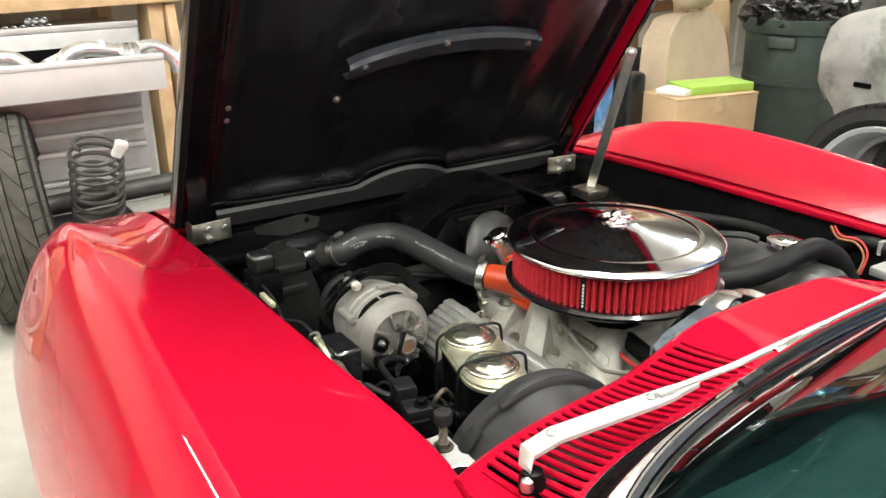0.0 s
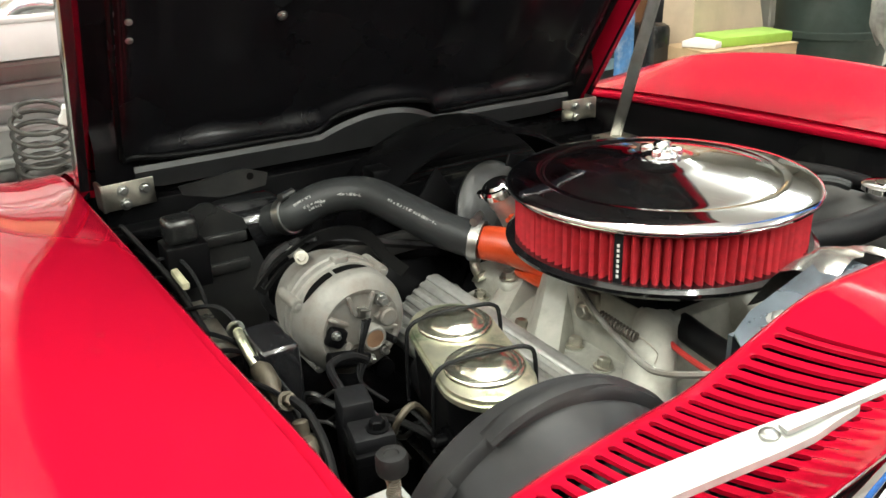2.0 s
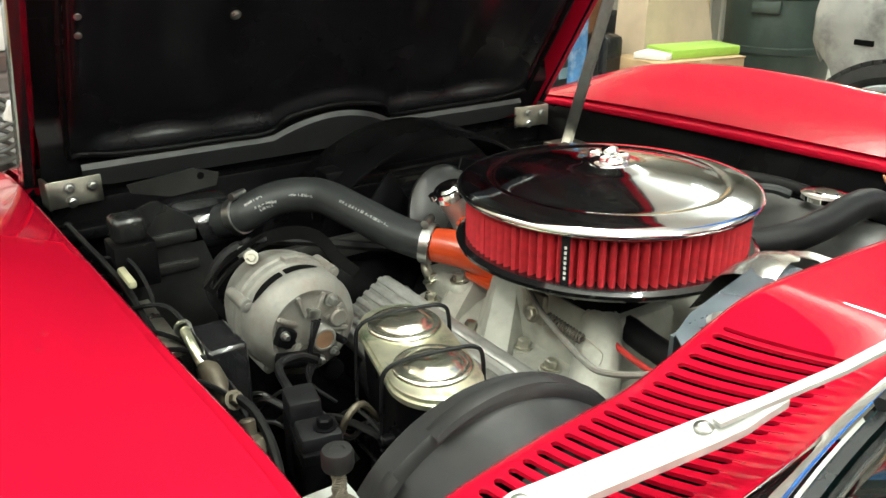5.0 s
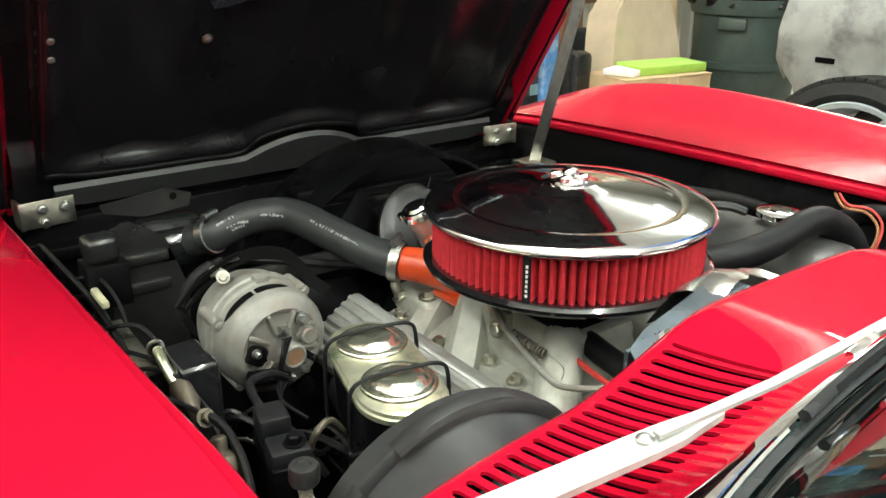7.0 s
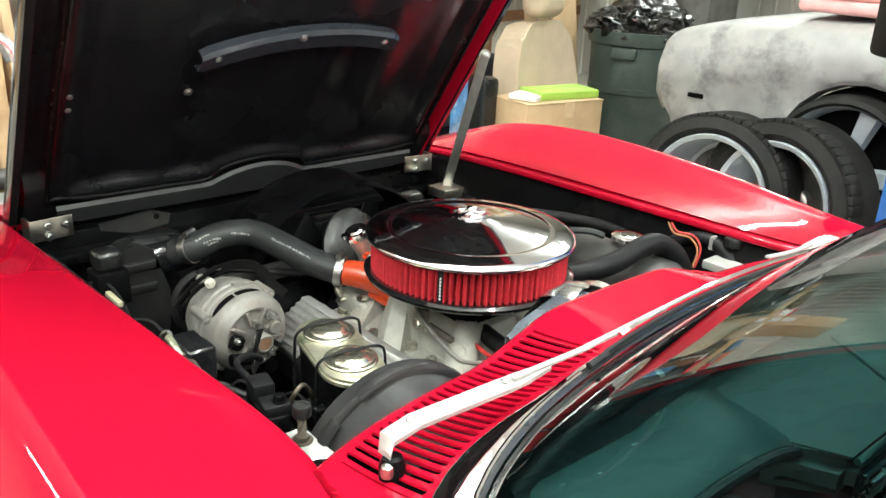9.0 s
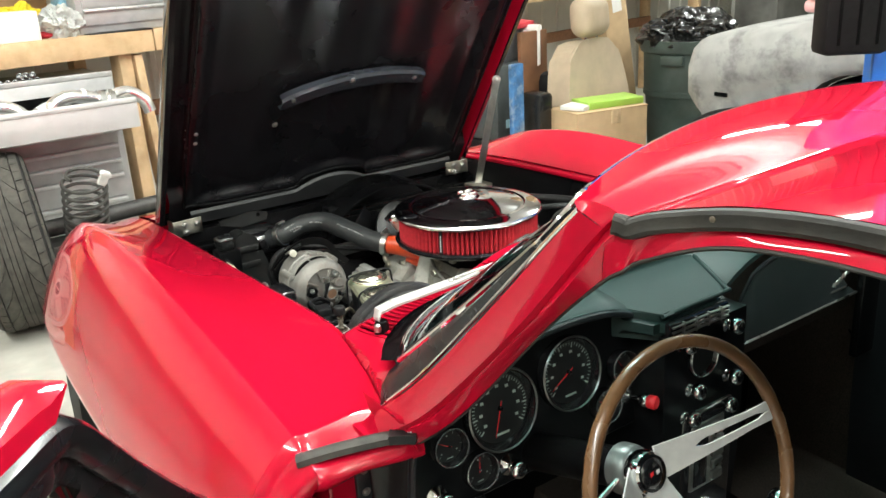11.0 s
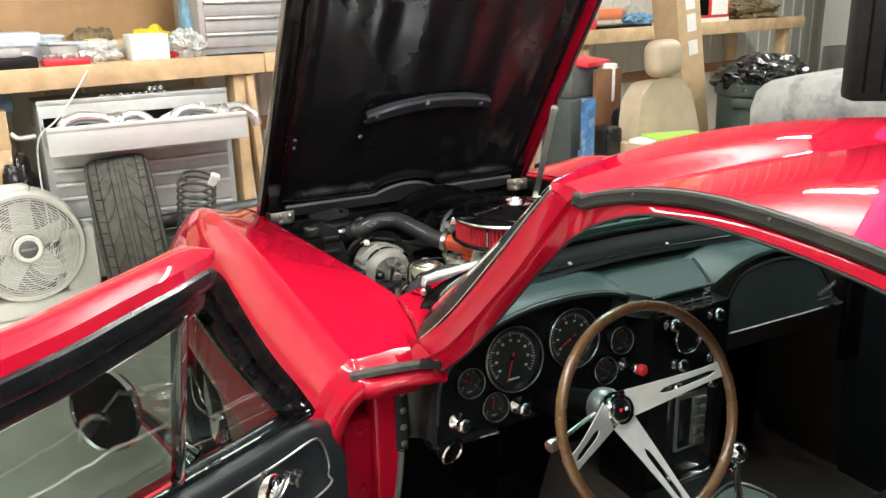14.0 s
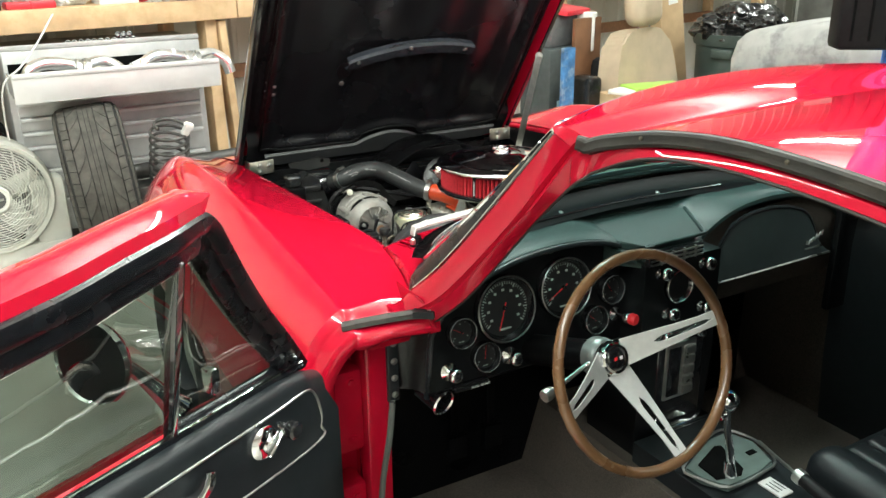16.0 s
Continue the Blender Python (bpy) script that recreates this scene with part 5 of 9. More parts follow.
def pillar(side):
    # red pillar between windscreen and opening, then the roof rail's inner band
    rows, edge, inner = [], [], []
    n = 18
    for k in range(n + 1):
        w = ws_point(-1, k / n) + Vector((-0.006, 0.002, 0.004))
        i = k / n * K_END
        a, b = E2[int(i)], E2[min(int(i) + 1, K_END)]
        e2 = a.lerp(b, i - int(i))
        a, b = E0[int(i)], E0[min(int(i) + 1, K_END)]
        e0 = a.lerp(b, i - int(i))
        o = Vector((-0.006, 0.008, 0.006))
        edge.append(w)
        w = w.lerp(e2, 0.14 + 0.46 * (1 - k / n))
        inner.append(w)
        mid = w.lerp(e2, 0.55) + o
        rows.append([w, w.lerp(e2, 0.25) + o * 0.8, mid, w.lerp(e2, 0.85) + o * 0.4, e2] + turned(e2, e0, k / n) + [e0 + Vector((0.022, 0.022, 0))])
    if side > 0:
        rows = [[Vector((-p.x, p.y, p.z)) for p in r] for r in rows]
    g = [[a, a.lerp(b, 0.5) + Vector((-0.004, 0.006, 0.004)), b + Vector((-0.002, 0.004, 0.002))] for a, b in zip(edge, inner)]
    if side > 0:
        g = [[Vector((-p.x, p.y, p.z)) for p in r] for r in g]
    smooth(part("pillar_gasket", add_loft(B(), g), SEALB, car, "dark glazing rubber along the pillar"))
    part("reveal_trim", add_tube(B(), [r[2] for r in g], 0.003, 8, raw=True), CHROME, car)
    smooth(part("windshield_pillar", add_loft(B(), rows), RED, car), 35)
    if side > 0:
        lin = [[Vector((-p.x - 0.016, p.y - 0.012, p.z - 0.008)) for p in (E2[k], E2[k].lerp(E0[k], 0.5), E0[k], E0[k] + Vector((0.02, 0.02, 0)))] for k in range(len(E2))]
        smooth(part("inner_trim", add_loft(B(), lin), VINYL, car, "black inner pillar trim"), 40)
    sd = -side
    hd = ws_point(-1, 1.0) + Vector((0, 0.014, 0.009))
    md = hd.lerp(E2[K_END + 3], 0.5) + Vector((0, 0, 0.006))
    et = edge[-1]
    cor = [[et, et.lerp(E2[K_END], 0.5) + Vector((-0.004, 0.004, 0.005)), E2[K_END]], [hd, hd.lerp(E2[K_END + 1], 0.5) + Vector((-0.003, 0.003, 0.006)), E2[K_END + 1]], [hd.lerp(md, 0.6) + Vector((0, 0, 0.002)), md.lerp(E2[K_END + 1], 0.4) + Vector((0, 0, 0.003)), E2[K_END + 3]], [md, md.lerp(E2[K_END + 3], 0.5) + Vector((0, 0, 0.002)), E2[K_END + 3]]]
    smooth(part("roof_corner", add_loft(B(), [[Vector((sd * p.x, p.y, p.z)) if side > 0 else p for p in r] for r in cor]), RED, car), 60)
    rows = []
    for k in range(K_END, len(E2)):
        e2, e0 = E2[k], E0[k]
        b = channel(k)
        rows.append([e2, e2 + Vector((0.008, 0, -0.003)), b + Vector((0.008, 0, 0.0015)), b, b.lerp(e0, 0.12) + Vector((0, 0, 0.0015)), b.lerp(e0, 0.45) + Vector((0, 0, 0.0016)), b.lerp(e0, 0.80) + Vector((0, 0, 0.0012)), e0, e0 + Vector((0.001, 0, -0.002)), e0 + Vector((0.022, 0.022, -0.001))])
    if side > 0:
        rows = [[Vector((-p.x, p.y, p.z)) for p in r] for r in rows]
    smooth(part("roof_rail", add_loft(B(), rows), RED, car), 45)
    path = [E2[k].lerp(channel(k), 0.5) + Vector((-0.0045, -0.002, 0.0005)) for k in range(K_END, len(E2))]
    path = path[3:]
    path = mirror([path[0] + (path[0] - path[1]) * 2.6 + Vector((0, 0, -0.002))] + path, side)
    ws = smooth(part("weatherstrip", add_sweep(B(), path, [(-0.0105, -0.008), (0.0105, -0.008), (0.0105, 0.002), (0.007, 0.005), (0.001, 0.0045), (-0.004, 0.006), (-0.008, 0.005), (-0.0105, 0.002)], up=(0.97 * side, 0, 0.25)), STRIPR, car, "worn black rubber door weatherstrip"), 30)
    for k in (14, 25, 34):
        q = path[k]
        part("rivet", add_lathe(B(), [(0.0032, 0.004), (0.0028, 0.0062), (0.0, 0.007)], q, (0.97 * side, 0, 0.25), 10), DUSTY, ws)
    path = mirror(E0, side)
    part("door_lip_bead", add_tube(B(), path, 0.0024, 6, raw=True), STRIPR, car)


pillar(-1)
pillar(1)


def wheel(x, y):
    s = 1 if x > 0 else -1
    w = part("wheel", add_lathe(B(), [(0.19, -0.09), (0.19, 0.04), (0.16, 0.05), (0.05, 0.075), (0.0, 0.078)], (x, y, WHEEL_R), (s, 0, 0), 40), STEEL, car)
    smooth(w)
    smooth(part("tyre", add_lathe(B(), [(0.195, -0.1), (0.30, -0.105), (0.328, -0.09), (WHEEL_R, -0.05), (WHEEL_R, 0.05), (0.328, 0.09), (0.30, 0.105), (0.195, 0.1), (0.19, 0)], (x, y, WHEEL_R), (s, 0, 0), 48), TYRE, w))


for wx in (-0.74, 0.74):
    for wy in (FRONT_AXLE, FRONT_AXLE - 2.49):
        wheel(wx, wy)


def quarter(side):
    """Rear quarter and sill: the side behind the door."""
    rows = []
    for y, xt, zt, xk, xb in ((-0.80, 0.70, 0.80, 0.86, 0.80), (-1.05, 0.70, 0.88, 0.88, 0.82), (-1.35, 0.66, 0.90, 0.885, 0.82), (-1.8, 0.62, 0.80, 0.86, 0.78), (-2.1, 0.58, 0.68, 0.80, 0.72), (-2.2, 0.55, 0.55, 0.70, 0.66)):
        zb = 0.70 if abs(y + 1.05) < 0.3 else 0.24
        zb = min(zb, 0.56)
        rows.append([(side * x, y, z) for x, z in ((0.52, zt + 0.02), (xt, zt), (xk - 0.05, 0.70), (xk, 0.62), (xk - 0.02, 0.585), (xb, zb))])
    smooth(part("rear_quarter", add_loft(B(), rows), RED, car), 50)
    part("rocker_sill", add_box(B(), (side * 0.765 - 0.065, -0.80, 0.18), (side * 0.765 + 0.065, 0.36, 0.285), bevel=0.015), RED, car)


quarter(-1)
quarter(1)
for s in (1,):
    rows = [[(s * x, y, z) for x, z in ((0.62, 0.865), (0.74, 0.80), (0.83, 0.70), (0.872, 0.615), (0.855, 0.585), (0.80, 0.24))] for y in (0.295, -0.2, -0.8)]
    pd = smooth(part("passenger_door", add_loft(B(), rows), RED, car), 50)
    rows = [[(x, y, z) for x, z in ((0.64, 0.22), (0.615, 0.45), (0.605, 0.76), (0.612, 0.852), (0.625, 0.872), (0.65, 0.874))] for y in (0.335, -0.2, -0.85)]
    smooth(part("door_trim", add_loft(B(), rows), VINYL, pd, "black vinyl door trim panel"), 50)
    gl = part("door_glass", add_loft(B(), [[(0.64, y, 0.87), (0.600, y + 0.0, 0.87 + (z - 0.87) * 0.5), (0.535, y, z)] for y, z in ((0.29, 0.90), (0.15, 1.03), (0.0, 1.19), (-0.1, 1.245), (-0.3, 1.255), (-0.55, 1.23), (-0.78, 1.16))]), GLASS_SIDE, pd, "clear side window glass")
    smooth(gl)
    gl.visible_shadow = False


def door_jamb():
    """Rolled ledge behind the fender, and the front face of the door opening with its hinge pockets."""
    sec = [Vector(p) for p in fender_section(0.40, -1)[4:36]]
    prof = ((0.0, 0.0), (0.010, 0.003), (0.022, 0.014), (0.034, 0.021), (0.070, 0.023), (0.082, 0.026), (0.089, 0.034), (0.090, 0.044), (0.084, 0.054), (0.060, 0.060), (0.010, 0.062))
    rows = []
    for back, drop in prof:
        row = []
        for k, p in enumerate(sec):
            d = sec[min(k + 1, len(sec) - 1)] - sec[max(k - 1, 0)]
            inn = Vector((-d.z, 0, d.x)).normalized()
            wide = float(np.interp(abs(p.x), (0.58, 0.62, 0.745, 0.82), (1.20, 1.18, 0.72, 0.5)))
            deep = float(np.interp(abs(p.x), (0.58, 0.62, 0.72), (0.15, 0.3, 1.0))) if k < 22 else 1.0
            if drop > 0.03:
                deep = max(deep, 0.75)
            row.append(p + Vector((0, -back * wide, 0)) + inn * drop * deep)
        rows.append(row)
    smooth(part("door_opening_lip", add_loft(B(), rows), RED, car), 60)
    rows = [[(x, y, 0.8665 + 0.42 * max(0.0, x + 0.640) * max(0.0, min(1.0, (0.43 - y) / 0.10)) - 0.10 * max(0.0, 0.33 - y) - 0.05 * max(0.0, y - 0.38)) for y in (0.305, 0.33, 0.36, 0.39, 0.42, 0.45)] for x in (-0.655, -0.64, -0.625, -0.61, -0.595, -0.58, -0.565)]
    smooth(part("pillar_foot", add_loft(B(), rows), RED, car), 60)
    j = part("door_jamb", add_box(B(), (-0.699, 0.392, 0.22), (-0.646, 0.45, 0.812), bevel=0.010), RED, car)
    part("pocket", add_box(B(), (-0.80, 0.478, 0.22), (-0.66, 0.49, 0.785)), RED, j)
    part("outer_flange", add_box(B(), (-0.850, 0.43, 0.22), (-0.835, 0.49, 0.76), bevel=0.004), RED, j)
    for z0, z1 in ((0.555, 0.735), (0.26, 0.478)):
        hg = part("hinge", add_box(B(), (-0.768, 0.408, z0), (-0.698, 0.478, z1), bevel=0.010), RED, j)
        part("hinge_barrel", add_cyl(B(), (-0.775, 0.412, z0 + 0.01), (-0.775, 0.412, z1 + 0.012), 0.019, seg=20), RED, hg)
        part("ledge", add_box(B(), (-0.835, 0.43, z1 - 0.03), (-0.698, 0.478, z1 - 0.012), bevel=0.005), RED, j)
        part("bolt", add_bolt(B(), (-0.722, 0.408, z1 - 0.025), (0, -1, 0), 0.008, 0.005), RED, hg)
        part("bolt", add_bolt(B(), (-0.722, 0.408, z0 + 0.03), (0, -1, 0), 0.008, 0.005), RED, hg)
    part("cowl_corner", add_box(B(), (-0.70, 0.375, 0.78), (-0.60, 0.47, 0.832), bevel=0.012), RED, car)
    part("cowl_side", add_box(B(), (-0.690, 0.410, 0.22), (-0.668, 0.62, 0.83), bevel=0.008), RED, car)
    p = [(-0.748, 0.374, 0.850), (-0.70, 0.350, 0.860), (-0.660, 0.325, 0.869), (-0.630, 0.304, 0.875), (-0.606, 0.284, 0.876)]
    path = catmull(p, 5)
    s = part("weatherstrip", add_sweep(B(), path, [(-0.012, -0.006), (0.012, -0.006), (0.011, 0.003), (0.004, 0.006), (-0.004, 0.006), (-0.011, 0.003)]), WORNR, car, "worn black rubber strip on the door ledge")
    part("strip_lug", add_sweep(B(), path[-7:], [(-0.015, -0.005), (0.015, -0.005), (0.012, 0.007), (-0.012, 0.007)]), RUBBER, s)
    part("screw", add_bolt(B(), (-0.611, 0.288, 0.883), (-0.1, -0.3, 1), 0.005, 0.003), STEEL, s)


door_jamb()


def wiper(side):
    """Arm from the outer pivot towards the middle, with its blade."""
    def q(x, y, z):
        return Vector((-side * x, y + (0.020 if side > 0 else 0.0), z - (0.004 if side > 0 else 0.0)))
    rows = []
    for x, y, z, hw in ((-0.498, 0.570, 0.922, 0.0095), (-0.490, 0.577, 0.932, 0.0110), (-0.455, 0.580, 0.936, 0.0115), (-0.350, 0.557, 0.952, 0.0110), (-0.332, 0.552, 0.956, 0.0100), (-0.318, 0.549, 0.959, 0.0075), (-0.300, 0.545, 0.963, 0.0050)):
        rows.append([q(x, y + a, z + b) for a, b in ((-hw, -0.005), (hw, -0.005), (hw, 0.0), (hw - 0.002, 0.002), (-hw + 0.002, 0.002), (-hw, 0.0))])
    w = part("windshield_wiper", add_loft(B(), rows, closed_u=True, caps=True), WIPER, car, "satin steel wiper arm")
    part("blade_rod", add_sweep(B(), [q(-0.345, 0.553, 0.958), q(-0.26, 0.535, 0.972), q(-0.19, 0.526, 0.984), q(-0.135, 0.518, 0.995)], [(-0.0035, -0.0015), (0.0035, -0.0015), (0.0035, 0.0015), (-0.0035, 0.0015)]), WIPER, w)
    part("pivot", add_lathe(B(), [(0.013, -0.03), (0.013, -0.008), (0.010, 0.0), (0.0, 0.002)], q(-0.492, 0.565, 0.917), (0, 0, 1), 20), BLACKP, w)
    part("nozzle", add_lathe(B(), [(0.006, 0), (0.007, 0.005), (0.006, 0.011), (0.002, 0.014)], q(-0.502, 0.560, 0.902), (0, 0, 1), 14), STEEL, w)
    for p in (q(-0.350, 0.557, 0.954), q(-0.458, 0.580, 0.938)):
        part("rivet", add_lathe(B(), [(0.0055, 0), (0.0055, 0.0015), (0.0035, 0.0035), (0.0, 0.004)], p, (0, 0, 1), 16), STEEL, w)
    xs = [-0.30 + 0.035 * k for k in range(12)]
    path = []
    for x in xs:
        p = ws_point(x / 0.56, 0.045)
        path.append(Vector((-side * x, p.y, p.z)) + Vector((0, 0.008, 0.008)))
    part("blade", add_tube(B(), path, 0.0040, 6, raw=True), RUBBER, w)
    part("blade_frame", add_tube(B(), [p + Vector((0, 0.006, 0.006)) for p in path[2:10]], 0.0035, 6, raw=True, flat=0.6), CHROME, w)


wiper(-1)
wiper(1)

# ---- hood, tipped forward on its front hinges ----
HOOD_TILT = 56.5
# hood's own frame: x across, y from the hinge edge to the free edge, z towards the underside
_c, _s = math.cos(radians(HOOD_TILT)), math.sin(radians(HOOD_TILT))
HOOD = Matrix(((1, 0, 0, 0), (0, -_c, -_s, 1.735), (0, _s, -_c, 0.800), (0, 0, 0, 1)))
HL, HW = 1.03, 0.528


def hp(x, y, z=0.0):
    return HOOD @ Vector((x, y, z))


def crown(x, y):
    """The outer skin's depth below the rim plane."""
    return -0.035 - 0.020 * (1 - (x / HW) ** 2)


def hood():
    h = part("hood", add_loft(B(), [[hp(x, y, crown(x, y)) for y in (0, 0.02, 0.3, 0.6, 0.9, HL - 0.02, HL)] for x in [-HW + 2 * HW * k / 20 for k in range(21)]]), RED, car, "red hood tipped forward, its underside satin black")
    smooth(h)
    # turned-down rim: outer wall black at left, red at right; red inside, black lip
    for s in (-1, 1):
        ys = (0, 0.03, 0.3, 0.6, HL - 0.03, HL)
        smooth(part("rim", add_loft(B(), [[hp(s * HW, y, crown(HW, y)), hp(s * (HW + 0.004), y, -0.02), hp(s * HW, y, 0.0)] for y in ys]), GLOSSB if s < 0 else RED, h), 30)
        part("lip", add_loft(B(), [[hp(s * HW, y, 0.0), hp(s * (HW - 0.014), y, 0.002), hp(s * (HW - 0.014), y, -0.004)] for y in ys]), GLOSSB, h)
        part("rim", add_loft(B(), [[hp(s * (HW - 0.014), y, -0.004), hp(s * (HW - 0.030), y, -0.038), hp(s * (HW - 0.045), y, -0.040)] for y in ys]), RED, h)
    for y, o in ((0, -1), (HL, 1)):
        rows = [[hp(x, y, crown(x, y)), hp(x, y, 0.0), hp(x, y - o * 0.02, 0.002)] for x in [-HW + 2 * HW * k / 20 for k in range(21)]]
        part("rim", add_loft(B(), rows), RED, h)

    # black inner panel: flat border, groove, recessed field with lengthways ribs
    def field(x, y):
        ex = min(1, max(0, (HW - 0.085 - abs(x)) / 0.05))
        hump = 0.040 * max(0.0, 1 - (x / 0.115) ** 2) ** 0.5 if abs(x) < 0.115 else 0.0
        ey = min(1, max(0, (y - 0.075 - hump) / 0.022)) * min(1, max(0, (HL - 0.07 - y) / 0.05))
        e = ex * ey
        e = e * e * (3 - 2 * e)
        ribs = 0.004 * math.cos(x * 2 * math.pi / 0.16)
        bulge = 0.010 * math.exp(-((x - 0.04) / 0.18) ** 2)
        step = 0.030 * min(1, max(0, (abs(x) - HW + 0.075) / 0.012)) * min(1, max(0, (y - 0.10) / 0.03))
        return -0.004 - e * (0.022 + ribs - bulge) - step

    xs = sorted({round(-HW + 0.026 + (2 * HW - 0.052) * k / 110, 4) for k in range(111)})
    ys = [0.02 + 0.006 * k for k in range(26)] + [0.20 + 0.02 * k for k in range(35)] + [0.89 + 0.008 * k for k in range(16)]
    smooth(part("inner_panel", add_loft(B(), [[hp(x, y, field(x, y)) for x in xs] for y in ys]), mat("hood_black", (0.0075, 0.0075, 0.0088), 0.28, spec=0.26, vary=0.2, scale=9, rough_vary=0.10), h, "satin black inner panel with shallow ribs"), 60)
    # raised beads along the border
    bead = [hp(-HW + 0.062, 0.85, 0.002), hp(-HW + 0.062, 0.16, 0.002), hp(-HW + 0.10, 0.078, 0.002), hp(-0.2, 0.066, 0.002), hp(-0.125, 0.068, 0.002), hp(-0.09, 0.100, 0.002), hp(0, 0.114, 0.002), hp(0.09, 0.100, 0.002), hp(0.125, 0.068, 0.002), hp(0.2, 0.066, 0.002), hp(HW - 0.10, 0.078, 0.002), hp(HW - 0.075, 0.16, 0.002), hp(HW - 0.075, 0.85, 0.002)]
    smooth(part("bead", add_tube(B(), bead, 0.005, 8, n=6), BLACKP, h))
    # lower flange strip
    rows = []
    for k in range(61):
        x = -0.445 + 0.89 * k / 60
        hump = 0.040 * max(0.0, 1 - (x / 0.12) ** 2) if abs(x) < 0.12 else 0.0
        dip = 0.02 * max(0, abs(x) - 0.40) / 0.045
        rows.append([hp(x, 0.012 + dip * 0.5, 0.006), hp(x, 0.014 + dip * 0.5, 0.014), hp(x, 0.054 + hump, 0.012), hp(x, 0.060 + hump, 0.004)])
    smooth(part("flange", add_loft(B(), rows), mat("flange_grey", (0.030, 0.031, 0.032), 0.40, vary=0.15, scale=30), h, "dark grey lower flange"), 30)
    # latch reinforcement: an arched strip with three screws
    bm = B()
    rows = []
    for k in range(25):
        x = -0.222 + 0.445 * k / 24
        t = x / 0.222
        yy = 0.425 + 0.034 * (1 - t * t) + 0.012 * t
        wd = 0.022 if abs(t) < 0.93 else 0.018
        rows.append([hp(x, yy - wd, -0.006), hp(x, yy - wd, 0.012), hp(x, yy + wd * 0.6, 0.018), hp(x, yy + wd, 0.012), hp(x, yy + wd, -0.006)])
    add_loft(bm, rows)
    smooth(part("latch_bracket", bm, mat("bracket_grey", (0.030, 0.033, 0.042), 0.20, 0.0, spec=0.9, vary=0.15), h, "glossy black arched latch bracket"), 30)
    for p in ((-0.19, 0.427, 0.014), (-0.02, 0.466, 0.016), (0.187, 0.445, 0.014), (-0.212, 0.315, -0.020)):
        part("screw", add_bolt(B(), hp(*p), HOOD.to_3x3() @ Vector((0, 0, 1)), 0.006, 0.005), STEEL, h)
    for x, y in ((-0.460, 0.347), (-0.443, 0.344), (-0.460, 0.315), (-0.443, 0.312)):
        part("screw", add_lathe(B(), [(0.0055, 0.0), (0.005, 0.002), (0.003, 0.0028), (0.0, 0.0022)], hp(x, y, field(x, y) + 0.001), HOOD.to_3x3() @ Vector((0, 0, 1)), 14), STEEL, h)
    return h


hood()


def hinge(side):
    m = pose(side * 0.462, 1.682, 0.810, 0, 0, side * -6) @ Matrix.Scale(0.76, 4)
    hg = part("hood_hinge", add_box(B(), (-0.055, -0.004, -0.028), (0.055, 0.002, 0.030), m, bevel=0.002), ZINC, car, "zinc-plated hood hinge bracket")
    add = B()
    add_box(add, (-0.057 if side < 0 else 0.049, -0.004, -0.030), (-0.049 if side < 0 else 0.057, 0.045, 0.030), m, bevel=0.002)
    part("hinge_arm", add, ZINC, hg)
    for bx, bz in ((-0.012, 0.012), (0.034, 0.008), (-0.010, -0.018)):
        part("bolt", add_bolt(B(), m @ Vector((bx, -0.004, bz)), m.to_3x3() @ Vector((0, -1, 0)), 0.0065, 0.006), STEEL, hg)


hinge(-1)
hinge(1)


def hood_prop():
    a, b = Vector((0.480, 1.585, 0.77)), Vector((0.486, 1.478, 1.118))
    p = part("hood_prop", add_sweep(B(), [a, b], [(-0.011, -0.003), (0.011, -0.003), (0.011, 0.006), (0.008, 0.006), (0.008, 0.0), (-0.008, 0.0), (-0.008, 0.006), (-0.011, 0.006)], up=(-0.6, -0.8, 0)), STEEL, car, "galvanized hood prop arm")
    part("bolt", add_bolt(B(), b, (-0.7, -0.7, 0), 0.009, 0.008), STEEL, p)
    part("foot", add_box(B(), (0.445, 1.55, 0.745), (0.52, 1.62, 0.77), bevel=0.004), ZINC, p)


hood_prop()

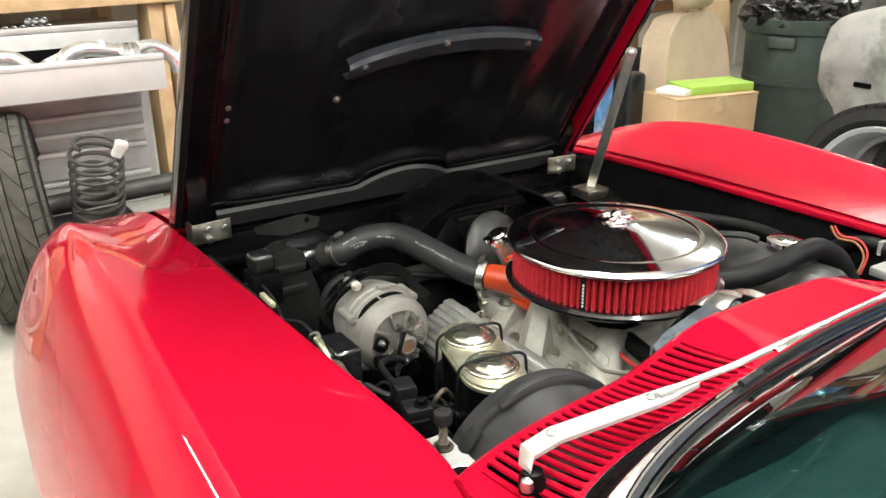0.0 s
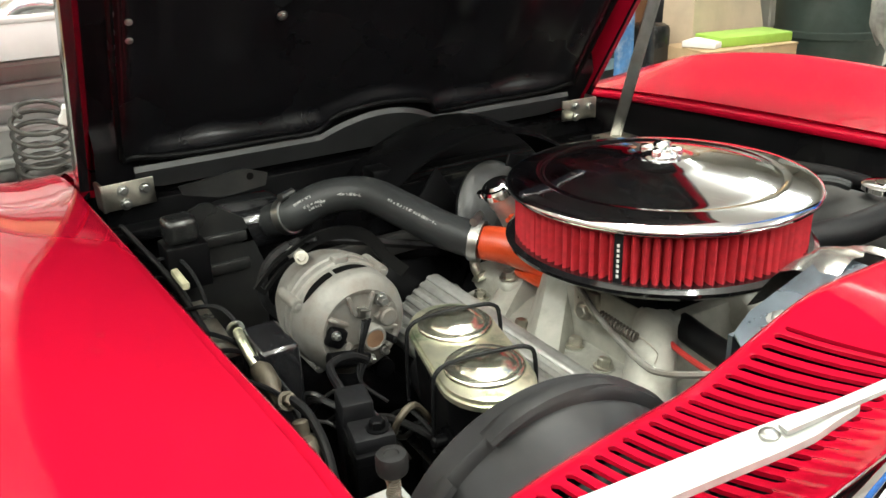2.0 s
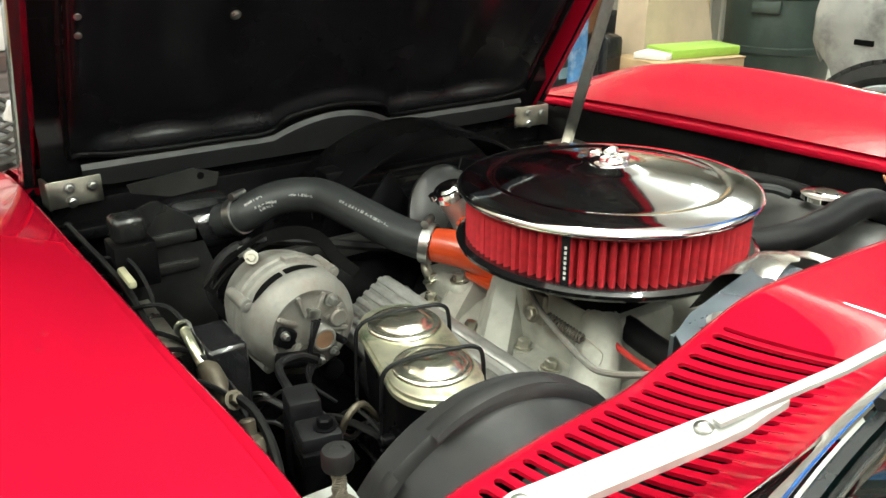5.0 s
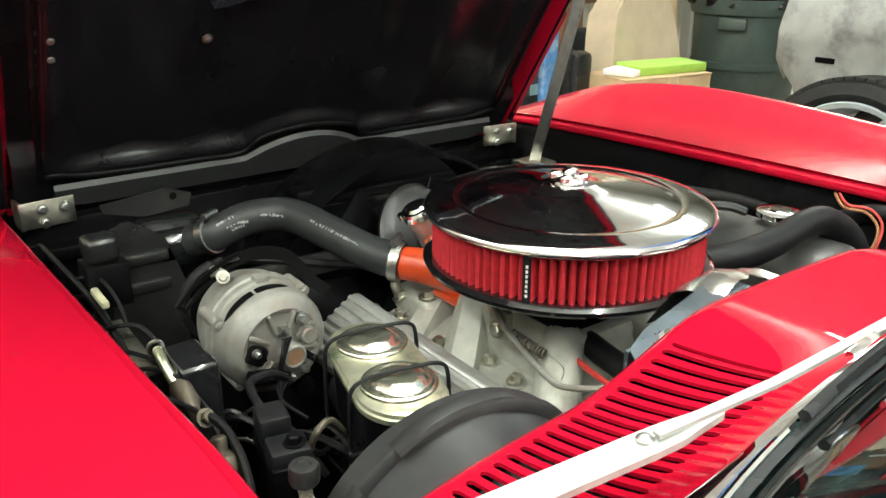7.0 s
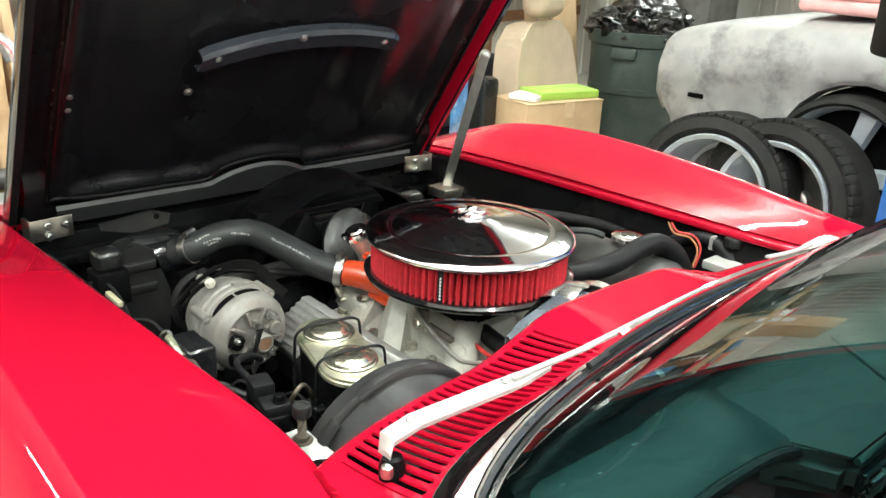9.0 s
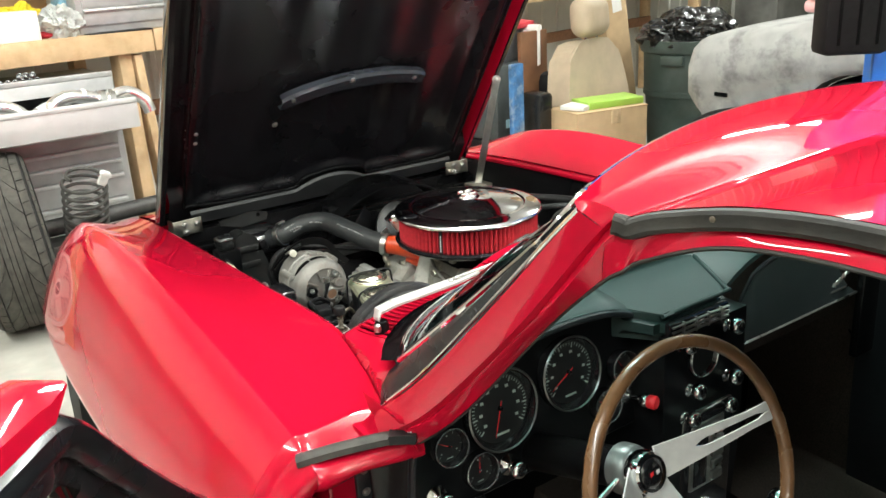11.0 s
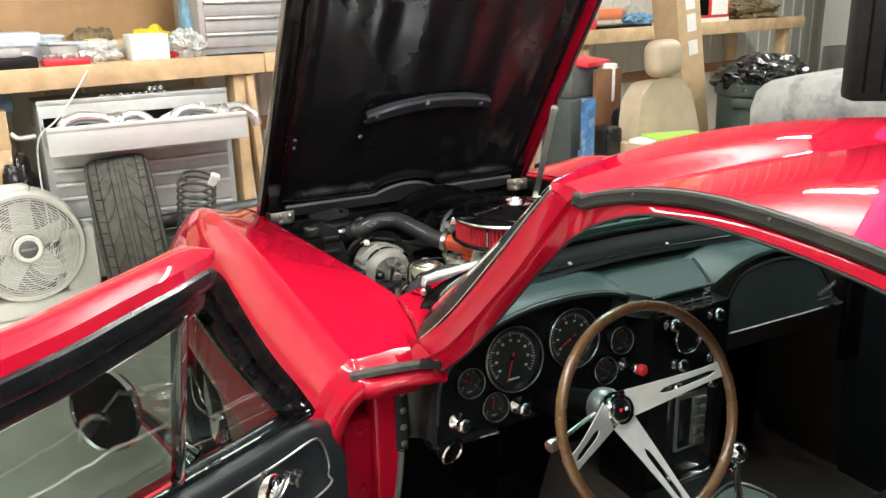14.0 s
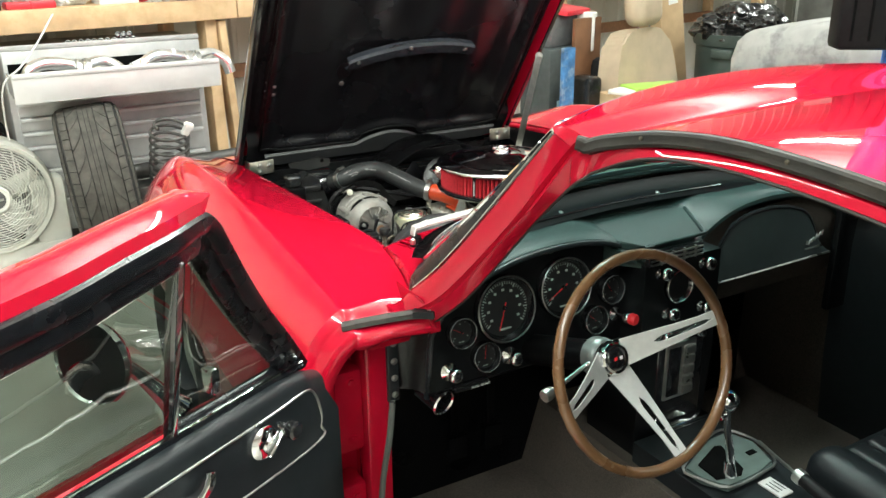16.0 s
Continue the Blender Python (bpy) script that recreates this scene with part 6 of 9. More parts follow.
# ---- engine bay ----
def bay():
    for s in (-1, 1):
        bm = add_loft(B(), [[(s * (lerp_table(FEN, y)[0] + (0.024 if s > 0 else 0.006)), y, lerp_table(FEN, y)[1] - 0.010), (s * (0.505 + 0.02 * (y > 1.3)), y, 0.80), (s * 0.50, y, 0.74), (s * 0.47, y, 0.66), (s * 0.46, y, 0.30)] for y in (0.64, 1.0, 1.4, 1.74)])
        part("inner_fender", bm, BLACKP, car, "black inner fender skirt")
    # near-black sheet paints the shade at the bottom of the bay
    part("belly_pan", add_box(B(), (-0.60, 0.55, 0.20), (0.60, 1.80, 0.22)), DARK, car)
    part("firewall_panel", add_box(B(), (-0.60, 0.60, 0.22), (0.60, 0.665, 0.80)), BLACKP, car)
    # radiator support and core
    sup = part("radiator_support", add_box(B(), (-0.50, 1.66, 0.735), (0.50, 1.73, 0.755), bevel=0.004), BLACKP, car, "black radiator support")
    part("panel", add_box(B(), (-0.50, 1.70, 0.25), (0.50, 1.735, 0.79), bevel=0.004), BLACKP, sup)
    part("upright", add_prism(B(), [(-0.440, 0.25), (-0.30, 0.25), (-0.318, 0.60), (-0.309, 0.707), (-0.337, 0.796), (-0.385, 0.830), (-0.396, 0.830), (-0.448, 0.808)], 0.006, Matrix(((1, 0, 0, 0), (0, 0, 1, 1.50), (0, 1, 0, 0), (0, 0, 0, 1)))), SUPG, sup)
    for z in (0.770, 0.725):
        part("rib", add_box(B(), (-0.405, 1.493, z - 0.009), (-0.335, 1.502, z + 0.009), bevel=0.004), SUPG, sup)
    part("top_bar", add_box(B(), (-0.40, 1.56, 0.772), (-0.05, 1.60, 0.785), pose(0, 0, 0), bevel=0.003), BLACKP, sup)
    part("cross_bar", add_box(B(), (-0.29, 1.44, 0.70), (0.45, 1.455, 0.735), bevel=0.003), SUPG, sup)
    tab = part("tab", add_prism(B(), [(-0.405, 0.836), (-0.30, 0.846), (-0.262, 0.832), (-0.268, 0.812), (-0.34, 0.806), (-0.40, 0.822)], 0.004, Matrix(((1, 0, 0, 0), (0, 0, 1, 1.585), (0, 1, 0, 0), (0, 0, 0, 1)))), SUPG, sup)
    # dark disc laid on the tab for the shade in its hole
    part("hole", add_lathe(B(), [(0.006, 0.001), (0.0, 0.0012)], (-0.292, 1.585, 0.832), (0, -1, 0), 14), DARK, tab)
    rad = part("radiator", add_box(B(), (-0.36, 1.59, 0.30), (0.42, 1.66, 0.765), bevel=0.02), GLOSSB, car, "black radiator")
    part("outlet_tank", add_box(B(), (-0.365, 1.50, 0.735), (-0.245, 1.62, 0.800), bevel=0.022, seg=3), GLOSSB, rad)
    # fan shroud ring
    rows = []
    for k in range(41):
        a = radians(15 + 150 * k / 40)
        for_r = []
        for r, y in ((0.290, 1.60), (0.288, 1.47), (0.285, 1.455), (0.281, 1.455), (0.280, 1.60)):
            for_r.append((0.075 + r * math.cos(a), y, 0.582 + r * math.sin(a)))
        rows.append(for_r)
    sh = smooth(part("fan_shroud", add_loft(B(), rows), BLACKP, car, "black fan shroud"), 40)
    part("tab", add_box(B(), (-0.115, 1.50, 0.795), (-0.045, 1.545, 0.825), pose(0, 0, 0), bevel=0.004), BLACKP, sh)
    fan = part("cooling_fan", add_lathe(B(), [(0.07, 0), (0.075, 0.02), (0.07, 0.05), (0.03, 0.06)], (0.065, 1.42, 0.615), (0, 1, 0), 24), BLACKP, car)
    for k in range(7):
        m = Matrix.Translation((0.065, 1.45, 0.615)) @ Matrix.Rotation(2 * math.pi * k / 7 + 0.35, 4, "Y") @ Matrix.Rotation(radians(28), 4, "Z")
        part("blade", add_box(B(), (-0.045, -0.002, 0.06), (0.045, 0.002, 0.218), m, bevel=0.0015), BLACKP, fan)
    smooth(part("fan_clutch", add_lathe(B(), [(0.0, 0.020), (0.05, 0.018), (0.082, 0.010), (0.090, 0.0), (0.086, -0.010), (0.0, -0.03)], (0.062, 1.405, 0.742), (0.25, -1, 0.35), 40), SUPG, car, "dull dark grey fan clutch"), 50)
    # dark pulley hump and belts before the fan
    smooth(part("water_pump", add_lathe(B(), [(0.085, 0), (0.088, 0.02), (0.07, 0.03), (0.07, 0.07), (0.0, 0.075)], (0.03, 1.30, 0.62), (0, 1, 0), 28), BLACKP, car), 40)
    part("fan_belt", add_tube(B(), [(-0.31, 1.345, 0.80), (-0.1, 1.345, 0.745), (0.07, 1.345, 0.705), (0.10, 1.345, 0.60), (-0.05, 1.345, 0.53), (-0.3, 1.345, 0.66), (-0.37, 1.345, 0.74)], 0.007, 6, closed=True), RUBBER, car)


bay()
AC = Vector((0.005, 0.992, 0.0))


def air_cleaner():
    a = part("air_cleaner", add_lathe(B(), [(0.02, 0.836), (0.130, 0.836), (0.168, 0.842), (0.176, 0.848), (0.178, 0.853), (0.172, 0.857)], AC, (0, 0, 1), 96), GLOSSB, car, "round chrome air cleaner with red pleated element")
    smooth(a, 30)
    # pleated element
    bm = B()
    n = 92
    rows = []
    for z, f in ((0.853, 0.6), (0.858, 1.0), (0.884, 1.0), (0.909, 1.0), (0.914, 0.6)):
        row = []
        for k in range(n * 4):
            th = 2 * math.pi * k / (n * 4)
            d = (0.0, 0.86, 1.0, 0.86)[k % 4]
            jit = 0.0016 * math.sin(th * 37 + 3 * math.sin(th * 11)) * math.sin((z - 0.853) * 50)
            r = 0.1665 - 0.0200 * f * (1 - d)
            row.append((AC.x + r * math.cos(th + jit), AC.y + r * math.sin(th + jit), z))
        rows.append(row)
    add_loft(bm, rows, closed_u=True)
    part("filter_element", bm, FILTER, a, "red pleated cotton filter element")
    for z in (0.850, 0.9125):
        part("element_rim", add_tube(B(), [(AC.x + 0.1665 * math.cos(2 * math.pi * k / 64), AC.y + 0.1665 * math.sin(2 * math.pi * k / 64), z) for k in range(64)], 0.0042, 6, raw=True, closed=True), RUBBER, a)
    # chrome lid with a raised step and a cone to the centre
    prof = [(0.1686, 0.9125), (0.1735, 0.9115), (0.1764, 0.9140), (0.1769, 0.9170), (0.1745, 0.9205), (0.1691, 0.9230), (0.1573, 0.9255), (0.1435, 0.9275), (0.1381, 0.9285), (0.1352, 0.9265), (0.1317, 0.9265), (0.1258, 0.9285), (0.1032, 0.9335), (0.0786, 0.9375), (0.0570, 0.9405), (0.0354, 0.9425), (0.0324, 0.9445), (0.0295, 0.9450), (0.0000, 0.9452)]
    smooth(part("lid", add_lathe(B(), prof, AC, (0, 0, 1), 128), LIDC, a, "mirror-bright chrome lid"), 60)
    nut = B()
    add_lathe(nut, [(0.0220, 0.9445), (0.0220, 0.9480), (0.0180, 0.9520), (0.0100, 0.9540), (0.0090, 0.9600), (0.0060, 0.9630), (0.0000, 0.9635)], AC, (0, 0, 1), 32)
    for k in range(4):
        m = Matrix.Translation((AC.x, AC.y, 0.950)) @ Matrix.Rotation(radians(30 + 90 * k), 4, "Z")
        add_box(nut, (0.010, -0.006, -0.004), (0.024, 0.006, 0.008), m, bevel=0.0035)
    smooth(part("wing_nut", nut, CHROME, a), 50)
    # maker's strip on the element: black with pale unreadable marks
    th0 = math.radians(-148)
    bm = B()
    row = []
    for k in range(6):
        th = th0 + 0.028 * (k / 5 - 0.5) * 2
        row.append([(AC.x + 0.1675 * math.cos(th), AC.y + 0.1675 * math.sin(th), z) for z in (0.852, 0.913)])
    add_loft(bm, row)
    st = part("label_strip", bm, RUBBER, a)
    for k in range(7):
        z = 0.862 + 0.0056 * k
        bm = B()
        add_loft(bm, [[(AC.x + 0.1683 * math.cos(th0 + d), AC.y + 0.1683 * math.sin(th0 + d), zz) for zz in (z, z + 0.0036)] for d in (-0.008, 0.008)])
        part("label_bar", bm, WHITEP, st)


air_cleaner()


INKG = mat("faded_ink", (0.34, 0.34, 0.33), 0.7)


def upper_hose():
    p = [(-0.290, 1.512, 0.777), (-0.268, 1.478, 0.792), (-0.218, 1.462, 0.813), (-0.165, 1.425, 0.818), (-0.137, 1.350, 0.805), (-0.112, 1.285, 0.790), (-0.082, 1.235, 0.781)]
    h = smooth(part("radiator_hose", add_tube(B(), p, 0.0265, 20), HOSE, car, "thick dark grey rubber radiator hose"))

    def clamp(q, d, r):
        d = Vector(d).normalized()
        c = part("hose_clamp", add_lathe(B(), [(r, -0.007), (r + 0.0022, -0.007), (r + 0.0022, 0.007), (r, 0.007)], q, d, 32), STEEL, h)
        u, w = basis(d)
        top = Vector(q) + Vector((0, 0, 1)) * (r + 0.006)
        part("screw", add_cyl(B(), top - u * 0.014, top + u * 0.016, 0.0058, seg=10), STEEL, h)
    clamp((-0.086, 1.241, 0.782), (0.62, -0.78, -0.13), 0.0275)
    clamp((-0.272, 1.483, 0.790), (-0.5, 0.85, -0.4), 0.0275)
    # pale ink marks along the hose
    path = catmull(p, 8)
    rng = random.Random(7)

    def printed(i0, i1, row, turn):
        """A line of small strokes printed along the hose."""
        bm = B()
        f = i0
        while f < i1:
            i = int(f)
            c = path[i].lerp(path[i + 1], f - i)
            d = (path[i + 1] - path[i]).normalized()
            up = (Vector((-0.75, -0.55, 0.30)) - d * Vector((-0.75, -0.55, 0.30)).dot(d)).normalized()
            s = d.cross(up)
            n = (up * math.cos(turn) + s * math.sin(turn)).normalized()
            w = d.cross(n)
            o = c + n * 0.0269
            for k in range(rng.choice((1, 2, 2))):
                tall = rng.random() < 0.5
                la, lb = (0.0005, 0.0021) if tall else (0.0016, 0.0005)
                q = o + d * rng.uniform(-0.001, 0.001) + w * (0 if tall else rng.uniform(-0.0018, 0.0018))
                bm.faces.new([bm.verts.new(q + d * x + w * y) for x, y in ((-la, -lb), (la, -lb), (la, lb), (-la, lb))])
            f += rng.choice((0.42, 0.42, 0.9)) * 0.62
        part("ink_mark", bm, INKG, h, "pale worn printing on the hose")
    printed(11.5, 16.5, 0, 0.30)
    printed(12.0, 15.0, 1, 0.52)
    printed(10.0, 13.5, 2, -0.15)
    printed(19.0, 25.0, 3, 0.05)
    printed(30.0, 40.0, 4, -0.35)
    # orange water outlet
    e = smooth(part("water_outlet", add_tube(B(), [(-0.082, 1.235, 0.781), (-0.058, 1.203, 0.779), (-0.03, 1.175, 0.768), (-0.005, 1.155, 0.742)], [0.024, 0.026, 0.030, 0.034], 20), ORANGE, car, "orange-painted thermostat housing"))
    part("flange", add_box(B(), (-0.058, 1.105, 0.738), (0.045, 1.195, 0.750), bevel=0.005), ORANGE, e)
    part("bolt", add_bolt(B(), (-0.040, 1.215, 0.809), (0, 0, 1), 0.009, 0.008), ORANGE, e)


upper_hose()


FILL, FILD = Vector((-0.025, 1.240, 0.799)), Vector((-0.447, 0.0, 0.894)).normalized()


def filler_neck():
    o, d = FILL, FILD
    f = smooth(part("oil_filler", add_lathe(B(), [(0.016, -0.06), (0.017, 0), (0.0175, 0.03), (0.020, 0.036), (0.020, 0.052)], o, d, 28), ALU, car, "oil filler tube with a chrome cap"), 30)
    smooth(part("cap", add_lathe(B(), [(0.0205, 0.050), (0.0235, 0.053), (0.0240, 0.062), (0.021, 0.066), (0.016, 0.066), (0.012, 0.069), (0.0, 0.070)], o, d, 28), CHROME, f), 30)
    for s in (-1, 1):
        u = d.cross(Vector((0.8, 0.6, 0))).normalized()
        c = o + d * 0.056 + u * s * 0.026
        part("tab", add_lathe(B(), [(0.006, -0.004), (0.006, 0.004), (0, 0.004)], c, d, 12), CHROME, f)


filler_neck()


def engine_block():
    blk = part("engine_block", add_box(B(), (-0.17, 0.80, 0.30), (0.17, 1.30, 0.66), bevel=0.02), BLACKP, car)
    for s in (-1, 1):
        part("cylinder_head", add_box(B(), (-0.055, 0.855, -0.05), (0.055, 1.305, 0.05), Matrix.Translation((s * 0.155, 0, 0.615)) @ Matrix.Rotation(radians(s * 38), 4, "Y"), bevel=0.008), BLACKP, blk)


engine_block()


def valve_cover(s):
    m = Matrix.Translation((s * 0.165, 1.085, 0.683)) @ Matrix.Rotation(radians(s * 33), 4, "Y")
    v = part("valve_cover", add_box(B(), (-0.058, -0.215, -0.035), (0.058, 0.215, 0.018), m, bevel=0.012, seg=3), ALU, car, "finned cast aluminium valve cover")
    smooth(v, 30)
    for k in range(7):
        x = -0.042 + 0.014 * k
        part("fin", add_box(B(), (x - 0.0042, -0.205, 0.016), (x + 0.0042, 0.205, 0.0235), m, bevel=0.0025), ALU, v)
    for y in (-0.18, 0.18):
        part("bolt", add_bolt(B(), m @ Vector((0.056, y, -0.01)), m.to_3x3() @ Vector((0.6, 0, 0.8)), 0.007, 0.006), STEEL, v)


valve_cover(-1)
valve_cover(1)


def intake():
    m = smooth(part("intake_manifold", add_loft(B(), [[(x * w, y, z + h) for x, z in ((-0.122, 0.664), (-0.108, 0.690), (-0.085, 0.697), (-0.05, 0.702), (0.05, 0.702), (0.085, 0.697), (0.108, 0.690), (0.122, 0.664))] for y, w, h in ((0.82, 0.9, -0.02), (0.835, 1, 0.0), (0.95, 1, 0.003), (1.10, 1, 0.003), (1.26, 1, 0.0), (1.29, 0.95, -0.02))]), MANIF, car, "dull cast aluminium intake manifold"), 30)

    def wedge(name, p, q, w0, w1, t0, t1):
        """A cast runner with a flat crown and drafted flanks from p down to q."""
        p, q = Vector(p), Vector(q)
        d = (q - p).normalized()
        s = d.cross(Vector((0, 0, 1))).normalized()
        n = s.cross(d)
        rows = []
        for c, w, t in ((p, w0, t0), (p.lerp(q, 0.5), (w0 + w1) / 2, (t0 + t1) / 2), (q, w1, t1)):
            rows.append([c + s * a + n * b for a, b in ((-w * 1.6, -t), (-w, 0), (-w * 0.8, 0.006), (w * 0.5, 0.006), (w * 0.8, 0), (w * 1.7, -t))])
        return smooth(part(name, add_loft(B(), rows, closed_u=True, caps=True), MANIF, m), 25)
    part("plenum", add_box(B(), (-0.058, 0.905, 0.69), (0.075, 1.085, 0.785), bevel=0.012, seg=2), MANIF, m)
    for s in (-1, 1):
        wedge("runner", (s * 0.028, 1.125, 0.790), (s * 0.118, 1.052, 0.690), 0.020, 0.026, 0.06, 0.04)
        wedge("runner", (s * 0.03, 1.215, 0.735), (s * 0.118, 1.170, 0.688), 0.020, 0.024, 0.04, 0.03)
        smooth(part("runner", add_tube(B(), [(s * 0.045, 0.935, 0.775), (s * 0.085, 0.900, 0.752), (s * 0.112, 0.875, 0.715), (s * 0.124, 0.862, 0.67)], [0.024, 0.027, 0.031, 0.034], 18), MANIF, m))
        for x, y in ((0.074, 1.041), (0.080, 0.981), (0.095, 1.225), (0.100, 1.120)):
            part("bolt", add_bolt(B(), (s * x, y, 0.701), (s * -0.15, 0, 1), 0.0085, 0.011), ZINC, m)
            part("boss", add_lathe(B(), [(0.0165, -0.01), (0.015, 0.002), (0.0, 0.0025)], (s * x, y, 0.700), (0, 0, 1), 18), MANIF, m)
    part("crossover", add_box(B(), (-0.075, 1.185, 0.69), (0.075, 1.28, 0.733), bevel=0.014, seg=3), MANIF, m)
    part("fitting", add_tube(B(), [(-0.070, 1.255, 0.715), (-0.078, 1.262, 0.735), (-0.064, 1.275, 0.748), (-0.050, 1.285, 0.748)], 0.0075, 10), ZINC, m)
    part("fitting_nut", add_bolt(B(), (-0.070, 1.254, 0.718), (-0.3, 0.3, 0.9), 0.011, 0.009), ZINC, m)
    part("plug", add_bolt(B(), (-0.060, 1.203, 0.731), (0, 0, 1), 0.009, 0.010), ZINC, m)
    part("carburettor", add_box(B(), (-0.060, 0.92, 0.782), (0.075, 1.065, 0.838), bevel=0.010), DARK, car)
    part("throttle_lever", add_box(B(), (-0.088, 0.99, 0.755), (-0.078, 1.03, 0.795), bevel=0.003), ZINC, car)
    part("lever_bolt", add_bolt(B(), (-0.088, 1.008, 0.768), (-1, -0.2, 0.2), 0.008, 0.009), ZINC, car)
    part("cable_stay", add_box(B(), (-0.072, 0.955, 0.80), (-0.060, 0.972, 0.838), bevel=0.002), ZINC, car)
    part("throttle_cable", add_tube(B(), [(-0.070, 1.055, 0.800), (-0.090, 1.010, 0.792), (-0.116, 0.948, 0.789), (-0.146, 0.856, 0.790), (-0.150, 0.815, 0.797), (-0.135, 0.755, 0.82), (-0.12, 0.705, 0.835)], 0.0036, 8), CASTG, car)
    part("throttle_spring", add_tube(B(), [(-0.097 - 0.0005 * k / 8 + 0.0052 * math.cos(k * 0.9), 0.970 - 0.00078 * k, 0.780 + 0.0052 * math.sin(k * 0.9)) for k in range(82)], 0.0016, 5, raw=True), mat("spring_brown", (0.10, 0.085, 0.07), 0.45, 0.5), car)
    part("spring_hook", add_tube(B(), [(-0.098, 0.907, 0.781), (-0.100, 0.890, 0.780), (-0.105, 0.872, 0.778), (-0.112, 0.868, 0.770)], 0.0011, 5), ZINC, car)
    smooth(part("heater_hose", add_tube(B(), [(0.01, 1.03, 0.775), (-0.005, 0.994, 0.775), (-0.022, 0.926, 0.770), (-0.034, 0.863, 0.768), (-0.036, 0.78, 0.765), (-0.02, 0.66, 0.76)], 0.0150, 14), RUBBER, car))
    part("plug_wire", add_tube(B(), [(-0.030, 1.000, 0.775), (-0.052, 0.935, 0.772), (-0.074, 0.862, 0.770), (-0.08, 0.74, 0.765)], 0.0034, 8), mat("red_wire", (0.42, 0.03, 0.025), 0.5), car)
    # ignition shield: a flat polished plate by the firewall and a crumpled foil cover beyond it
    SHIELD = mat("bluish_polished_plate", (0.20, 0.24, 0.28), 0.28, 0.8, vary=0.2, scale=20, rough_vary=0.1)
    d = part("ignition_shield", add_prism(B(), [(-0.168, 0.700), (-0.164, 0.725), (-0.152, 0.745), (-0.12, 0.756), (0.0, 0.765), (0.0, 0.700)], 0.003, pose(0, 0, 0.900, 0, -12, 0)), SHIELD, car, "polished ignition shield at the firewall")
    part("bolt", add_bolt(B(), (-0.112, 0.728, 0.880), (-0.2, 0, 1), 0.008, 0.005), STEEL, d)
    part("skirt", add_box(B(), (-0.150, 0.745, 0.80), (0.06, 0.750, 0.868)), SHIELD, d)
    rng = random.Random(12)
    rows = []
    for i in range(9):
        u = i / 8
        row = []
        for k in range(12):
            v = k / 11
            x = -0.035 + 0.105 * v
            z = 0.893 + 0.016 * math.sin(math.pi * min(1, v * 1.3)) * (1 - u * u) - 0.06 * u ** 4 + rng.uniform(-0.0014, 0.0014)
            row.append((x + rng.uniform(-0.003, 0.003), 0.735 + 0.085 * u + rng.uniform(-0.003, 0.003), z))
        rows.append(row)
    smooth(part("foil_cover", add_loft(B(), rows), mat("bent_bright_metal", (0.62, 0.60, 0.56), 0.22, 0.9, vary=0.12, scale=30, dirt=(0.25, 0.20, 0.14), dirt_amount=0.5, dirt_scale=20), d, "dented bright metal cover"), 70)


intake()


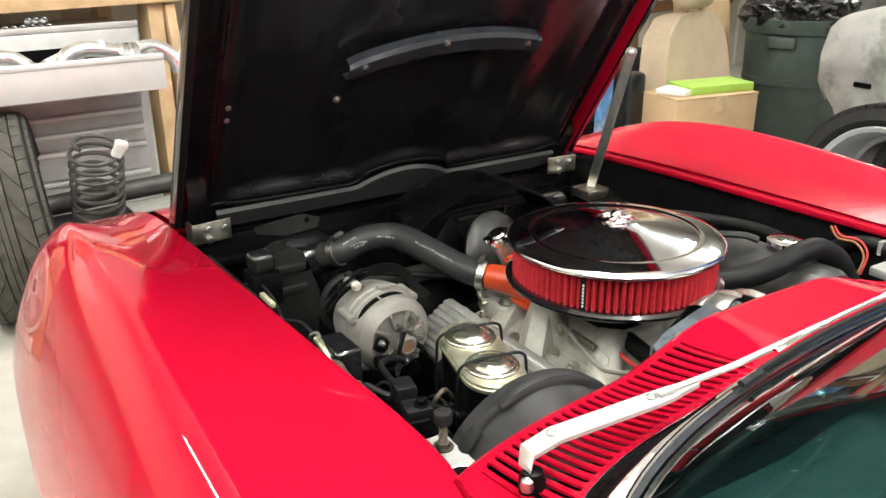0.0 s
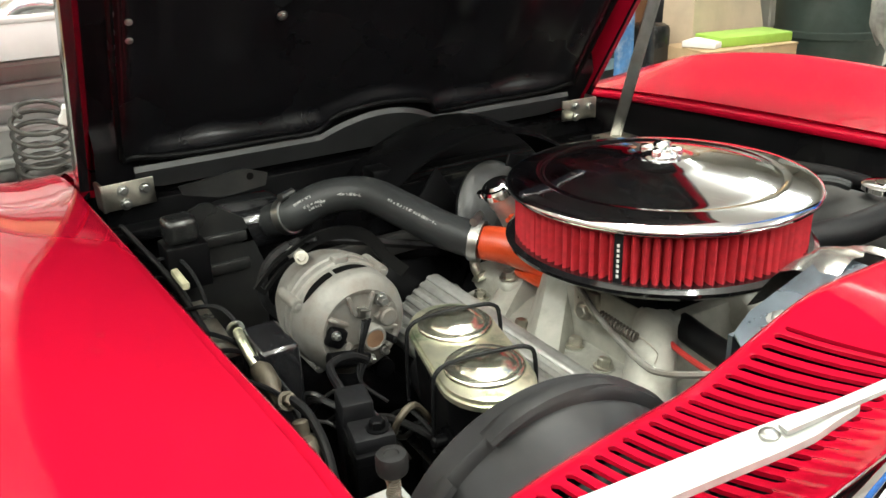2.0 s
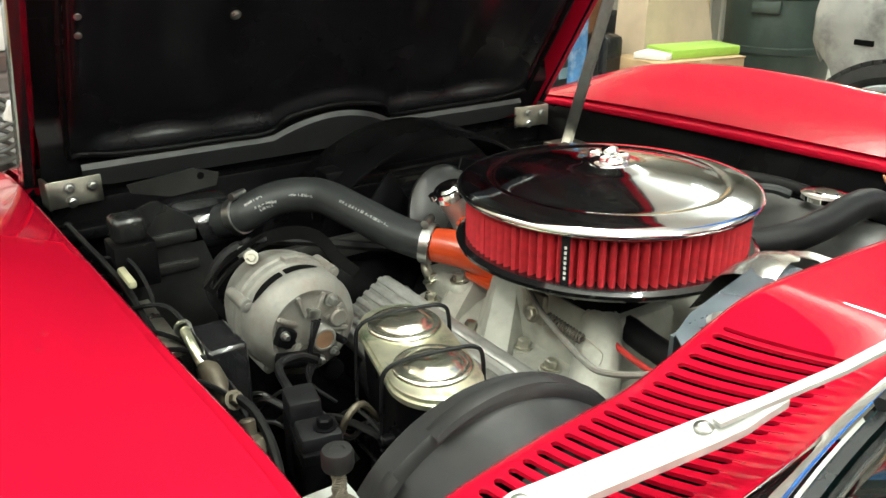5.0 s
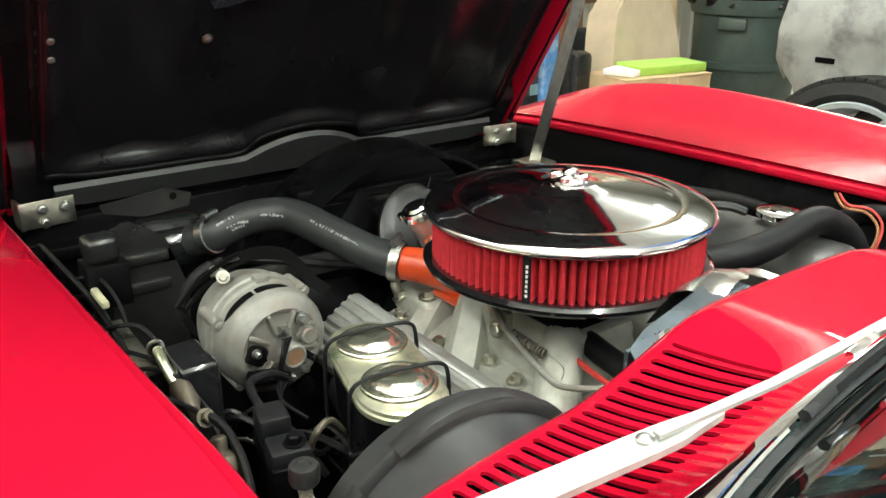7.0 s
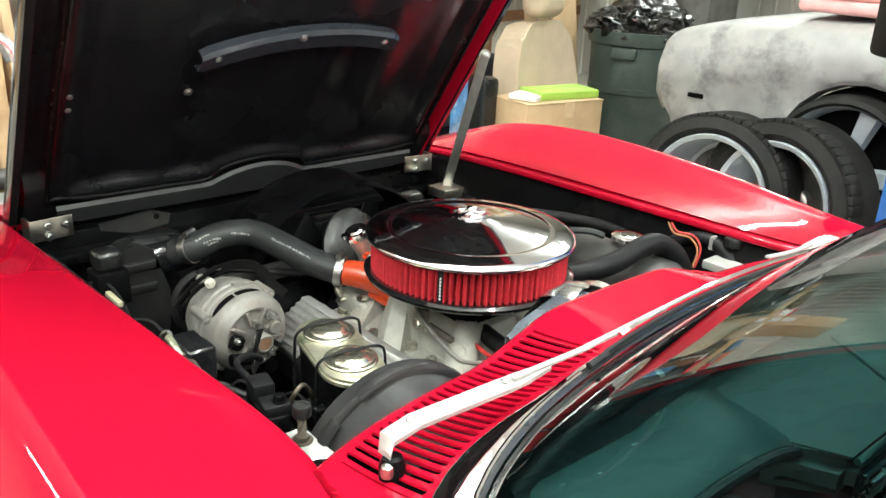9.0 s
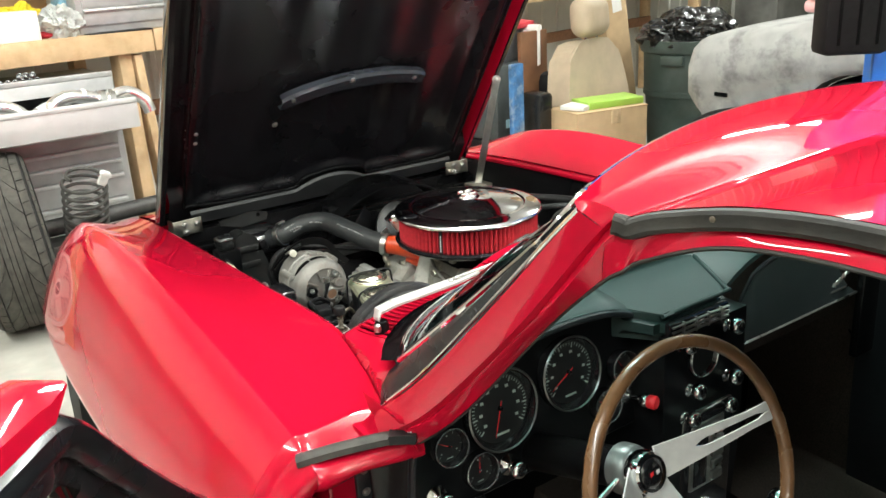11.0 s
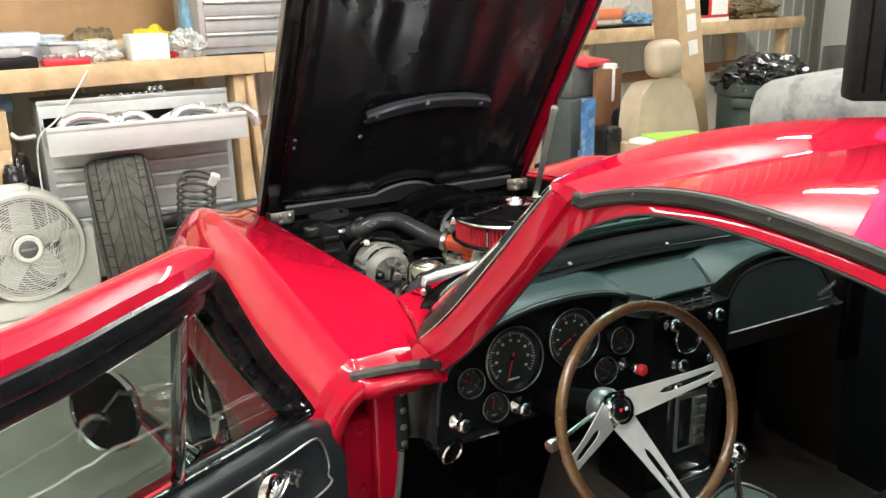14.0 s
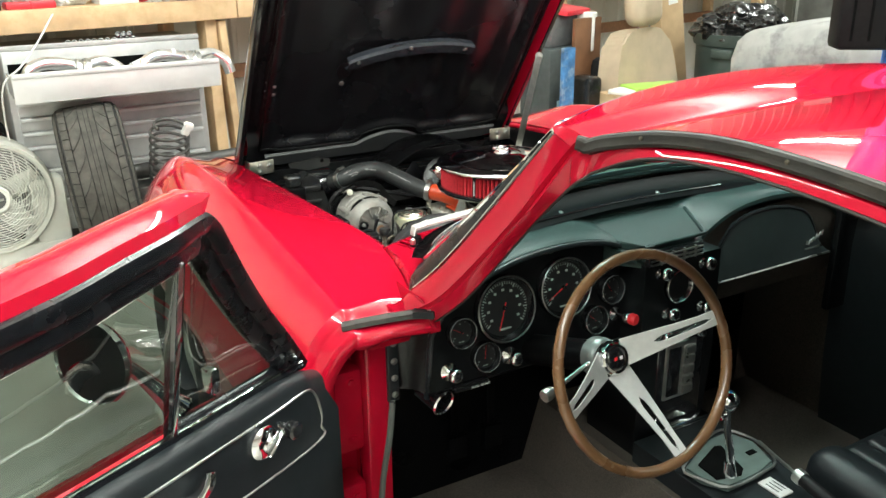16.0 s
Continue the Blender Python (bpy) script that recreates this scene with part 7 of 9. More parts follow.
def alternator():
    o = Vector((-0.297, 1.192, 0.729))
    ax = (0, 1, 0)
    a = smooth(part("alternator", add_lathe(B(), [(0.0, 0.008), (0.046, 0.008), (0.049, 0.001), (0.054, 0.0), (0.0625, 0.006), (0.0690, 0.014), (0.0712, 0.020), (0.0725, 0.050), (0.0755, 0.052), (0.0755, 0.062), (0.073, 0.064), (0.0765, 0.067), (0.0765, 0.080), (0.072, 0.083), (0.071, 0.105), (0.064, 0.125), (0.05, 0.132)], o, ax, 64), CASTG, car, "dusty cast aluminium alternator"), 30)
    # long arc slots on the rear case's shoulder: dark strips for the shade inside
    for a0, a1 in ((66, 103), (106, 146), (215, 250)):
        rows = []
        for k in range(17):
            an = radians(a0 + (a1 - a0) * k / 16)
            e = (k / 16 if a0 > 100 else 1 - k / 16) if a0 < 200 else 0.5
            taper = 0.0055 * (1 - max(0, e) ** 5) * (1 if 0 < k < 16 else 0.8) + 0.0006
            rows.append([o + Vector(((r + 0.0009) * math.cos(an), y, (r + 0.0009) * math.sin(an))) for r, y in ((0.0715, 0.0345 - taper), (0.0719, 0.0345), (0.0723, 0.0345 + taper))])
        part("vent_slot", add_loft(B(), rows), DARK, a)
    for an in (42, 152, 235, 325):
        c = o + Vector((0.0745 * math.cos(radians(an)), 0.040, 0.0745 * math.sin(radians(an))))
        part("case_lug", add_cyl(B(), c, c + Vector((0, 0.048, 0)), 0.0085, seg=16), CASTG, a)
        part("case_bolt", add_bolt(B(), c, (0, -1, 0), 0.0052, 0.0035), CASTG, a)
    part("ear", add_box(B(), (0.060, 0.050, -0.010), (0.081, 0.066, 0.010), Matrix.Translation(o) @ Matrix.Rotation(radians(-88), 4, "Y"), bevel=0.003), CASTG, a)
    part("rear_plate", add_lathe(B(), [(0.047, 0.0032), (0.0, 0.0030)], o, ax, 32), CASTG, a)
    for k in range(9):
        a0 = radians(40 * k + 8)
        rows = [[o + Vector((r * math.cos(a0 + d), y, r * math.sin(a0 + d))) for r, y in ((0.027, 0.0052), (0.033, 0.0040), (0.048, 0.0040), (0.0515, 0.0002))] for d in (-0.16, -0.05, 0.05, 0.16)]
        # vents 4 and 6 are coloured near-black for the shade inside
        part("rear_vent", add_loft(B(), rows), DARK if k in (4, 6) else CASTG, a)
        m9 = Matrix.Translation(o) @ Matrix.Rotation(-(a0 + radians(20)), 4, "Y")
        part("rear_rib", add_box(B(), (0.022, -0.0035, -0.0028), (0.052, 0.008, 0.0028), m9, bevel=0.0015), CASTG, a)
    part("heat_sink", add_prism(B(), [(-0.030, -0.044), (0.012, -0.050), (0.034, -0.034), (0.020, -0.022), (-0.018, -0.020)], 0.010, Matrix(((1, 0, 0, o.x), (0, 0, 1, o.y - 0.008), (0, 1, 0, o.z), (0, 0, 0, 1)))), GRIME, a)
    for bx, bz in ((-0.022, -0.034), (0.006, -0.040), (0.026, -0.034), (-0.040, 0.008)):
        part("stud", add_bolt(B(), o + Vector((bx, -0.009, bz)), (0, -1, 0), 0.0042, 0.008), STEEL, a)
    part("noise_can", add_cyl(B(), o + Vector((-0.052, -0.010, -0.024)), o + Vector((-0.018, -0.012, -0.030)), 0.0105, seg=18), BLACKP, a)
    hb = o + Vector((0.012, 0, -0.012))
    part("rear_bearing", add_lathe(B(), [(0.0165, 0.006), (0.0165, -0.012), (0.015, -0.014), (0.0125, -0.014), (0.0125, -0.011)], hb, ax, 28), CASTG, a)
    part("bearing_cap", add_lathe(B(), [(0.0128, -0.0118), (0.0, -0.0122)], hb, ax, 24), mat("rusty_cap", (0.30, 0.17, 0.10), 0.6, 0.3, vary=0.3), a)
    part("brush_holder", add_lathe(B(), [(0.012, 0.006), (0.012, -0.008), (0.010, -0.010), (0.0, -0.010)], o + Vector((0.036, 0, 0.010)), ax, 20), CASTG, a)
    part("capacitor", add_box(B(), (-0.046, -0.010, -0.030), (-0.020, 0.006, -0.004), Matrix.Translation(o) @ Matrix.Rotation(0.5, 4, "Y"), bevel=0.006), BLACKP, a)
    part("terminal_plug", add_box(B(), (-0.012, -0.008, 0.018), (0.004, 0.004, 0.029), Matrix.Translation(o) @ Matrix.Rotation(0.3, 4, "Y"), bevel=0.002), STEEL, a)
    part("terminal", add_bolt(B(), o + Vector((0.030, 0.002, 0.034)), (0, -1, 0), 0.006, 0.012), STEEL, a)
    part("shaft_end", add_lathe(B(), [(0.005, 0), (0.005, 0.020), (0.003, 0.022)], o + Vector((0.030, -0.004, -0.016)), (0.2, -1, 0), 12), BLACKP, a)
    for k in range(3):
        part("wire", add_tube(B(), [o + Vector((-0.004 + 0.005 * k, -0.014, 0.020)), o + Vector((-0.012, -0.022, 0.0 - 0.008 * k)), o + Vector((-0.016 + 0.008 * k, -0.018, -0.03)), o + Vector((-0.02, -0.03, -0.055)), o + Vector((0.0, -0.06, -0.075))], 0.0022, 6), RUBBER, a)
    # dark blocks on the rear face paint shaded slots
    for k in range(3):
        an = radians(200 + 40 * k)
        part("rear_slot", add_box(B(), (0.024, 0.0, -0.005), (0.040, 0.0045, 0.005), Matrix.Translation(o) @ Matrix.Rotation(-an, 4, "Y"), bevel=0.001), DARK, a)
    turn = Matrix.Translation(o + Vector((0, 0.06, 0))) @ (Vector((0, 1, 0)).rotation_difference(Vector((-0.03, 1, 0.03)))).to_matrix().to_4x4() @ Matrix.Translation(-o - Vector((0, 0.06, 0)))
    for ob in [a] + list(a.children):
        ob.data.transform(turn)
    # pulley and slotted bracket arm with its bolt
    part("pulley", add_lathe(B(), [(0.03, 0.132), (0.036, 0.136), (0.028, 0.144), (0.036, 0.152), (0.02, 0.156)], o, ax, 28), ZINC, a)
    arm = catmull([(-0.398, 1.262, 0.780), (-0.372, 1.265, 0.803), (-0.344, 1.268, 0.817), (-0.318, 1.271, 0.827), (-0.285, 1.274, 0.829), (-0.252, 1.277, 0.820), (-0.229, 1.280, 0.803), (-0.210, 1.283, 0.775), (-0.179, 1.286, 0.743)], 4)
    edge = []
    for k, p in enumerate(arm):
        d = (arm[min(k + 1, len(arm) - 1)] - arm[max(k - 1, 0)]).normalized()
        edge.append(Vector((-d.z, 0, d.x)).normalized())

    def rail(bm, k0, k1, lo, hi):
        return add_loft(bm, [[arm[k] + edge[k] * s + Vector((0, t, 0)) for s, t in ((lo, 0), (hi, 0), (hi, 0.005), (lo, 0.005))] for k in range(k0, k1 + 1)], closed_u=True, caps=True)
    bm = B()
    rail(bm, 0, 1, -0.0085, 0.0085)
    rail(bm, 1, 13, 0.0038, 0.0085)
    rail(bm, 1, 13, -0.0085, -0.0038)
    rail(bm, 13, len(arm) - 1, -0.0085, 0.0085)
    b = part("alternator_bracket", bm, BLACKP, car, "black slotted alternator bracket")
    part("bolt", add_bolt(B(), (-0.339, 1.261, 0.813), (-0.25, -0.9, 0.35), 0.0060, 0.006), ZINC, b)
    part("ear", add_cyl(B(), (-0.338, 1.268, 0.812), (-0.330, 1.315, 0.800), 0.009, seg=14), CASTG, a)
    part("ear", add_cyl(B(), (-0.262, 1.20, 0.655), (-0.262, 1.31, 0.655), 0.014, seg=14), BLACKP, a)


alternator()


def master_cylinder():
    M = Matrix.Translation((-0.278, 0.967, 0.0)) @ Matrix.Rotation(radians(-14.3), 4, "Z") @ Matrix.Diagonal((0.92, 1.06, 1, 1))

    def ring(w, l, z, r):
        return [M @ Vector((x, y, z)) for x, y in rounded(w, l, r, 7)]
    c = smooth(part("master_cylinder", add_loft(B(), [ring(0.062, 0.16, 0.690, 0.028), ring(0.082, 0.184, 0.705, 0.038), ring(0.088, 0.190, 0.755, 0.042), ring(0.094, 0.196, 0.788, 0.045)], closed_u=True, caps=True), BLACKP, car, "black cast-iron master cylinder with gold cover"), 40)
    smooth(part("cover", add_loft(B(), [ring(0.096, 0.199, 0.787, 0.046), ring(0.104, 0.206, 0.788, 0.050), ring(0.104, 0.206, 0.793, 0.050), ring(0.099, 0.201, 0.794, 0.048), ring(0.098, 0.200, 0.798, 0.047), ring(0.090, 0.192, 0.800, 0.043)], closed_u=True, caps=True), GOLDZ, c, "gold cadmium-plated cover"), 40)
    for y in (0.045, -0.045):
        smooth(part("dome", add_lathe(B(), [(0.041, 0.7995), (0.0405, 0.8030), (0.0385, 0.8050), (0.035, 0.8042), (0.032, 0.8035), (0.029, 0.8062), (0.024, 0.8100), (0.017, 0.8118), (0.010, 0.8112), (0.005, 0.8100), (0.0, 0.8096)], M @ Vector((0.001, y, 0)), (0, 0, 1), 40), DOMEZ, c), 60)
    for y in (0.05, -0.045):
        p = [M @ Vector(q) for q in ((-0.058, y, 0.715), (-0.057, y, 0.775), (-0.053, y, 0.803), (-0.03, y, 0.813), (0.02, y, 0.816), (0.050, y, 0.814), (0.059, y, 0.797), (0.060, y, 0.74))]
        part("bail_wire", add_tube(B(), p, 0.0023, 8), RUBBER, c)
    part("port", add_lathe(B(), [(0.012, 0), (0.012, 0.012), (0.007, 0.014), (0.006, 0.026), (0.004, 0.028)], M @ Vector((-0.036, -0.055, 0.735)), (-1, 0, 0.1), 14), BLACKP, c)
    part("bore", add_cyl(B(), M @ Vector((-0.01, -0.12, 0.705)), M @ Vector((-0.01, 0.115, 0.705)), 0.027, seg=20), BLACKP, c)
    part("reaction_plate", add_lathe(B(), [(0.026, 0), (0.026, 0.03), (0.023, 0.032), (0.023, 0.05)], M @ Vector((-0.028, -0.10, 0.715)), (0, -1, 0), 20), ZINC, c)
    # booster
    o = Vector((-0.352, 0.668, 0.752))
    b = smooth(part("brake_booster", add_lathe(B(), [(0.075, -0.03), (0.105, 0.0), (0.122, 0.035), (0.128, 0.058), (0.134, 0.060), (0.137, 0.063), (0.137, 0.084), (0.131, 0.091), (0.118, 0.104), (0.085, 0.122), (0.04, 0.128), (0.0, 0.128)], o, (0.08, 1, 0), 72), BOOST, car, "black brake booster drum"), 40)
    for a0, a1 in ((15, 52), (68, 118), (134, 170), (190, 250), (280, 340)):
        rows = []
        for k in range(11):
            an = radians(a0 + (a1 - a0) * k / 10)
            e = 1 - abs(k / 5 - 1) ** 6
            rows.append([o + Vector((r * math.cos(an) + 0.08 * y, y, r * math.sin(an))) for r, y in ((0.1368, 0.0765), (0.1372 + 0.0016 * e, 0.075), (0.1376 + 0.0020 * e, 0.068), (0.1372 + 0.0012 * e, 0.061), (0.1340, 0.0585))])
        smooth(part("crimp", add_loft(B(), rows), BOOST, b), 40)


master_cylinder()


def brake_block():
    m = Matrix.Translation((-0.407, 0.958, 0.735)) @ Matrix.Rotation(radians(-12), 4, "Z")
    b = part("proportioning_valve", add_box(B(), (-0.019, -0.050, -0.045), (0.019, 0.040, 0.022), m, bevel=0.004), BLACKP, car, "black brake valve block")
    part("plate", add_box(B(), (-0.017, -0.045, 0.020), (0.022, -0.008, 0.036), m, bevel=0.003), RUBBER, b)
    part("step", add_box(B(), (-0.018, 0.002, 0.020), (0.014, 0.040, 0.046), m, bevel=0.004), RUBBER, b)
    part("bolt", add_bolt(B(), (-0.405, 0.927, 0.770), (0, 0, 1), 0.0075, 0.010), BLACKP, b)
    part("alternator_lead", add_tube(B(), [(-0.405, 0.995, 0.772), (-0.393, 1.040, 0.752), (-0.376, 1.105, 0.742), (-0.345, 1.120, 0.738), (-0.320, 1.130, 0.72)], 0.0052, 8), RUBBER, b)
    part("brake_line", add_tube(B(), [(-0.390, 0.925, 0.760), (-0.387, 0.915, 0.782), (-0.368, 0.922, 0.785), (-0.338, 0.945, 0.745)], 0.0036, 8), DUSTY, b)
    bump = part("hood_bumper", add_lathe(B(), [(0.0135, 0.770), (0.0145, 0.773), (0.0145, 0.785), (0.013, 0.788), (0.007, 0.7885), (0.006, 0.787), (0.0, 0.787)], (-0.408, 0.872, 0), (0, 0, 1), 24), RUBBER, car, "black rubber hood bumper on a threaded stud")
    part("stud", add_tube(B(), [(-0.408 + 0.0062 * math.cos(k * 1.3), 0.872 + 0.0062 * math.sin(k * 1.3), 0.728 + 0.00055 * k) for k in range(74)], 0.0014, 4, raw=True), DUSTY, bump)
    part("stud_core", add_cyl(B(), (-0.408, 0.872, 0.715), (-0.408, 0.872, 0.77), 0.0055), DUSTY, bump)
    part("nut", add_bolt(B(), (-0.408, 0.872, 0.727), (0, 0, 1), 0.011, 0.009), DUSTY, bump)
    br = part("bumper_bracket", add_box(B(), (-0.492, 0.76, 0.712), (-0.386, 0.905, 0.727), pose(0, 0, 0), bevel=0.003), WIPER, car, "bare aluminium corner bracket")
    part("hole", add_lathe(B(), [(0.030, 0.7268), (0.034, 0.7285), (0.036, 0.7272)], (-0.425, 0.79, 0), (0, 0, 1), 28), STEEL, br)
    # dark disc colours the hole as if deep in shade
    part("hole_dark", add_lathe(B(), [(0.030, 0.7276), (0.0, 0.7277)], (-0.425, 0.79, 0), (0, 0, 1), 28), DARK, br)
    part("grommet", add_lathe(B(), [(0.016, 0.7268), (0.016, 0.730), (0.0, 0.7305)], (-0.475, 0.83, 0), (0, 0, 1), 20), WIPER, br)
    # the bracket stands on the fender ledge, close under the hood
    lift = Matrix.Translation((-0.692, 0.309, 1.213)) @ Matrix.Scale(0.79, 4) @ Matrix.Translation((0.682, -0.309, -1.215))
    for ob in [bump, br] + list(bump.children) + list(br.children):
        ob.data.transform(lift)


brake_block()


def left_side_bits():
    r = part("horn_relay", add_box(B(), (-0.466, 1.43, 0.798), (-0.419, 1.472, 0.837), bevel=0.011, seg=3), SUPG, car, "small black relay box with a rounded lid")
    part("base", add_box(B(), (-0.470, 1.425, 0.735), (-0.412, 1.478, 0.799), bevel=0.003), BLACKP, r)
    h = part("wiring_harness", add_tube(B(), [(-0.492, 1.62, 0.780), (-0.487, 1.50, 0.782), (-0.480, 1.35, 0.778), (-0.476, 1.2, 0.750), (-0.472, 1.05, 0.70), (-0.47, 0.9, 0.66)], 0.0048, 8), RUBBER, car, "black taped wiring harness")
    part("connector", add_box(B(), (-0.482, 1.300, 0.790), (-0.472, 1.358, 0.800), bevel=0.003), mat("cream_plastic", (0.34, 0.32, 0.21), 0.5), h)
    rng = random.Random(4)
    for k in range(9):
        y = 1.60 - 0.062 * k
        part("wire", add_tube(B(), [(-0.49, y, 0.77), (-0.47 + rng.uniform(-0.01, 0.02), y - 0.05, 0.775 + rng.uniform(-0.02, 0.012)), (-0.46 + rng.uniform(-0.02, 0.03), y - 0.11, 0.74), (-0.47, y - 0.18, 0.73)], 0.0028, 6), RUBBER, h)
    part("terminal_strip", add_box(B(), (-0.492, 1.06, 0.72), (-0.455, 1.17, 0.745), pose(0, 0, 0), bevel=0.004), BLACKP, h)
    part("fender_bracket", add_box(B(), (-0.456, 1.10, 0.60), (-0.409, 1.175, 0.785), pose(0, 0, 0), bevel=0.007, seg=3), GLOSSB, car, "glossy black steering box bracket")
    part("brace", add_box(B(), (-0.478, 1.17, 0.752), (-0.455, 1.33, 0.760), bevel=0.002), ZINC, h)
    for k in range(9):
        x, y = -0.43 + 0.018 * k, 1.16 - 0.022 * k
        part("wire", add_tube(B(), [(x - 0.02, y + 0.05, 0.66), (x, y, 0.70 + rng.uniform(-0.01, 0.02)), (x + 0.02, y - 0.04 + rng.uniform(-0.02, 0.02), 0.70 + rng.uniform(-0.03, 0.01)), (x + 0.05, y - 0.05, 0.66 + rng.uniform(-0.02, 0.03)), (x + 0.07, y - 0.09, 0.64)], 0.0024 + 0.0010 * (k % 3), 6), SUPG, h)
    c = smooth(part("fuel_filter", add_lathe(B(), [(0.006, -0.006), (0.011, 0), (0.0125, 0.006), (0.0125, 0.030), (0.009, 0.036), (0.0075, 0.040), (0.0075, 0.055), (0.004, 0.058)], (-0.456, 1.108, 0.766), (0.05, -0.85, -0.35), 18), DUSTY, car, "small dull metal line fitting"), 30)
    part("brass_fitting", add_tube(B(), [(-0.458, 1.165, 0.785), (-0.462, 1.135, 0.786), (-0.460, 1.108, 0.770)], 0.0058, 10), GOLDZ, c)
    part("brass_nut", add_bolt(B(), (-0.458, 1.172, 0.785), (0, 1, 0), 0.007, 0.008), STEEL, c)
    c2 = smooth(part("coil_can", add_lathe(B(), [(0.020, -0.11), (0.020, -0.006), (0.016, 0.001), (0.008, 0.005), (0.008, 0.018), (0.006, 0.020)], (-0.458, 0.985, 0.745), (0.05, 0.35, 1), 22), DUSTY, car, "dull brass canister with a black lead"), 30)
    part("terminal_nut", add_bolt(B(), (-0.455, 1.030, 0.764), (0.1, -0.5, 0.4), 0.007, 0.009), DUSTY, c2)
    part("lead", add_tube(B(), [(-0.453, 1.028, 0.768), (-0.446, 1.000, 0.764), (-0.444, 0.965, 0.745), (-0.450, 0.930, 0.715), (-0.455, 0.90, 0.65)], 0.0050, 8), RUBBER, c2)


left_side_bits()


def right_side_bits():
    t = smooth(part("coolant_tank", add_lathe(B(), [(0.0, -0.12), (0.060, -0.12), (0.068, -0.105), (0.068, 0.105), (0.060, 0.12), (0.0, 0.12)], (0.385, 0.95, 0.755), (0, 1, 0), 36), mat("tank_grey", (0.065, 0.065, 0.063), 0.45, 0.4, vary=0.3, scale=30, dirt=(0.06, 0.06, 0.055), dirt_amount=0.4), car, "aluminium coolant expansion tank"), 40)
    smooth(part("cap", add_lathe(B(), [(0.026, 0.815), (0.028, 0.832), (0.034, 0.833), (0.034, 0.840), (0.030, 0.842), (0.018, 0.8425), (0.016, 0.844), (0.0, 0.8445)], (0.405, 0.955, 0), (0, 0, 1), 28), CHROME, t, "pressed metal radiator cap"), 30)
    part("nipple", add_tube(B(), [(0.365, 0.985, 0.838), (0.345, 1.005, 0.846), (0.32, 1.05, 0.84), (0.30, 1.13, 0.82)], 0.007, 8), HOSE, t)
    smooth(part("heater_hose", add_tube(B(), [(0.165, 0.935, 0.815), (0.228, 0.895, 0.829), (0.290, 0.885, 0.838), (0.345, 0.882, 0.850), (0.395, 0.880, 0.848), (0.440, 0.868, 0.820), (0.462, 0.850, 0.775), (0.455, 0.78, 0.74)], 0.0205, 16), RUBBER, car, "black heater hose"))
    part("heater_hose", add_tube(B(), [(0.50, 0.96, 0.79), (0.515, 0.88, 0.835), (0.525, 0.82, 0.83), (0.52, 0.75, 0.77)], 0.014, 12), RUBBER, car)
    part("heater_hose", add_tube(B(), [(0.27, 1.22, 0.80), (0.36, 1.25, 0.81), (0.45, 1.22, 0.80), (0.505, 1.10, 0.80), (0.51, 0.96, 0.79)], 0.012, 10), RUBBER, car)
    part("wire", add_tube(B(), [(0.492, 0.918, 0.862), (0.490, 0.900, 0.848), (0.500, 0.870, 0.846), (0.497, 0.848, 0.826), (0.481, 0.846, 0.79)], 0.0022, 6), mat("red_wire", (0.5, 0.03, 0.025), 0.5), car)
    part("wire", add_tube(B(), [(0.487, 0.922, 0.862), (0.483, 0.902, 0.845), (0.493, 0.872, 0.842), (0.490, 0.850, 0.822), (0.474, 0.848, 0.79)], 0.0022, 6), mat("brown_wire", (0.25, 0.10, 0.04), 0.5), car)
    br = part("bumper_bracket", add_box(B(), (0.470, 0.725, 0.800), (0.565, 0.825, 0.817), bevel=0.003), WIPER, car, "bare aluminium corner bracket")
    part("hood_bumper", add_lathe(B(), [(0.006, 0.817), (0.006, 0.838), (0.018, 0.840), (0.018, 0.852), (0.016, 0.856), (0.0, 0.857)], (0.530, 0.800, 0), (0, 0, 1), 20), RUBBER, br)
    part("pad_top", add_lathe(B(), [(0.0155, 0.8565), (0.0, 0.8585)], (0.530, 0.800, 0), (0, 0, 1), 20), HOSE, br)
    part("wire_clip", add_prism(B(), [(0, 0), (0.006, 0), (0.006, 0.020), (0.018, 0.020), (0.018, 0.026), (0, 0.026)], 0.006, Matrix.Translation((0.508, 0.838, 0.826)) @ Matrix.Rotation(radians(90), 4, "X")), WIPER, car, "small white wire clip")
    part("heater_box", add_box(B(), (0.20, 0.62, 0.50), (0.50, 0.76, 0.79), bevel=0.02), BLACKP, car)
    part("shock_tower", add_box(B(), (0.30, 1.22, 0.62), (0.48, 1.50, 0.775), bevel=0.02), BLACKP, car)


right_side_bits()

# ---- cabin ----
ARCH_X = (-0.66, -0.60, -0.573, -0.537, -0.474, -0.424, -0.366, -0.29, -0.22, -0.165, -0.109, -0.07, -0.03, 0.02)
ARCH_Z = (0.74, 0.780, 0.841, 0.878, 0.906, 0.921, 0.932, 0.936, 0.932, 0.922, 0.898, 0.872, 0.850, 0.842)


def arch(x):
    """Height of the dash's two hooded arches, alike about the centre line."""
    x = x if x < 0.02 else 0.04 - x
    return sum(float(np.interp(x + d, ARCH_X, ARCH_Z)) for d in (-0.02, -0.01, 0, 0.01, 0.02)) / 5


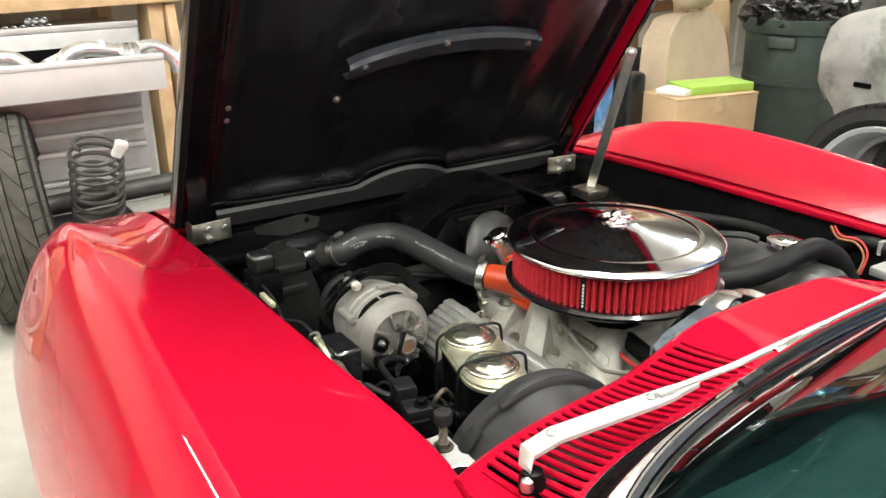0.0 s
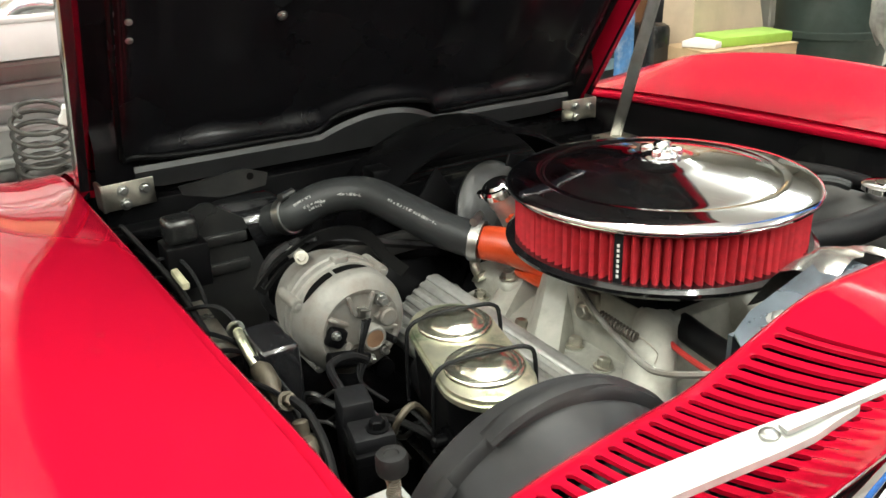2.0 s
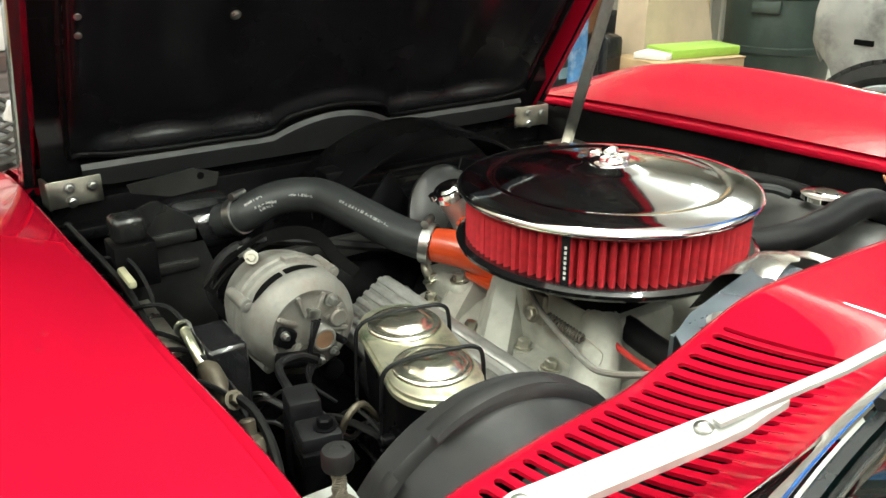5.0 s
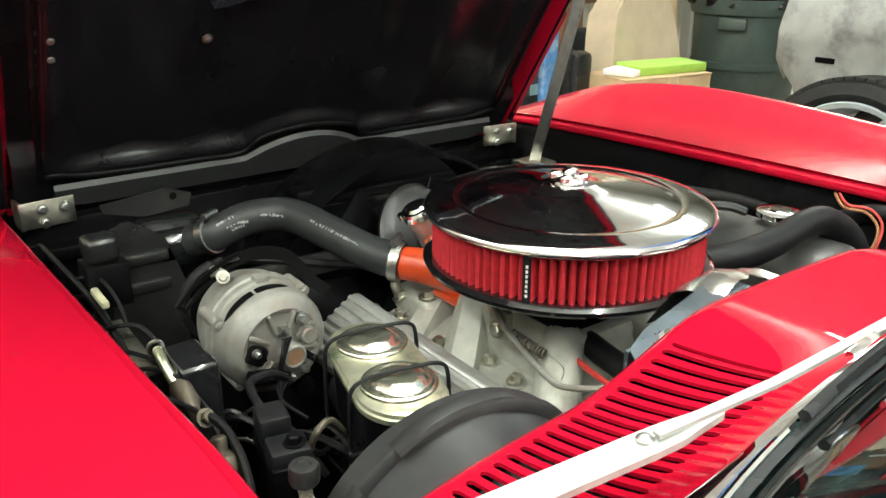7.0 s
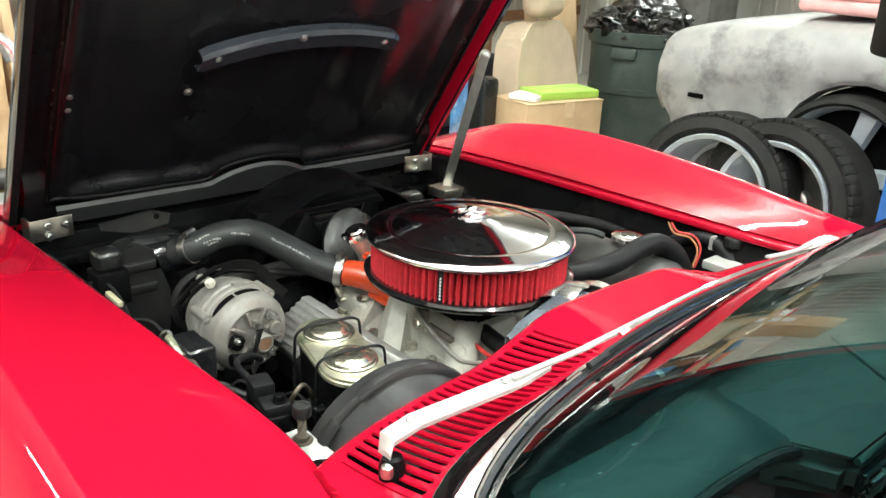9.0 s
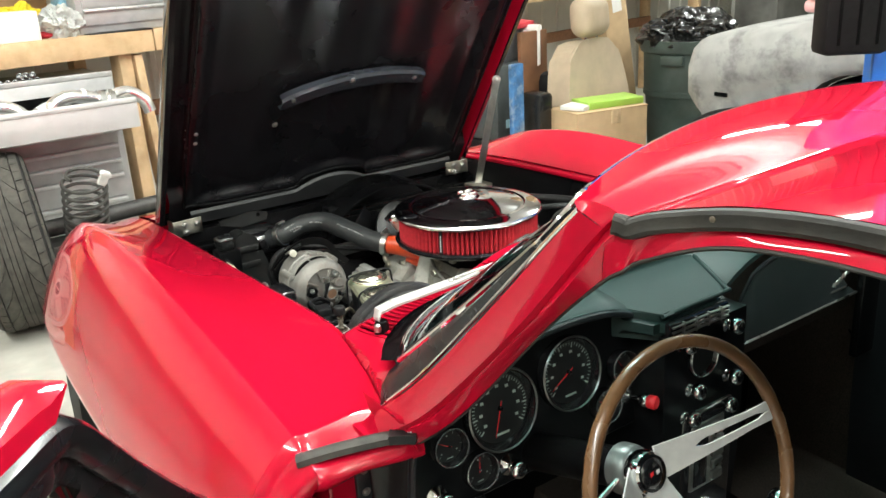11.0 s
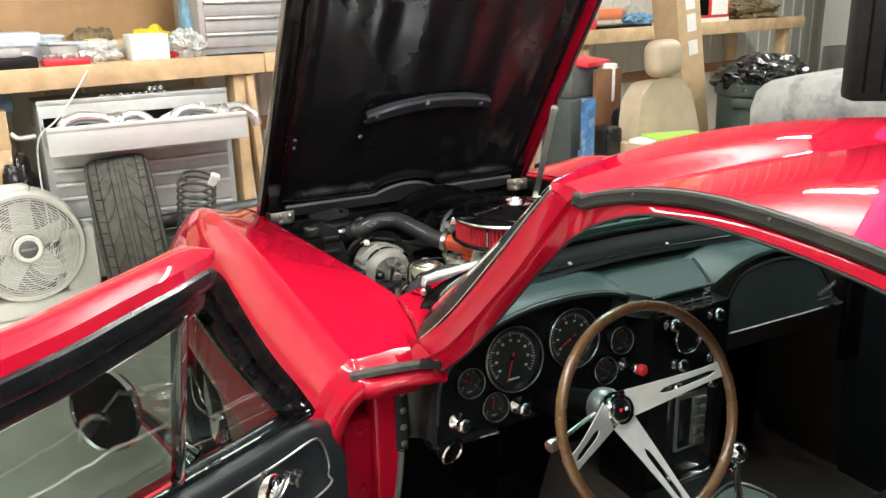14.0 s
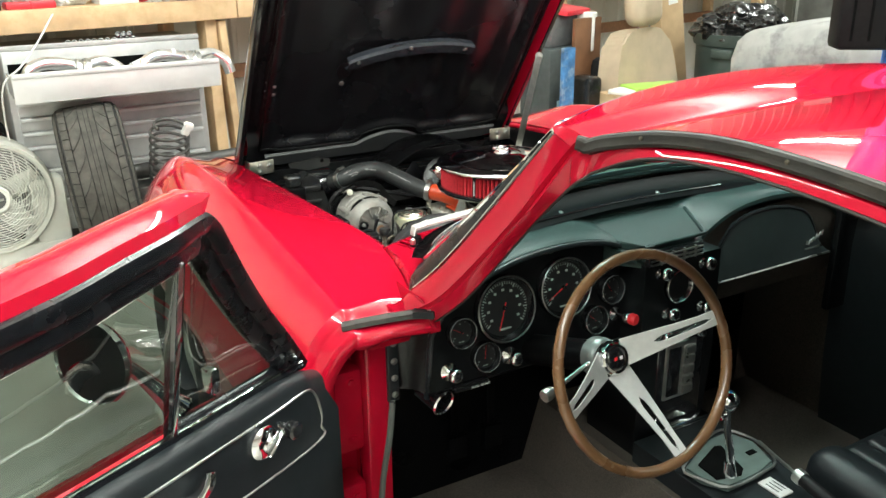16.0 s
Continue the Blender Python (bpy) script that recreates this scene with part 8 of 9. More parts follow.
def dashboard():
    rows = []
    xs = [-0.588 + 1.215 * k / 90 for k in range(91)]
    for x in xs:
        z = arch(x)
        zf = min(z + 0.004, 0.925)
        yb, zb = ws_base(min(abs(x), 0.56))
        rows.append([(x, yb - 0.03, zb - 0.045), (x, 0.47, (zb - 0.045) * 0.4 + zf * 0.6), (x, 0.40, zf + 0.002), (x, 0.355, z), (x, 0.342, z - 0.006), (x, 0.340, z - 0.014), (x, 0.348, z - 0.022), (x, 0.375, z - 0.026)])
    d = smooth(part("dashboard", add_loft(B(), rows), DASHV, car, "dark padded twin-arch dashboard"), 50)
    # instrument face in the driver's arch
    bm = B()
    top = [(x, 0.365, arch(x) - 0.018) for x in [-0.584 + 0.554 * k / 40 for k in range(41)]]
    rows = [[(x, 0.365, z), (x, 0.360, z * 0.4 + 0.665 * 0.6), (x, 0.350, 0.672), (x, 0.36, 0.662), (x, 0.42, 0.655)] for x, y, z in top]
    smooth(part("instrument_panel", add_loft(bm, rows), mat("panel_black", (0.006, 0.0065, 0.007), 0.30, spec=0.22, vary=0.2, scale=40), d, "black instrument panel"), 40)
    rim = [Vector((-0.592, 0.346, 0.668)), Vector((-0.590, 0.342, 0.72)), Vector((-0.588, 0.339, 0.77))] + [Vector((x, 0.338, arch(x) - 0.012)) for x in [-0.585 + 0.575 * k / 50 for k in range(51)]]
    part("panel_edge", add_tube(B(), rim, 0.0062, 8, raw=True), VINYL, d)
    # speaker panel at the centre, raised, with a vent in its rear face
    sp = [(-0.115, 0.282), (0.050, 0.282), (0.072, 0.300), (0.142, 0.415), (0.172, 0.470), (0.160, 0.484), (-0.190, 0.492), (-0.200, 0.476), (-0.150, 0.36)]
    bm = add_prism(B(), sp, 0.05, pose(0, 0, 0.853))
    bmesh.ops.bevel(bm, geom=[e for e in bm.edges], offset=0.016, segments=4, affect="EDGES")
    smooth(part("speaker_panel", bm, DASHV, d, "raised centre speaker panel"), 40)
    bm = add_prism(B(), [(-0.01 + (x + 0.01) * 0.93, 0.385 + (y - 0.385) * 0.90) for x, y in sp], 0.003, pose(0, 0, 0.9022))
    part("speaker_grille", bm, mat("grille_green", (0.0185, 0.037, 0.035), 0.55, bump=0.6, bump_scale=1200), d)
    rim = [Vector((-0.01 + (x + 0.01) * 0.97, 0.385 + (y - 0.385) * 0.96, 0.9045)) for x, y in sp]
    smooth(part("panel_border", add_tube(B(), catmull(rim[0:7], 5), 0.0042, 8, raw=True), DASHV, d), 60)
    v = part("vent", add_box(B(), (-0.108, 0.272, 0.860), (0.046, 0.286, 0.892), bevel=0.004), GLOSSB, d)
    for k in range(3):
        part("slat", add_box(B(), (-0.104, 0.268, 0.866 + 0.009 * k), (0.042, 0.274, 0.8685 + 0.009 * k)), STEEL, v)
    for k in range(4):
        part("divider", add_box(B(), (-0.078 + 0.032 * k, 0.2675, 0.864), (-0.075 + 0.032 * k, 0.273, 0.890)), STEEL, v)
    # defroster slot line and screws along the glass
    part("defroster", add_tube(B(), [(-0.30, 0.470, 0.931), (0.0, 0.486, 0.933), (0.30, 0.470, 0.931)], 0.003, 6), GLOSSB, d)
    part("defroster_trough", add_loft(B(), [[(x, ws_base(x)[0] - 0.006, ws_base(x)[1] - 0.002), (x, ws_base(x)[0] - 0.016, ws_base(x)[1] - 0.026), (x, ws_base(x)[0] - 0.030, ws_base(x)[1] - 0.036), (x, ws_base(x)[0] - 0.060, ws_base(x)[1] - 0.040)] for x in (-0.45 + 0.03 * k for k in range(31))]), mat("panel_black", (0.006, 0.0065, 0.007), 0.30), d, "black defroster trough under the glass")
    for x in (-0.17, 0.115):
        part("screw", add_bolt(B(), (x, 0.490, 0.934), (0, -0.4, 0.9), 0.004, 0.003), STEEL, d)
    # passenger arch: glove box panel with a small script badge
    rows = []
    for k in range(37):
        x = 0.147 + 0.385 * k / 36
        zt = float(np.interp(x, (0.147, 0.152, 0.169, 0.20, 0.23, 0.26, 0.322, 0.386, 0.442, 0.470, 0.490, 0.515, 0.532), (0.768, 0.790, 0.840, 0.881, 0.894, 0.900, 0.904, 0.896, 0.879, 0.860, 0.832, 0.79, 0.766)))
        rows.append([(x, 0.336, zt), (x, 0.320, zt * 0.5 + 0.765 * 0.5), (x, 0.308, 0.762)])
    g = smooth(part("glove_panel", add_loft(B(), rows), mat("panel_charcoal", (0.034, 0.043, 0.045), 0.36, vary=0.1, scale=30, bump=0.2, bump_scale=900), d, "curved charcoal glove box panel"), 50)
    part("panel_trim", add_tube(B(), [r[2] for r in rows], 0.0028, 6, raw=True), STEEL, g)
    part("panel_trim", add_tube(B(), [r[0] for r in rows], 0.0045, 6, raw=True), VINYL, g)
    bd = part("script_badge", add_tube(B(), [(0.442 + 0.0030 * k, 0.311, 0.796 + 0.007 * math.sin(k * 1.7) + 0.0012 * k) for k in range(20)], 0.0018, 5, raw=True), STEEL, g, "small chrome script badge")
    part("badge_bar", add_box(B(), (0.440, 0.309, 0.783), (0.500, 0.312, 0.786)), STEEL, bd)
    rows = [[(x, 0.352, min(arch(x) - 0.02, 0.905)), (x, 0.36, 0.72), (x, 0.40, 0.66)] for x in [0.06 + 0.60 * k / 20 for k in range(21)]]
    part("lower_dash", add_loft(B(), rows), CARPET, d)
    return d


dashboard()


def gauge(x, z, r, y=0.352, marks=0, needle=-100, numbers=0, label=""):
    n = Vector((0, -0.985, 0.17)).normalized()
    o = Vector((x, y, z))
    g = smooth(part("gauge", add_lathe(B(), [(r * 1.06, -0.004), (r * 1.08, 0.006), (r * 1.04, 0.014), (r * 0.98, 0.014), (r * 0.90, 0.004), (r * 0.88, 0.001)], o, n, 40, caps=False), GLOSSB, car, label or "round instrument with black face"), 40)
    smooth(part("bezel", add_lathe(B(), [(r * 1.0, 0.013), (r * 1.035, 0.0165), (r * 1.07, 0.014)], o, n, 40, caps=False), BEZEL if r > 0.04 else KNOBC, g), 60)
    part("face", add_lathe(B(), [(r * 0.93, 0.001), (0.0, 0.0012)], o, n, 32), GAUGE, g)
    u = Vector((1, 0, 0))
    w = n.cross(u).normalized()
    if w.z < 0:
        w = -w

    def at(a, rr, h=0.0022):
        return o + n * h + (u * math.sin(a) + w * math.cos(a)) * rr
    bm = B()
    for k in range(marks):
        a = radians(-128 + 256 * k / (marks - 1))
        big = k % 5 == 0
        r0, r1, hw = r * (0.70 if big else 0.76), r * 0.84, r * (0.020 if big else 0.011)
        t = (u * math.cos(a) - w * math.sin(a)) * hw
        bm.faces.new([bm.verts.new(p) for p in (at(a, r0) - t, at(a, r0) + t, at(a, r1) + t, at(a, r1) - t)])
    part("dial_marks", bm, DIALP, g)
    for k in range(numbers):
        bm = B()
        a = radians(-122 + 244 * k / (numbers - 1))
        c = at(a, r * 0.58)
        bm.faces.new([bm.verts.new(p) for p in (c - u * r * 0.05 - w * r * 0.038, c + u * r * 0.05 - w * r * 0.038, c + u * r * 0.05 + w * r * 0.038, c - u * r * 0.05 + w * r * 0.038)])
        part("numeral", bm, DIALP, g)
    if numbers:
        bm = B()
        c = at(radians(180), r * 0.66)
        bm.faces.new([bm.verts.new(p) for p in (c - u * r * 0.2 - w * r * 0.03, c + u * r * 0.2 - w * r * 0.03, c + u * r * 0.2 + w * r * 0.03, c - u * r * 0.2 + w * r * 0.03)])
        part("legend", bm, DIALP, g)
    a = radians(needle)
    bm = B()
    t = (u * math.cos(a) - w * math.sin(a)) * r * 0.022
    bm.faces.new([bm.verts.new(p) for p in (at(a + math.pi, r * 0.18, 0.004) - t, at(a + math.pi, r * 0.18, 0.004) + t, at(a, r * 0.74, 0.004) + t * 0.4, at(a, r * 0.74, 0.004) - t * 0.4)])
    part("needle", bm, NEEDLE, g)
    part("needle_hub", add_lathe(B(), [(r * 0.07, 0.003), (r * 0.06, 0.007), (0, 0.0075)], o, n, 16), GLOSSB, g)
    return g


gauge(-0.412, 0.815, 0.064, marks=41, numbers=9, needle=-160, label="large speedometer with white numerals and red needle")
gauge(-0.266, 0.828, 0.060, marks=36, numbers=8, needle=-118, label="large tachometer with white numerals and red needle")
for gx, gz, nd in ((-0.513, 0.787, -60), (-0.457, 0.721, 10), (-0.140, 0.795, -30), (-0.180, 0.734, -50)):
    gauge(gx, gz, 0.029, marks=9, numbers=3, needle=nd, label="small round auxiliary gauge")


def knob(x, y, z, r=0.011, material=CHROME, n=(0, -0.98, 0.15), stem=0.03):
    n = Vector(n).normalized()
    k = smooth(part("dash_knob", add_lathe(B(), [(r * 1.35, -stem), (r * 1.4, -stem + 0.003), (r * 0.9, -stem + 0.006), (r * 0.45, -stem + 0.010), (r * 0.45, -0.013), (r * 0.9, -0.010), (r * 1.12, -0.005), (r * 1.15, 0.0), (r * 1.05, 0.005), (r * 0.80, 0.008), (r * 0.66, 0.0085)], (x, y, z), n, 24, caps=False), CHROME, car, "chrome pull knob"), 35)
    part("knob_face", add_lathe(B(), [(r * 0.68, 0.0083), (r * 0.5, 0.0098), (0.0, 0.0105)], (x, y, z), n, 20), material, k)
    return k


for q in ((-0.543, 0.318, 0.716), (-0.402, 0.318, 0.714), (-0.345, 0.335, 0.716), (-0.064, 0.262, 0.843), (0.061, 0.262, 0.842), (-0.035, 0.262, 0.745), (0.068, 0.262, 0.738), (-0.045, 0.262, 0.692), (0.058, 0.262, 0.684)):
    knob(*q, r=0.0130, material=GLOSSB)
rk = knob(-0.125, 0.305, 0.742, 0.011, NEEDLE, stem=0.045)
smooth(part("red_cap", add_lathe(B(), [(0.0105, 0.004), (0.0125, 0.008), (0.0125, 0.018), (0.010, 0.021), (0.0, 0.022)], (-0.125, 0.305, 0.742), (0.25, -0.95, 0.05), 20), NEEDLE, rk, "red plastic cap"), 40)


def centre_stack():
    c = part("console_tower", add_prism(B(), [(-0.100, 0.36), (0.10, 0.36), (0.12, 0.60), (0.115, 0.86), (-0.105, 0.86), (-0.10, 0.60)], 0.16, Matrix(((1, 0, 0, 0), (0, 0, 1, 0.285), (0, 1, 0, 0), (0, 0, 0, 1)))), mat("panel_black", (0.012, 0.013, 0.014), 0.32), car, "black centre console stack")
    n = (0, -1, 0.08)
    part("clock", add_lathe(B(), [(0.036, 0), (0.038, 0.010), (0.036, 0.012), (0.030, 0.003), (0, 0.003)], (-0.012, 0.284, 0.800), n, 32), GLOSSB, c)
    part("clock_rim", add_lathe(B(), [(0.0365, 0.0118), (0.0355, 0.0128), (0.0345, 0.0112)], (-0.012, 0.284, 0.800), n, 32, caps=False), KNOBC, c)
    part("clock_face", add_lathe(B(), [(0.031, 0.0045), (0, 0.0046)], (-0.012, 0.284, 0.800), n, 28), GAUGE, c)
    r = part("radio", add_box(B(), (-0.035, 0.272, 0.525), (0.055, 0.286, 0.665), bevel=0.004), STEEL, c, "upright push-button radio")
    part("radio_dial", add_box(B(), (-0.028, 0.269, 0.535), (0.008, 0.273, 0.655), bevel=0.002), GLOSSB, r)
    for k in range(5):
        part("button", add_box(B(), (0.018, 0.264, 0.535 + 0.0245 * k), (0.048, 0.273, 0.554 + 0.0245 * k), bevel=0.003), STEEL, r)
    part("lower_panel", add_box(B(), (-0.050, 0.276, 0.452), (0.092, 0.300, 0.690), bevel=0.014, seg=3), GLOSSB, c, "glossy black lower stack panel")
    for k in range(2):
        part("foot_trim", add_box(B(), (-0.054, 0.252 - 0.002 * k, 0.451 + 0.009 * k), (0.096, 0.288, 0.459 + 0.009 * k), bevel=0.0038), CHROME, c)


centre_stack()
WC, WN, WR = Vector((-0.335, 0.028, 0.820)), Vector((0, -0.94, 0.34)).normalized(), 0.1865
WX, WY = Vector((1, 0, 0)), Vector((0, 0.34, 0.94)).normalized()


def wp(a, r, h=0.0):
    return WC + (WX * math.sin(a) + WY * math.cos(a)) * r + WN * h


def steering_wheel():
    bm = B()
    n, seg = 144, 14
    rows = []
    for k in range(n):
        a = 2 * math.pi * k / n
        row = []
        for j in range(seg):
            b = 2 * math.pi * j / seg
            rr = 0.0100 * (1 + 0.055 * math.cos(a * 36) * (1 if math.cos(b) > -0.3 and math.sin(b) < 0.3 else 0.2) * (1 if math.cos(a) < 0.5 else 0.3))
            row.append(wp(a, WR - 0.001 + rr * 0.95 * math.cos(b), rr * math.sin(b)))
        rows.append(row)
    add_loft(bm, rows, closed_u=True, closed_v=True)
    s = smooth(part("steering_wheel", bm, WOODR, car, "walnut-rimmed three-spoke steering wheel"), 60)
    dish = -0.088
    turn = radians(13)
    for a0 in (-90, 90, 180):
        a = radians(a0) - turn
        t = (WX * math.cos(a) - WY * math.sin(a))

        # a flat plate, pierced by one long slot
        for sgn in (-1, 1):
            rows = []
            for k in range(17):
                f = k / 16
                r = 0.026 + (WR - 0.036) * f
                wo = 0.026 - 0.012 * min(1, f * 1.25)
                slot = max(0, min(1, (f - 0.34) / 0.06, (0.94 - f) / 0.06)) ** 0.5
                wi = (0.0072 - 0.0030 * f) * slot
                h = dish * (1 - f) ** 1.1
                c = wp(a, r, h)
                rows.append([c + t * sgn * wo, c + t * sgn * wi, c + t * sgn * wi - WN * 0.003, c + t * sgn * wo - WN * 0.003])
            part("spoke", add_loft(B(), rows, closed_u=True, caps=True), SPOKE, s, "slotted brushed steel spoke")
    o = WC + WN * dish
    smooth(part("hub", add_lathe(B(), [(0.0300, -0.022), (0.0315, -0.014), (0.0315, 0.000), (0.0300, 0.0055), (0.0265, 0.008), (0.0220, 0.0075)], o, WN, 40, caps=False), CHROME, s, "brushed steel hub"), 30)
    smooth(part("hub_cone", add_lathe(B(), [(0.038, -0.050), (0.037, -0.034), (0.034, -0.024), (0.0300, -0.021)], o, WN, 40, caps=False), mat("dull_hub", (0.16, 0.18, 0.175), 0.35, 0.6, vary=0.15), s, "dull grey hub cone"), 50)
    smooth(part("horn_button", add_lathe(B(), [(0.0230, 0.005), (0.0215, 0.0085), (0.013, 0.0105), (0.0, 0.011)], o, WN, 32), GLOSSB, s, "black horn button with small crossed-flag emblem"), 60)
    e = o + WN * 0.0130
    for sgn, m in ((-1, NEEDLE), (1, WHITEP)):
        c = e + WX * sgn * 0.006 + WY * 0.001
        part("emblem_flag", add_loft(B(), [[c - WX * 0.0035 - WY * 0.003, c + WX * 0.0035 - WY * 0.002], [c - WX * 0.0035 + WY * 0.003, c + WX * 0.0035 + WY * 0.004]]), m, s)
    smooth(part("steering_column", add_lathe(B(), [(0.026, 0.02), (0.030, 0.05), (0.032, 0.3), (0.03, 0.55)], o, -WN, 24), BLACKP, car), 30)
    lv = smooth(part("turn_signal_lever", add_cyl(B(), o - WN * 0.03 + Vector((-0.03, 0, 0)), o - WN * 0.025 + Vector((-0.135, -0.02, -0.02)), 0.0045, 0.0055, 12), CHROME, car), 30)
    smooth(part("lever_knob", add_lathe(B(), [(0.006, -0.005), (0.010, 0.0), (0.012, 0.012), (0.011, 0.02), (0, 0.021)], o - WN * 0.025 + Vector((-0.135, -0.02, -0.02)), (-1, -0.18, -0.18), 18), STEEL, lv))


steering_wheel()


KICKB = mat("gloss_vinyl", (0.005, 0.0055, 0.006), 0.25, spec=0.4, vary=0.15, scale=40)


def cabin_shell():
    part("cabin_floor", add_loft(B(), [[(x, y, z) for x, z in ((-0.68, 0.24), (-0.18, 0.235), (-0.13, 0.40), (0.13, 0.40), (0.18, 0.235), (0.68, 0.24))] for y in (0.62, 0.2, -0.4, -1.1)]), CARPET, car, "black carpeted cabin floor with raised tunnel")
    part("footwell", add_loft(B(), [[(-0.68, y, z), (0.68, y, z)] for y, z in ((0.60, 0.24), (0.70, 0.42), (0.66, 0.66), (0.60, 0.80))]), CARPET, car)
    cr = part("window_crank", add_tube(B(), [(0.652 - 0.001 * k, 0.345 + 0.024 * math.cos(k * 0.3), 0.628 + 0.024 * math.sin(k * 0.3)) for k in range(21)], 0.0022, 6, raw=True), GLOSSB, car, "dim window crank on the far door")
    part("crank_knob", add_lathe(B(), [(0.008, 0), (0.008, 0.018), (0, 0.020)], (0.645, 0.325, 0.612), (-1, 0, 0), 14), CHROME, cr)
    part("rear_bulkhead", add_loft(B(), [[(-0.70, y, z), (0.70, y, z)] for y, z in ((-1.0, 0.24), (-1.15, 0.70), (-1.25, 0.95))]), CARPET, car)
    part("inner_side", add_loft(B(), [[(0.655, y, 0.20), (0.655, y, 0.80), (0.60, y, 0.872)] for y in (0.66, 0.0, -1.1)]), CARPET, car)
    k = part("kick_panel", add_loft(B(), [[(-0.658, 0.402 + d, z), (-0.632, 0.396 + d, z), (-0.600, 0.372 + d, z), (-0.584, 0.340 + d, z), (-0.572, 0.360, z)] for z, d in ((0.668, 0.02), (0.70, 0.014), (0.76, 0.004), (0.820, -0.006))]), KICKB, car, "black vinyl dash end panel")
    part("kick_panel", add_box(B(), (0.545, 0.298, 0.60), (0.70, 0.318, 0.884), bevel=0.006), KICKB, car, "black vinyl dash end panel")
    part("trim_strip", add_box(B(), (-0.655, 0.386, 0.655), (-0.630, 0.400, 0.800), bevel=0.004), VINYL, k)
    for z in (0.672, 0.708, 0.744, 0.782):
        part("screw", add_bolt(B(), (-0.641, 0.385, z), (0, -1, 0), 0.0048, 0.003), STEEL, k)
    part("kick_lower", add_loft(B(), [[(-0.652, 0.405, z), (-0.652, 0.66, z)] for z in (0.24, 0.72)]), CARPET, car)
    part("weatherstrip", add_tube(B(), [(-0.646, 0.388, 0.66), (-0.655, 0.388, 0.58), (-0.676, 0.388, 0.46), (-0.69, 0.35, 0.34), (-0.69, 0.1, 0.30), (-0.69, -0.7, 0.30)], 0.0065, 8), mat("grey_rubber", (0.10, 0.11, 0.10), 0.55), car, "grey rubber door seal")
    hs = smooth(part("vent_pull", add_lathe(B(), [(0.024, -0.06), (0.026, -0.02), (0.027, 0.0), (0.024, 0.001), (0.022, -0.05)], (-0.55, 0.355, 0.640), (0.25, -0.9, -0.2), 28, caps=False), GLOSSB, car, "round black vent with chrome ring"), 40)
    part("ring", add_lathe(B(), [(0.023, 0.0), (0.0255, 0.003), (0.028, 0.0)], (-0.55, 0.355, 0.640), (0.25, -0.9, -0.2), 28, caps=False), CHROME, hs)
    hl = part("release_handle", add_box(B(), (-0.535, 0.335, 0.664), (-0.455, 0.350, 0.680), pose(0, 0, 0), bevel=0.004), GLOSSB, car, "black pull handle with white lettering")
    for k2, (t, x0) in enumerate((("HOOD", -0.498), ("RELEASE", -0.476))):
        cu = bpy.data.curves.new("lettering", "FONT")
        cu.body, cu.size, cu.extrude = t, 0.0058, 0.0003
        ob = new("lettering", cu)
        me = bpy.data.meshes.new_from_object(ob.evaluated_get(bpy.context.evaluated_depsgraph_get()))
        bpy.data.objects.remove(ob)
        o2 = new("lettering", me)
        me.materials.append(WHITEP)
        o2.parent = hl
        o2.matrix_basis = pose(x0, 0.3335, 0.667, 82, 0, 0)
    # pedals
    for x, w in ((-0.40, 0.05), (-0.30, 0.05)):
        p = part("pedal", add_box(B(), (x - w / 2, 0.55, 0.34), (x + w / 2, 0.565, 0.40), pose(0, 0, 0), bevel=0.004), BLACKP, car)
        part("pedal_arm", add_box(B(), (x - 0.012, 0.565, 0.39), (x + 0.012, 0.58, 0.70), bevel=0.004), BLACKP, p)
    m = part("floor_mat", add_box(B(), (-0.60, -0.1, 0.242), (-0.20, 0.56, 0.252), bevel=0.004), CARPET, car, "dark brown carpet floor mat")
    part("heel_plate", add_box(B(), (-0.49, 0.42, 0.252), (-0.37, 0.47, 0.256), bevel=0.002), RUBBER, m)


cabin_shell()


